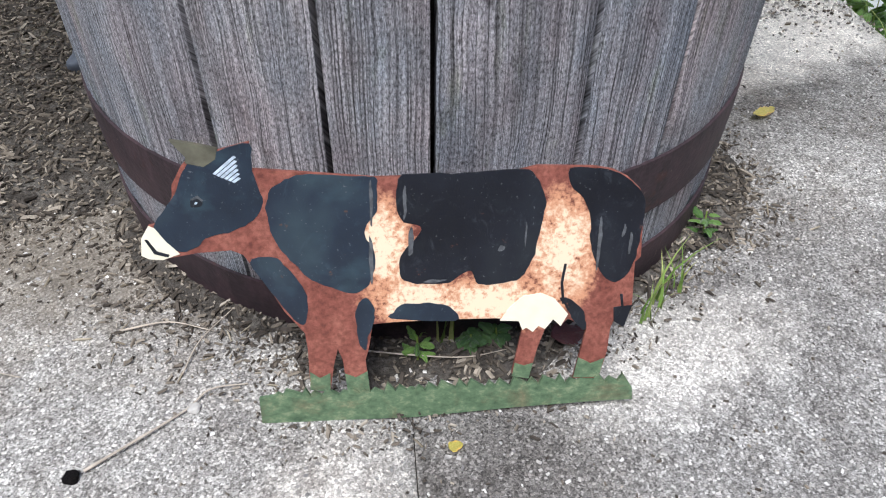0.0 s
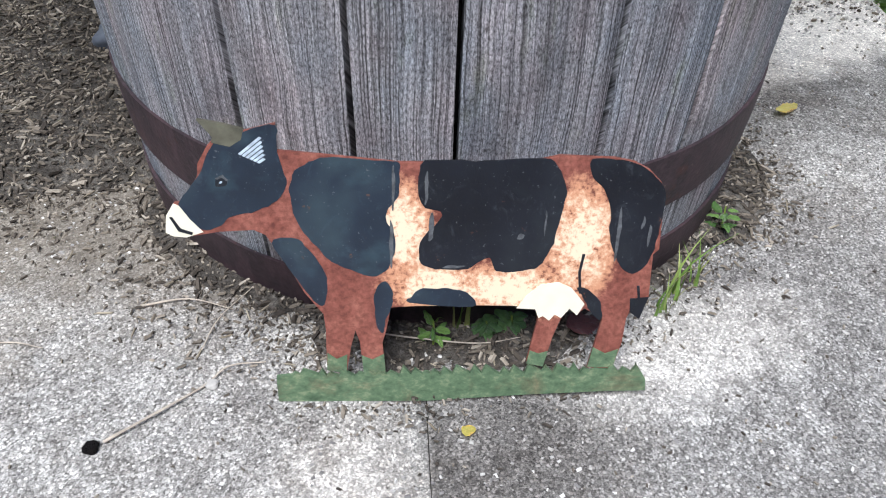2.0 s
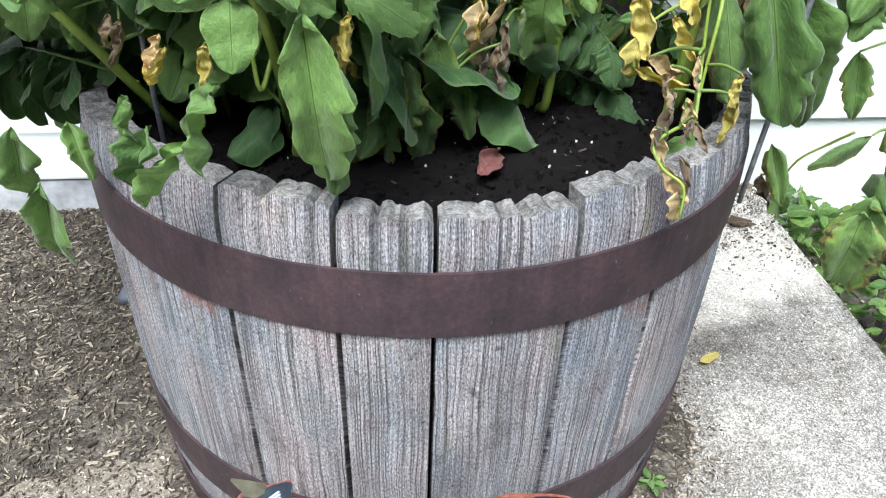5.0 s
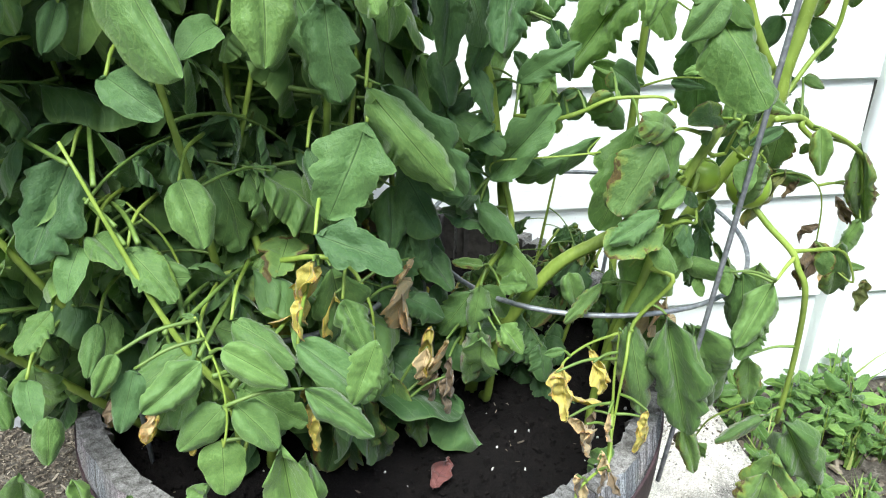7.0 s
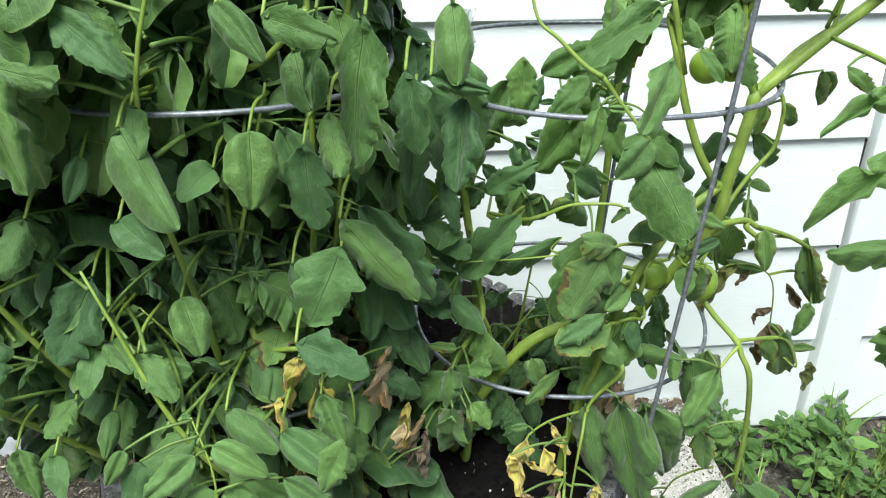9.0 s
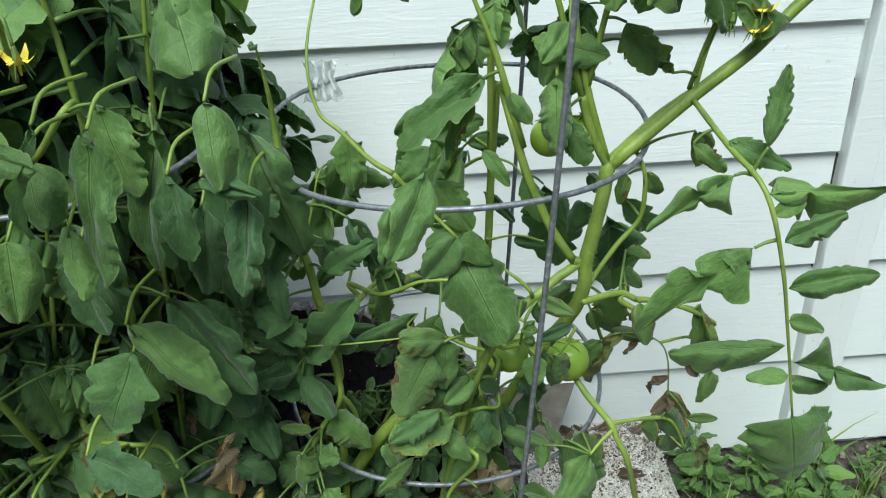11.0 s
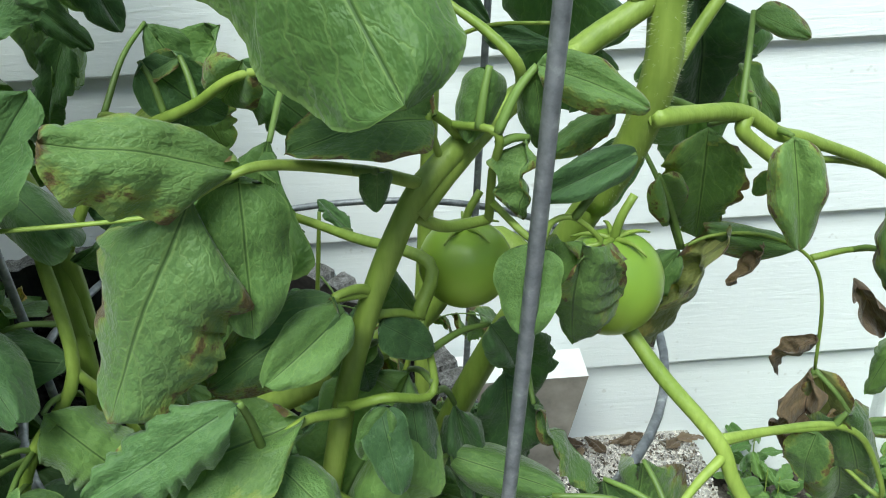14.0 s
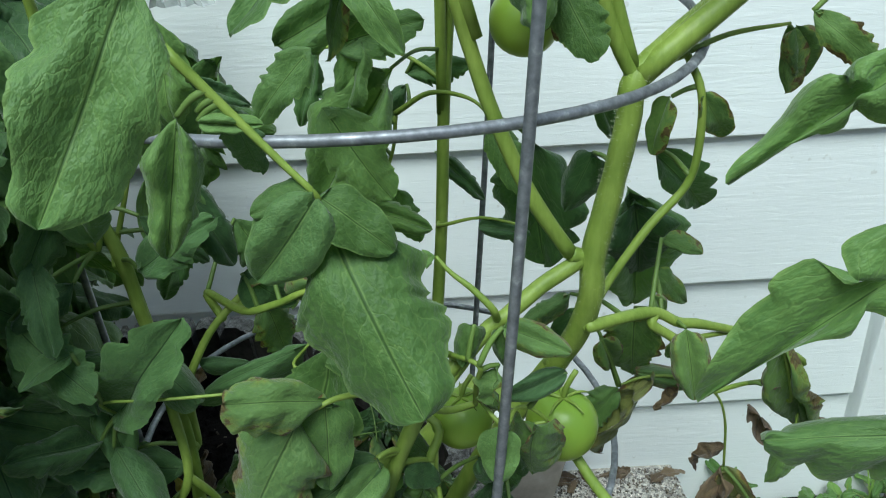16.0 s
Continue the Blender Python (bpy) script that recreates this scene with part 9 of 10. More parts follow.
hanging_leaf(left_plant, (0.043, 0.675, 0.807), (0.056, 0.640, 0.780), 0.50, (-0.22, -0.75, 0.62), M_LEAF_BLUE_SHADE, "ovate")
hanging_leaf(left_plant, (-0.124, 0.655, 0.815), (-0.160, 0.620, 0.749), 0.70, (0.22, -0.56, 0.80), M_LEAF_BLUE_SHADE, "lobed")
hanging_leaf(left_plant, (-0.193, 0.695, 0.819), (-0.169, 0.660, 0.739), 0.50, (0.05, -0.76, 0.64), M_LEAF_BLUE_SHADE, "lobed")
hanging_leaf(left_plant, (-0.158, 0.635, 0.882), (-0.179, 0.600, 0.855), 0.70, (0.12, -0.81, 0.57), M_LEAF, "toothed")
hanging_leaf(left_plant, (-0.125, 0.635, 0.754), (-0.135, 0.600, 0.733), 0.55, (0.19, -0.52, 0.83), M_LEAF_BLUE_SHADE, "ovate")
hanging_leaf(left_plant, (-0.114, 0.635, 0.759), (-0.090, 0.600, 0.767), 0.60, (0.32, -0.53, 0.78), M_LEAF, "ovate")
hanging_leaf(left_plant, (-0.088, 0.615, 0.759), (-0.054, 0.580, 0.742), 0.55, (0.32, -0.70, 0.64), M_LEAF, "toothed")
hanging_leaf(left_plant, (-0.216, 0.635, 0.783), (-0.201, 0.600, 0.744), 0.70, (0.19, -0.65, 0.73), M_LEAF_BLUE_SHADE, "lobed")
hanging_leaf(left_plant, (-0.191, 0.615, 0.954), (-0.140, 0.580, 0.954), 0.45, (0.28, -0.69, 0.66), M_LEAF, "toothed")
hanging_leaf(left_plant, (-0.191, 0.635, 0.905), (-0.202, 0.600, 0.885), 0.60, (0.42, -0.80, 0.42), M_LEAF, "ovate")
hanging_leaf(left_plant, (0.045, 0.615, 0.762), (0.100, 0.580, 0.759), 0.58, (0.15, -0.83, 0.54), M_LEAF_BLUE_SHADE, "lobed")
hanging_leaf(left_plant, (0.063, 0.615, 0.705), (0.081, 0.580, 0.675), 0.60, (0.03, -0.66, 0.75), M_LEAF, "lobed")
hanging_leaf(left_plant, (-0.022, 0.615, 0.693), (0.022, 0.580, 0.687), 0.50, (-0.03, -0.48, 0.88), M_LEAF, "ovate")
hanging_leaf(left_plant, (0.027, 0.595, 0.680), (0.079, 0.560, 0.661), 0.50, (0.15, -0.66, 0.74), M_LEAF_BLUE_SHADE, "ovate")
hanging_leaf(left_plant, (-0.046, 0.595, 0.687), (-0.091, 0.560, 0.678), 0.55, (-0.02, -0.68, 0.73), M_LEAF, "toothed")
hanging_leaf(left_plant, (-0.020, 0.595, 0.645), (0.024, 0.560, 0.633), 0.60, (-0.17, -0.63, 0.76), M_LEAF, "lobed")
hanging_leaf(left_plant, (-0.186, 0.635, 0.638), (-0.176, 0.600, 0.622), 0.55, (0.21, -0.72, 0.66), M_LEAF_BLUE_SHADE, "ovate")
hanging_leaf(left_plant, (-0.218, 0.635, 0.648), (-0.195, 0.600, 0.624), 0.60, (0.30, -0.50, 0.81), M_LEAF, "lobed")
hanging_leaf(left_plant, (-0.124, 0.635, 0.686), (-0.124, 0.600, 0.667), 0.45, (0.37, -0.69, 0.62), M_LEAF, "ovate")
hanging_leaf(left_plant, (-0.251, 0.655, 0.730), (-0.234, 0.620, 0.669), 0.60, (0.24, -0.49, 0.84), M_LEAF_BLUE_SHADE, "lobed")
hanging_leaf(left_plant, (-0.159, 0.645, 0.693), (-0.177, 0.610, 0.686), 0.60, (0.22, -0.51, 0.83), M_LEAF, "toothed")
hanging_leaf(left_plant, (0.061, 0.675, 0.920), (0.063, 0.640, 0.858), 0.60, (-0.06, -0.84, 0.55), M_LEAF_BLUE_SHADE, "lobed")
hanging_leaf(left_plant, (-0.015, 0.675, 0.902), (-0.036, 0.640, 0.898), 0.70, (-0.04, -0.85, 0.53), M_LEAF_BLUE_SHADE, "ovate")
hanging_leaf(left_plant, (0.015, 0.595, 1.053), (0.043, 0.560, 1.033), 0.45, (-0.03, -0.80, 0.60), M_LEAF, "ovate")
hanging_leaf(left_plant, (0.045, 0.595, 1.045), (0.088, 0.560, 1.038), 0.50, (-0.21, -0.93, 0.29), M_LEAF, "toothed")
hanging_leaf(left_plant, (-0.113, 0.655, 0.923), (-0.113, 0.620, 0.909), 0.50, (0.27, -0.80, 0.53), M_LEAF_BLUE_SHADE, "ovate")


def clear(p, gap):
    return not near_camera(p, gap)


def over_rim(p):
    """Whether a point lies on the camera's sight line to the barrel's far rim, kept free of leaves to fit that view."""
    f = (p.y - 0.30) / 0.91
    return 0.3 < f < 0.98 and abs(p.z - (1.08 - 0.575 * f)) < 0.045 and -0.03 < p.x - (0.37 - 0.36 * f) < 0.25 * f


def bushy(plant, roots, seed, leaves, spread, materials, keep):
    """Stems with whole leaves in a spiral; keep says where a leaf may lie."""
    rng = random.Random(seed)
    n = 0
    for pts, r0, r1 in roots:
        stem(plant, pts, r0, min(r1, 0.0012))
        end, way = Vector(pts[-1]), (Vector(pts[-1]) - Vector(pts[-2])).normalized()
        if clear(end, 0.5) and keep(end, end + way * 0.07):
            whole_leaf(plant, end, end + way * 0.07 + Vector((0.02, -0.04, -0.02)), Vector((0, -0.6, 1)), 0.9, materials[0], rng.randrange(8))
        line = spline(pts, 10)
        turn = rng.uniform(0, 6.3)
        for k in range(leaves):
            f = 0.10 + 0.9 * (k + rng.uniform(0, 0.8)) / leaves
            p = line[min(len(line) - 1, int(f * (len(line) - 1)))]
            for _ in range(12):
                turn += 2.4 + rng.uniform(-0.7, 0.7)
                size = rng.uniform(*spread)
                d = Vector((math.cos(turn), math.sin(turn), rng.uniform(-0.15, 0.45)))
                tip = p + d.normalized() * size
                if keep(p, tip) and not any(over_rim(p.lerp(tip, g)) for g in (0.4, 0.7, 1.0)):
                    whole_leaf(plant, p, tip, Vector((rng.uniform(-0.3, 0.3), rng.uniform(-0.5, 0.1), 1)), rng.uniform(0.8, 1.05), rng.choice(materials), rng.randrange(8))
                    n += 1
                    break
    return n


def keep_left(base, tip):
    for q in (base.lerp(tip, 0.6), tip, tip - Vector((0, 0, 0.12))):
        if not clear(q, 0.42) or q.y > WALL_Y - 0.04 or q.z < (0.47 if math.hypot(q.x - BX, q.y - BY) < 0.37 else 0.40):
            return False
        if q.x > 0.19 - 0.20 * max(0, 0.75 - q.z) - 0.05 * max(0, q.y - 0.8):
            return False
        if q.z > 1.19 or (q.z > 1.06 and q.y < 0.64):
            return False
        if q.z < 0.62 and q.x < -0.16 and q.y < 0.82:
            return False
        if q.y < (0.70 if q.z < 1.03 else 0.60) + (0.0 if q.x > -0.24 else -0.06):
            return False
    return True


bushy(left_plant, [
    ([(-0.06, 0.84, 0.42), (-0.09, 0.80, 0.75), (-0.07, 0.76, 1.07), (-0.10, 0.74, 1.14)], 0.0046, 0.003),
    ([(-0.07, 0.85, 0.42), (-0.18, 0.83, 0.72), (-0.25, 0.79, 1.05), (-0.29, 0.76, 1.14)], 0.0046, 0.003),
    ([(-0.05, 0.86, 0.42), (-0.02, 0.90, 0.8), (0.0, 0.92, 1.11), (0.02, 0.90, 1.14)], 0.0046, 0.003),
    ([(-0.08, 0.83, 0.42), (-0.16, 0.70, 0.65), (-0.24, 0.63, 0.9), (-0.28, 0.62, 1.07)], 0.0044, 0.003),
    ([(-0.04, 0.82, 0.42), (-0.04, 0.70, 0.7), (-0.06, 0.64, 0.95), (-0.02, 0.64, 1.11)], 0.0044, 0.003),
    ([(-0.1, 0.88, 0.42), (-0.26, 0.92, 0.7), (-0.36, 0.90, 1.0), (-0.40, 0.86, 1.13)], 0.0044, 0.003),
    ([(0.02, 0.80, 0.42), (0.06, 0.74, 0.8), (0.07, 0.72, 1.07), (0.06, 0.70, 1.14)], 0.0044, 0.003),
    ([(-0.02, 0.78, 0.42), (-0.02, 0.62, 0.60), (-0.06, 0.59, 0.70), (-0.12, 0.62, 0.84)], 0.005, 0.0035),
    ([(-0.12, 0.80, 0.42), (-0.20, 0.70, 0.60), (-0.26, 0.67, 0.68), (-0.32, 0.66, 0.74)], 0.005, 0.0035),
    ([(0.04, 0.84, 0.42), (0.08, 0.82, 0.8), (0.11, 0.80, 1.05), (0.13, 0.80, 1.14)], 0.0044, 0.003),
    ([(-0.05, 0.95, 0.42), (-0.10, 1.02, 0.8), (-0.12, 1.05, 1.11), (-0.12, 1.02, 1.14)], 0.0046, 0.003),
    ([(0.04, 0.95, 0.42), (0.06, 1.02, 0.8), (0.07, 1.04, 1.11), (0.08, 1.0, 1.14)], 0.0046, 0.003),
    ([(-0.15, 0.9, 0.42), (-0.3, 0.98, 0.75), (-0.36, 1.0, 1.07), (-0.4, 1.0, 1.14)], 0.0046, 0.003),
    ([(-0.04, 0.82, 0.42), (-0.03, 0.75, 0.70), (0.0, 0.73, 0.84), (0.03, 0.72, 0.96)], 0.0042, 0.003),
    ([(-0.08, 0.82, 0.42), (-0.12, 0.75, 0.70), (-0.14, 0.73, 0.84), (-0.16, 0.72, 0.96)], 0.0042, 0.003),
    ([(0.02, 0.84, 0.42), (0.07, 0.79, 0.70), (0.09, 0.77, 0.86), (0.11, 0.77, 1.00)], 0.0042, 0.003),
], 11, 30, (0.16, 0.28), [M_LEAF, M_LEAF_BLUE_SHADE, M_LEAF_BLUE_SHADE, M_LEAF], keep_left)


def keep_middle(base, tip):
    for q in (base.lerp(tip, 0.6), tip, tip - Vector((0, 0, 0.05))):
        if not clear(q, 0.34) or q.y > WALL_Y - 0.05 or q.z < 0.47 or q.y < 0.70:
            return False
        if q.x > 0.34 or (q.z > 0.74 and q.x > 0.20):
            return False
        if q.x > 0.08 and 0.56 < q.z < 0.86 and q.y > 0.76:
            return False
    return True


bushy(middle_plant, [
    ([(0.12, 0.80, 0.42), (0.13, 0.86, 0.62), (0.12, 0.90, 0.85), (0.10, 0.92, 1.15)], 0.0046, 0.003),
    ([(0.05, 0.80, 0.42), (0.04, 0.79, 0.5), (0.06, 0.78, 0.6), (0.07, 0.78, 0.72)], 0.004, 0.003),
], 23, 20, (0.10, 0.20), [M_LEAF_BLUE_SHADE, M_LEAF_BLUE_SHADE, M_LEAF, M_LEAF_WORN], keep_middle)


def keep_low(base, tip):
    for q in (base.lerp(tip, 0.6), tip, tip - Vector((0, 0, 0.03))):
        if not clear(q, 0.36) or q.z < 0.47 or q.z > 0.61 or q.y < 0.77 or q.y > 1.05 or q.x > 0.46:
            return False
    return True


bushy(right_plant, [
    ([(0.22, 0.88, 0.42), (0.25, 0.87, 0.50), (0.28, 0.86, 0.57), (0.31, 0.85, 0.63)], 0.003, 0.002),
    ([(0.34, 0.90, 0.42), (0.36, 0.90, 0.50), (0.38, 0.90, 0.57), (0.40, 0.89, 0.64)], 0.003, 0.002),
    ([(0.30, 0.93, 0.42), (0.31, 0.94, 0.50), (0.32, 0.94, 0.58), (0.33, 0.94, 0.66)], 0.003, 0.002),
], 41, 14, (0.07, 0.12), [M_LEAF_BLUE_SHADE, M_LEAF_BLUE_SHADE, M_LEAF, M_LEAF_WORN], keep_low)
rd = random.Random(5)
for i in range(46):
    a, r = rd.uniform(0, 6.3), rd.uniform(0.02, 0.16)
    p = Vector((0.10 + r * math.cos(a), 0.90 + 0.8 * r * math.sin(a), rd.uniform(0.47, 0.66)))
    d = Vector((rd.uniform(-1, 1), rd.uniform(-1, 0.6), rd.uniform(-1.6, -0.2))).normalized() * rd.uniform(0.02, 0.045)
    if (p + d).z > 0.455:
        leaf(middle_plant, p, p + d, rd.uniform(0.3, 0.5), (rd.uniform(-1, 1), -1, 0.3), rd.choice((M_LEAF_DRY, M_LEAF_DRY, M_LEAF_YELLOW, M_LEAF_WORN)), "curled")


def keep_right(base, tip):
    for q in (base.lerp(tip, 0.6), tip):
        if not clear(q, 0.33) or q.z < 1.0 or q.y > WALL_Y - 0.06:
            return False
    return True


bushy(right_plant, [
    ([(0.468, 0.757, 0.985), (0.435, 0.78, 1.12), (0.42, 0.79, 1.25), (0.40, 0.80, 1.45)], 0.003, 0.0022),
    ([(0.410, 0.926, 0.980), (0.40, 0.935, 1.12), (0.395, 0.94, 1.26), (0.39, 0.94, 1.45)], 0.0034, 0.0024),
    ([(0.66, 0.81, 1.08), (0.74, 0.82, 1.16), (0.82, 0.83, 1.25), (0.90, 0.84, 1.40)], 0.005, 0.0035),
    ([(0.472, 0.761, 0.996), (0.50, 0.775, 1.12), (0.515, 0.78, 1.25), (0.53, 0.79, 1.45)], 0.003, 0.0022),
], 31, 9, (0.09, 0.17), [M_LEAF, M_LEAF, M_LEAF_BLUE_SHADE], keep_right)


def stem_hairs(points, r, count, length, seed):
    """Fine pale hairs that stand off a stem, in one part."""
    rng = random.Random(seed)
    line = spline(points, 12)
    vs, fs = [], []
    for _ in range(count):
        i = rng.randrange(1, len(line) - 1)
        d = (line[i + 1] - line[i - 1]).normalized()
        p = line[i].lerp(line[i + 1], rng.random())
        o = d.cross(Vector((rng.gauss(0, 1), rng.gauss(0, 1), rng.gauss(0, 1)))).normalized()
        t = d * 0.00009
        q = p + o * (r + length * rng.uniform(0.5, 1.2)) + d * rng.uniform(-0.0008, 0.0008)
        b = len(vs)
        vs += [p + o * r * 0.9 - t, p + o * r * 0.9 + t, q]
        fs.append((b, b + 1, b + 2))
    me = bpy.data.meshes.new("stem_hairs")
    me.from_pydata(vs, [], fs)
    me.materials.append(M_HAIR)
    ob = under(new("stem_hairs", me), right_plant)
    return tagged(ob, "fine pale hairs on the stem", kind="stuff")


M_HAIR = plain("pale stem hairs", (0.62, 0.68, 0.48), 0.6)
stem_hairs(MAIN_STEM, 0.0062, 1500, 0.0028, 3)


# ---- weeds and litter ----
def weed(name, x, y, z, size, n, seed, label, material=M_WEED, kinds=("toothed", "lobed", "ovate"), wide=1.0):
    rng = random.Random(seed)
    w = tagged(new(name), label, "weed")
    w.location = (x, y, z)
    for k in range(n):
        a = 2.4 * k + rng.uniform(-0.4, 0.4)
        h = size * (0.25 + 0.75 * k / n)
        base = Vector((x + 0.06 * size * math.cos(a), y + 0.06 * size * math.sin(a), z + h * 0.75))
        d = Vector((math.cos(a), math.sin(a), rng.uniform(-0.1, 0.8)))
        ob = new("leaf", SINGLE[rng.choice(kinds)][k % 6])
        ob.material_slots[0].link = "OBJECT"
        ob.material_slots[0].material = material
        under(ob, w)
        ob.matrix_basis = pose_leaf(base, base + d * max(0.012, size * rng.uniform(0.13, 0.27)), wide * rng.uniform(0.4, 0.65), (0, -0.2, 1))
    under(part("stem", tube([(x, y, z - 0.003), (x + 0.02 * size, y, z + size * 0.3), (x, y + 0.02 * size, z + size * 0.78)], 0.0012, 0.0008, 6, 3), M_STEM), w)
    return w


def tuft(x, y, z, h, n, seed, label):
    """A tuft of grass blades in one mesh."""
    rng = random.Random(seed)
    vs, fs = [], []
    for _ in range(n):
        a, lean = rng.uniform(0, 6.3), rng.uniform(0.1, 0.7)
        bx, by = x + rng.uniform(-1, 1) * h * 0.12, y + rng.uniform(-1, 1) * h * 0.12
        hh, w = h * rng.uniform(0.5, 1.1), h * 0.03
        b = len(vs)
        for k in range(5):
            f = k / 4
            px, py, pz = bx + math.cos(a) * lean * hh * f * f, by + math.sin(a) * lean * hh * f * f, z + hh * f * (1 - 0.25 * lean * f)
            ww = w * (1 - f * 0.95)
            vs += [(px - math.sin(a) * ww, py + math.cos(a) * ww, pz), (px, py, pz + ww * 0.4), (px + math.sin(a) * ww, py - math.cos(a) * ww, pz)]
        for k in range(4):
            c = b + 3 * k
            fs += [(c, c + 1, c + 4, c + 3), (c + 1, c + 2, c + 5, c + 4)]
    me = bpy.data.meshes.new("grass_tuft")
    me.from_pydata(vs, [], fs)
    me.materials.append(M_GRASS)
    return tagged(new("grass_tuft", smooth(me)), label, "grass", kind="stuff")


M_GRASS = per_piece("grass blades", [(0.0, (0.10, 0.19, 0.04)), (0.6, (0.19, 0.31, 0.07)), (1.0, (0.34, 0.36, 0.13))], 0.55)


def lying(name, x, y, z, size, wide, a, material, kind, label, category="fallen leaf"):
    ob = new(name, SINGLE[kind][int(abs(x * 100)) % 6])
    ob.material_slots[0].link = "OBJECT"
    ob.material_slots[0].material = material
    ob.matrix_basis = pose_leaf((x, y, z), (x + size * math.cos(a), y + size * math.sin(a), z + 0.01 * size), wide, (0.1, -0.15, 1), 0.6)
    return tagged(ob, label, category)


weed("weed", 0.082, 0.545, 0.0, 0.034, 8, 3, "small bright green lobed weed in the soil by the barrel")
tuft(0.106, 0.566, 0.0, 0.075, 9, 5, "thin tuft of green grass by the barrel foot")
tuft(0.086, 0.570, 0.0, 0.06, 4, 6, "thin tuft of green grass by the barrel foot")
weed("weed", 0.128, 0.556, 0.0, 0.018, 14, 8, "low round-leaved weed in the soil by the barrel", M_LEAF_BLUE_SHADE, ("ovate",), 1.6)
weed("weed", 0.150, 0.560, 0.0, 0.020, 10, 9, "low round-leaved weed in the soil by the barrel", M_LEAF_BLUE_SHADE, ("ovate",), 1.6)
weed("weed", 0.374, 0.682, 0.0, 0.042, 9, 12, "light green lobed weed at the concrete edge")
tuft(0.300, 0.592, 0.0, 0.07, 6, 15, "few broad grass blades at the slab edge")
tuft(0.325, 0.612, 0.0, 0.06, 5, 16, "few broad grass blades at the slab edge")
tuft(0.285, 0.575, 0.0, 0.05, 7, 17, "few grass blades at the slab edge")
lying("fallen_leaf", 0.195, 0.549, 0.012, 0.034, 0.80, 0.3, M_LEAF_RED, "toothed", "dull red fallen leaf behind the cow's leg")
lying("fallen_leaf", 0.510, 0.893, 0.012, 0.045, 0.35, 0.5, M_LEAF_YELLOW, "toothed", "yellow-green fallen leaf on the soil")
lying("fallen_leaf", 0.690, 1.255, 0.010, 0.07, 0.5, 0.2, M_LEAF_DRY, "lobed", "crumpled brown leaf on the concrete")
lying("fallen_leaf", 0.098, 0.450, 0.004, 0.012, 0.8, 0.3, M_LEAF_YELLOW, "ovate", "small orange leaf scrap on the concrete")
lying("fallen_leaf", 0.143, 0.660, SOIL_Z + 0.012, 0.046, 0.55, 1.1, M_LEAF_RED, "curled", "curled red-brown leaf on the potting soil")
for i, (x, y, a) in enumerate(((0.58, 1.385, 0.1), (0.63, 1.392, 2.8), (0.68, 1.388, 0.4), (0.72, 1.395, 3.0), (0.77, 1.39, 0.2), (0.61, 1.36, 1.0), (0.66, 1.372, 2.0), (0.75, 1.37, 0.7))):
    lying("fallen_leaf", x, y, 0.008, 0.05, 0.45, a, M_LEAF_DRY, "lobed", "brown leaf litter along the house wall")


def twig(points, r, label):
    return tagged(part("twig", tube(points, r, r * 0.5, 6, 5, knots=0.3), M_TWIG, None, "", True), label, "twig")


twig([(-0.168, 0.455, 0.003), (-0.135, 0.478, 0.005), (-0.102, 0.506, 0.003), (-0.085, 0.524, 0.005), (-0.056, 0.529, 0.003)], 0.0012, "thin dry twig on the concrete")
twig([(-0.17, 0.60, 0.003), (-0.13, 0.606, 0.004), (-0.09, 0.592, 0.003)], 0.0010, "thin dry twig on the concrete")
twig([(-0.32, 0.555, 0.003), (-0.27, 0.560, 0.004), (-0.24, 0.553, 0.003)], 0.0009, "thin dry twig on the concrete")
twig([(0.03, 0.556, 0.006), (0.07, 0.541, 0.012), (0.12, 0.536, 0.009), (0.16, 0.545, 0.006)], 0.0009, "thin dry twig on the soil")
twig([(-0.11, 0.545, 0.003), (-0.10, 0.58, 0.005), (-0.075, 0.62, 0.004)], 0.0008, "thin dry twig on the concrete")


def clod(name, x, y, z, r, material, label, category):
    bm = bmesh.new()
    bmesh.ops.create_icosphere(bm, subdivisions=3, radius=r)
    for v in bm.verts:
        v.co *= 1 + 0.3 * noise.noise(v.co * (1.6 / r) + Vector((x, y, 0)))
        v.co.z *= 0.55
    ob = part(name, bm, material, None, "", True)
    ob.location = (x, y, z + r * 0.4)
    return tagged(ob, label, category)


clod("seed_pod", -0.176, 0.451, 0.0, 0.0062, M_SOIL, "dark crumbly seed pod on the concrete", "seed pod")
clod("stone", -0.096, 0.508, 0.0, 0.0055, M_PEBBLE, "pale pebble beside a twig", "stone")
clod("stone", -0.30, 1.10, 0.005, 0.03, plain("blue-grey slate", (0.10, 0.115, 0.14), 0.7), "blue-grey flat stone in the dirt", "stone")
clod("stone", -0.315, 0.936, 0.004, 0.005, M_PERLITE, "white pebble in the dirt", "stone")

rw = random.Random(77)
for i in range(78):
    x, y = rw.uniform(0.86, 1.65), 1.39 - abs(rw.gauss(0, 0.22))
    weed("weed", x, y, -0.118, rw.uniform(0.07, 0.19), rw.randrange(14, 24), 200 + i, "bright green leafy weed in the garden bed")
for i in range(40):
    x, y = rw.uniform(0.83, 1.9), rw.uniform(0.6, 1.40)
    tuft(x, y, -0.12, rw.uniform(0.08, 0.17), 22, 300 + i, "tuft of grass in the garden bed by the wall")


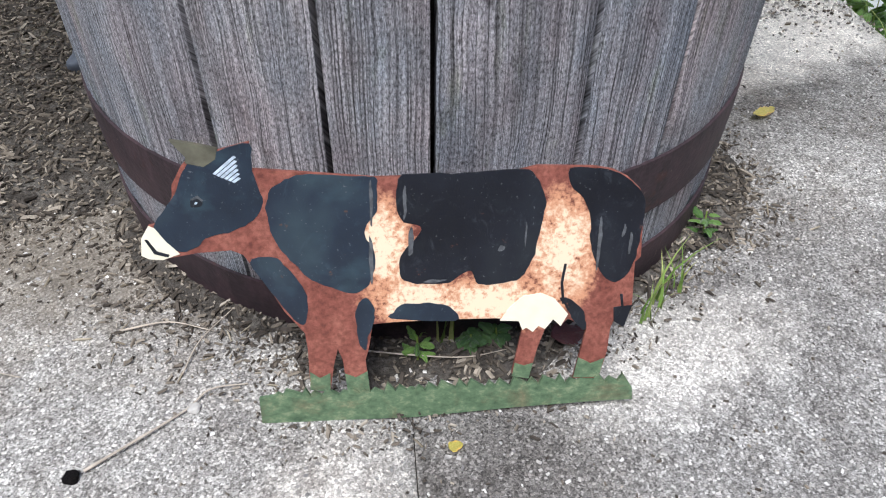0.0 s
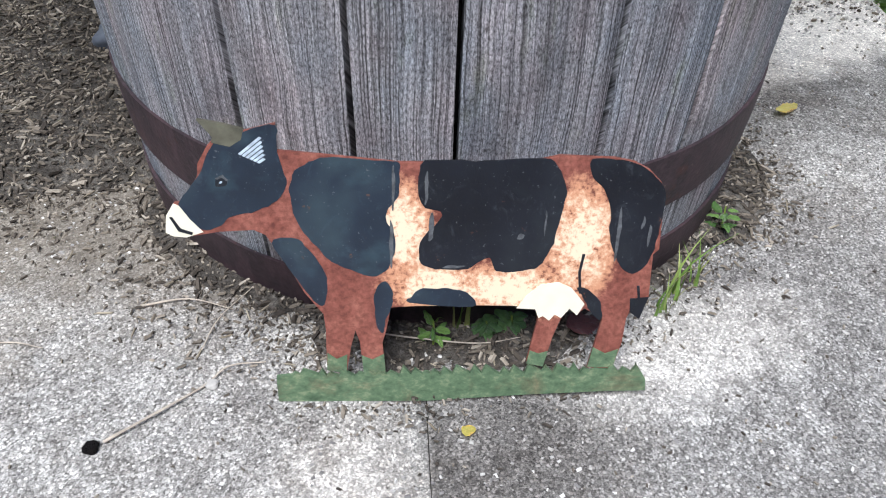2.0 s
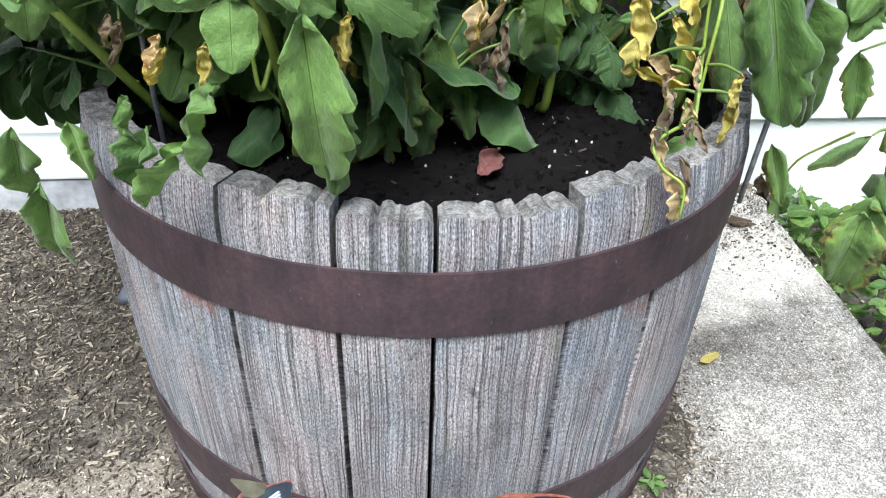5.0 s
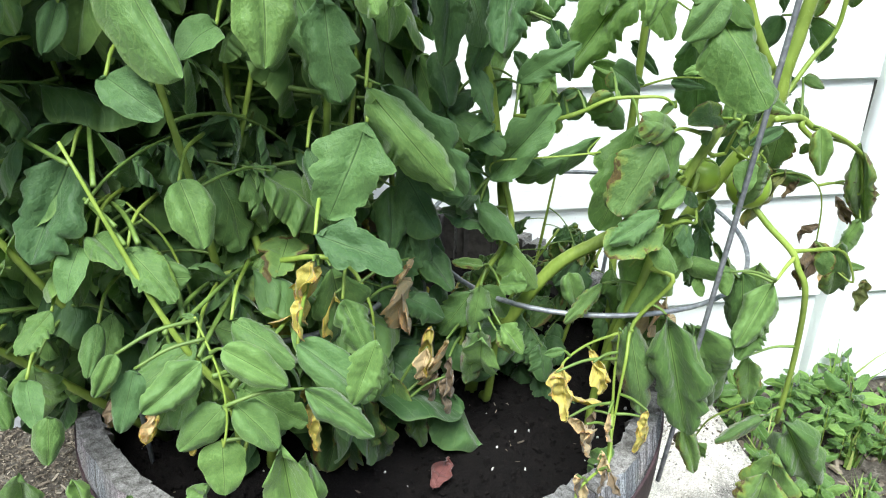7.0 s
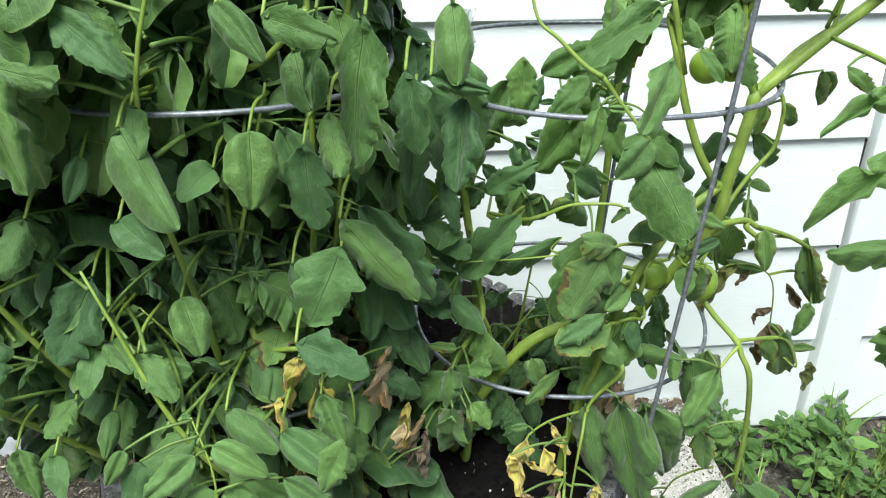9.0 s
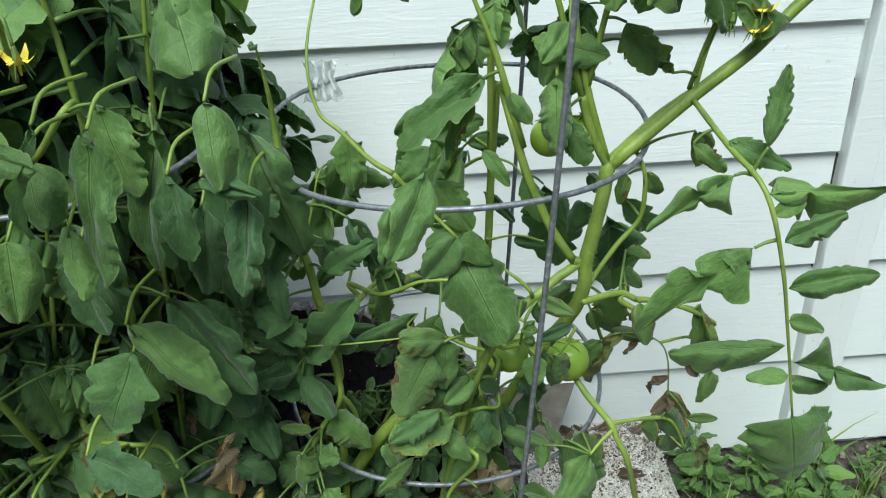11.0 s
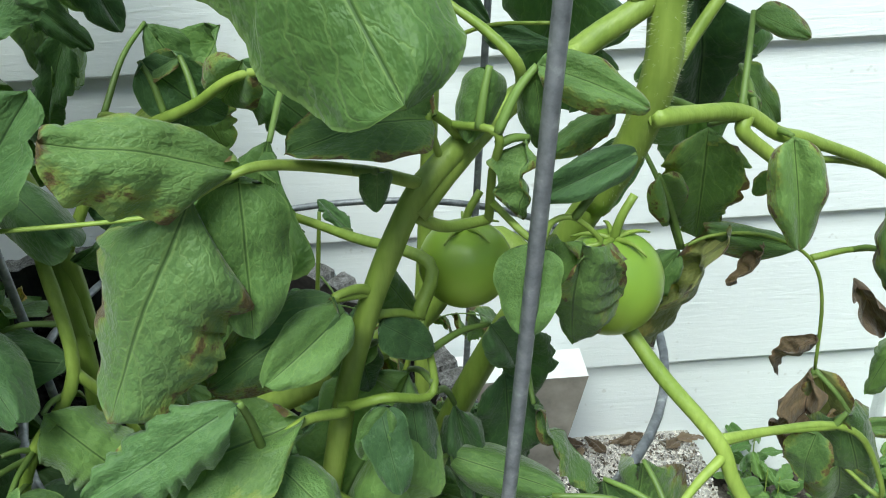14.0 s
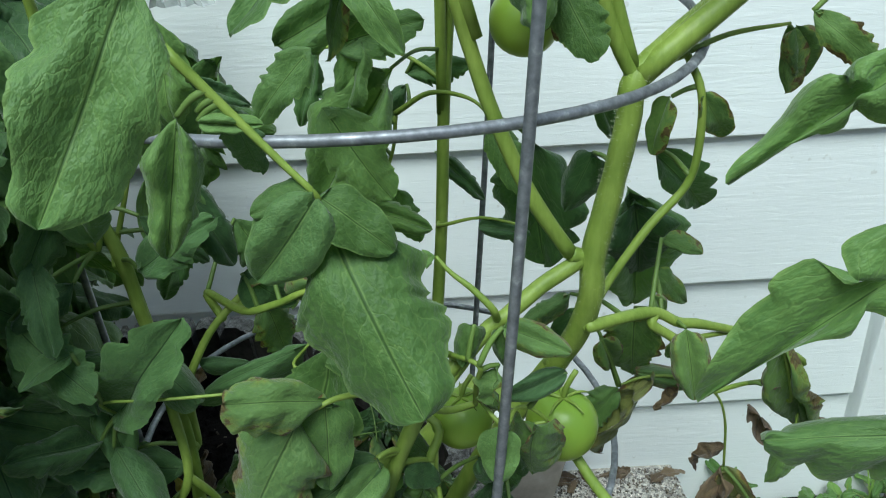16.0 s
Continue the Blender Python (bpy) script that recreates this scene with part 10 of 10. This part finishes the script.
def flower(plant, p, a, open_wide):
    """A nodding flower: a small cup with five long sepals, and swept-back petals when open."""
    ob = new("flower")
    under(ob, plant)
    ob.location = p
    bm = bmesh.new()
    tube([(0, 0, 0.004), (0, 0, 0.0), (0, 0, -0.004)], 0.0012, 0.0026, 7, 3, bm)
    for k in range(5):
        t = a + 2 * math.pi * k / 5
        out = 0.008 if open_wide else 0.004
        tube([(0, 0, -0.002), (0.5 * out * math.cos(t), 0.5 * out * math.sin(t), -0.007), (out * math.cos(t), out * math.sin(t), -0.016)], 0.0011, 0.0003, 5, 3, bm)
    part("calyx", bm, M_STALK, ob, "green sepals", True)
    if open_wide:
        bm = bmesh.new()
        for k in range(5):
            t = a + 0.6 + 2 * math.pi * k / 5
            c, n = math.cos(t), math.sin(t)
            rows = [[bm.verts.new((r * c - w * n, r * n + w * c, z)) for w in (-wd, 0, wd)] for r, z, wd in ((0.001, -0.004, 0.0012), (0.006, -0.006, 0.0030), (0.010, -0.003, 0.0022), (0.013, 0.002, 0.0004))]
            for q, r in zip(rows, rows[1:]):
                bm.faces.new((q[0], q[1], r[1], r[0]))
                bm.faces.new((q[1], q[2], r[2], r[1]))
        tube([(0, 0, -0.004), (0, 0, -0.009), (0, 0, -0.014)], 0.0018, 0.0007, 6, 3, bm)
        part("petals", bm, M_PETAL, ob, "yellow swept-back petals", True)


def truss(plant, points, blooms):
    """A flower stalk with its blooms on short bent pedicels."""
    stem(plant, points, 0.0022, 0.0014)
    top = Vector(points[-1])
    for x, y, z, wide in blooms:
        p = Vector((x, y, z))
        petiole(plant, [top, top.lerp(p, 0.6) + Vector((0, 0, 0.010)), p + Vector((0, 0, 0.004))])
        flower(plant, p, 9 * x, wide)


truss(right_plant, [(0.567, 0.783, 0.980), (0.574, 0.776, 1.021), (0.583, 0.770, 1.055)], ((0.590, 0.766, 1.046, False), (0.609, 0.764, 1.040, True), (0.614, 0.766, 1.056, True), (0.570, 0.764, 1.058, False)))
truss(left_plant, [(0.060, 0.66, 1.06), (0.074, 0.63, 1.10), (0.085, 0.61, 1.115)], ((0.092, 0.60, 1.096, True), (0.078, 0.59, 1.100, True)))


def crumpled_foil(x, y, z, w, h):
    """A small crumpled strip of clear plastic with sharp folds, caught on the cage's ring."""
    bm = bmesh.new()
    n, m = 12, 10
    rows = []
    for j in range(m + 1):
        g = j / m
        row = []
        for i in range(n + 1):
            f = i / n
            u = (f - 0.5) * w * (0.62 + 0.38 * abs(2 * g - 0.8))
            fold = 0.010 * abs(math.sin(7 * math.pi * f / 2 + 2 * g)) + 0.006 * noise.noise(Vector((f * 5, g * 5, 3)))
            row.append(bm.verts.new((x + u, y - 0.006 - fold, z - g * h)))
        rows.append(row)
    for a, b in zip(rows, rows[1:]):
        for i in range(n):
            bm.faces.new((a[i], a[i + 1], b[i + 1], b[i]))
    bmesh.ops.solidify(bm, geom=bm.faces[:], thickness=0.0006)
    return bm


def clear_plastic():
    k = Mat("creased clear plastic")
    k.b.inputs["Transmission Weight"].default_value = 0.55
    return k.base((0.9, 0.93, 0.93), 0.12, 0, 0.8)


tagged(part("plastic_strip", crumpled_foil(0.232, 0.990, 0.962, 0.042, 0.046), clear_plastic()), "creased shiny clear plastic strip caught on cage wire", "plastic scrap")
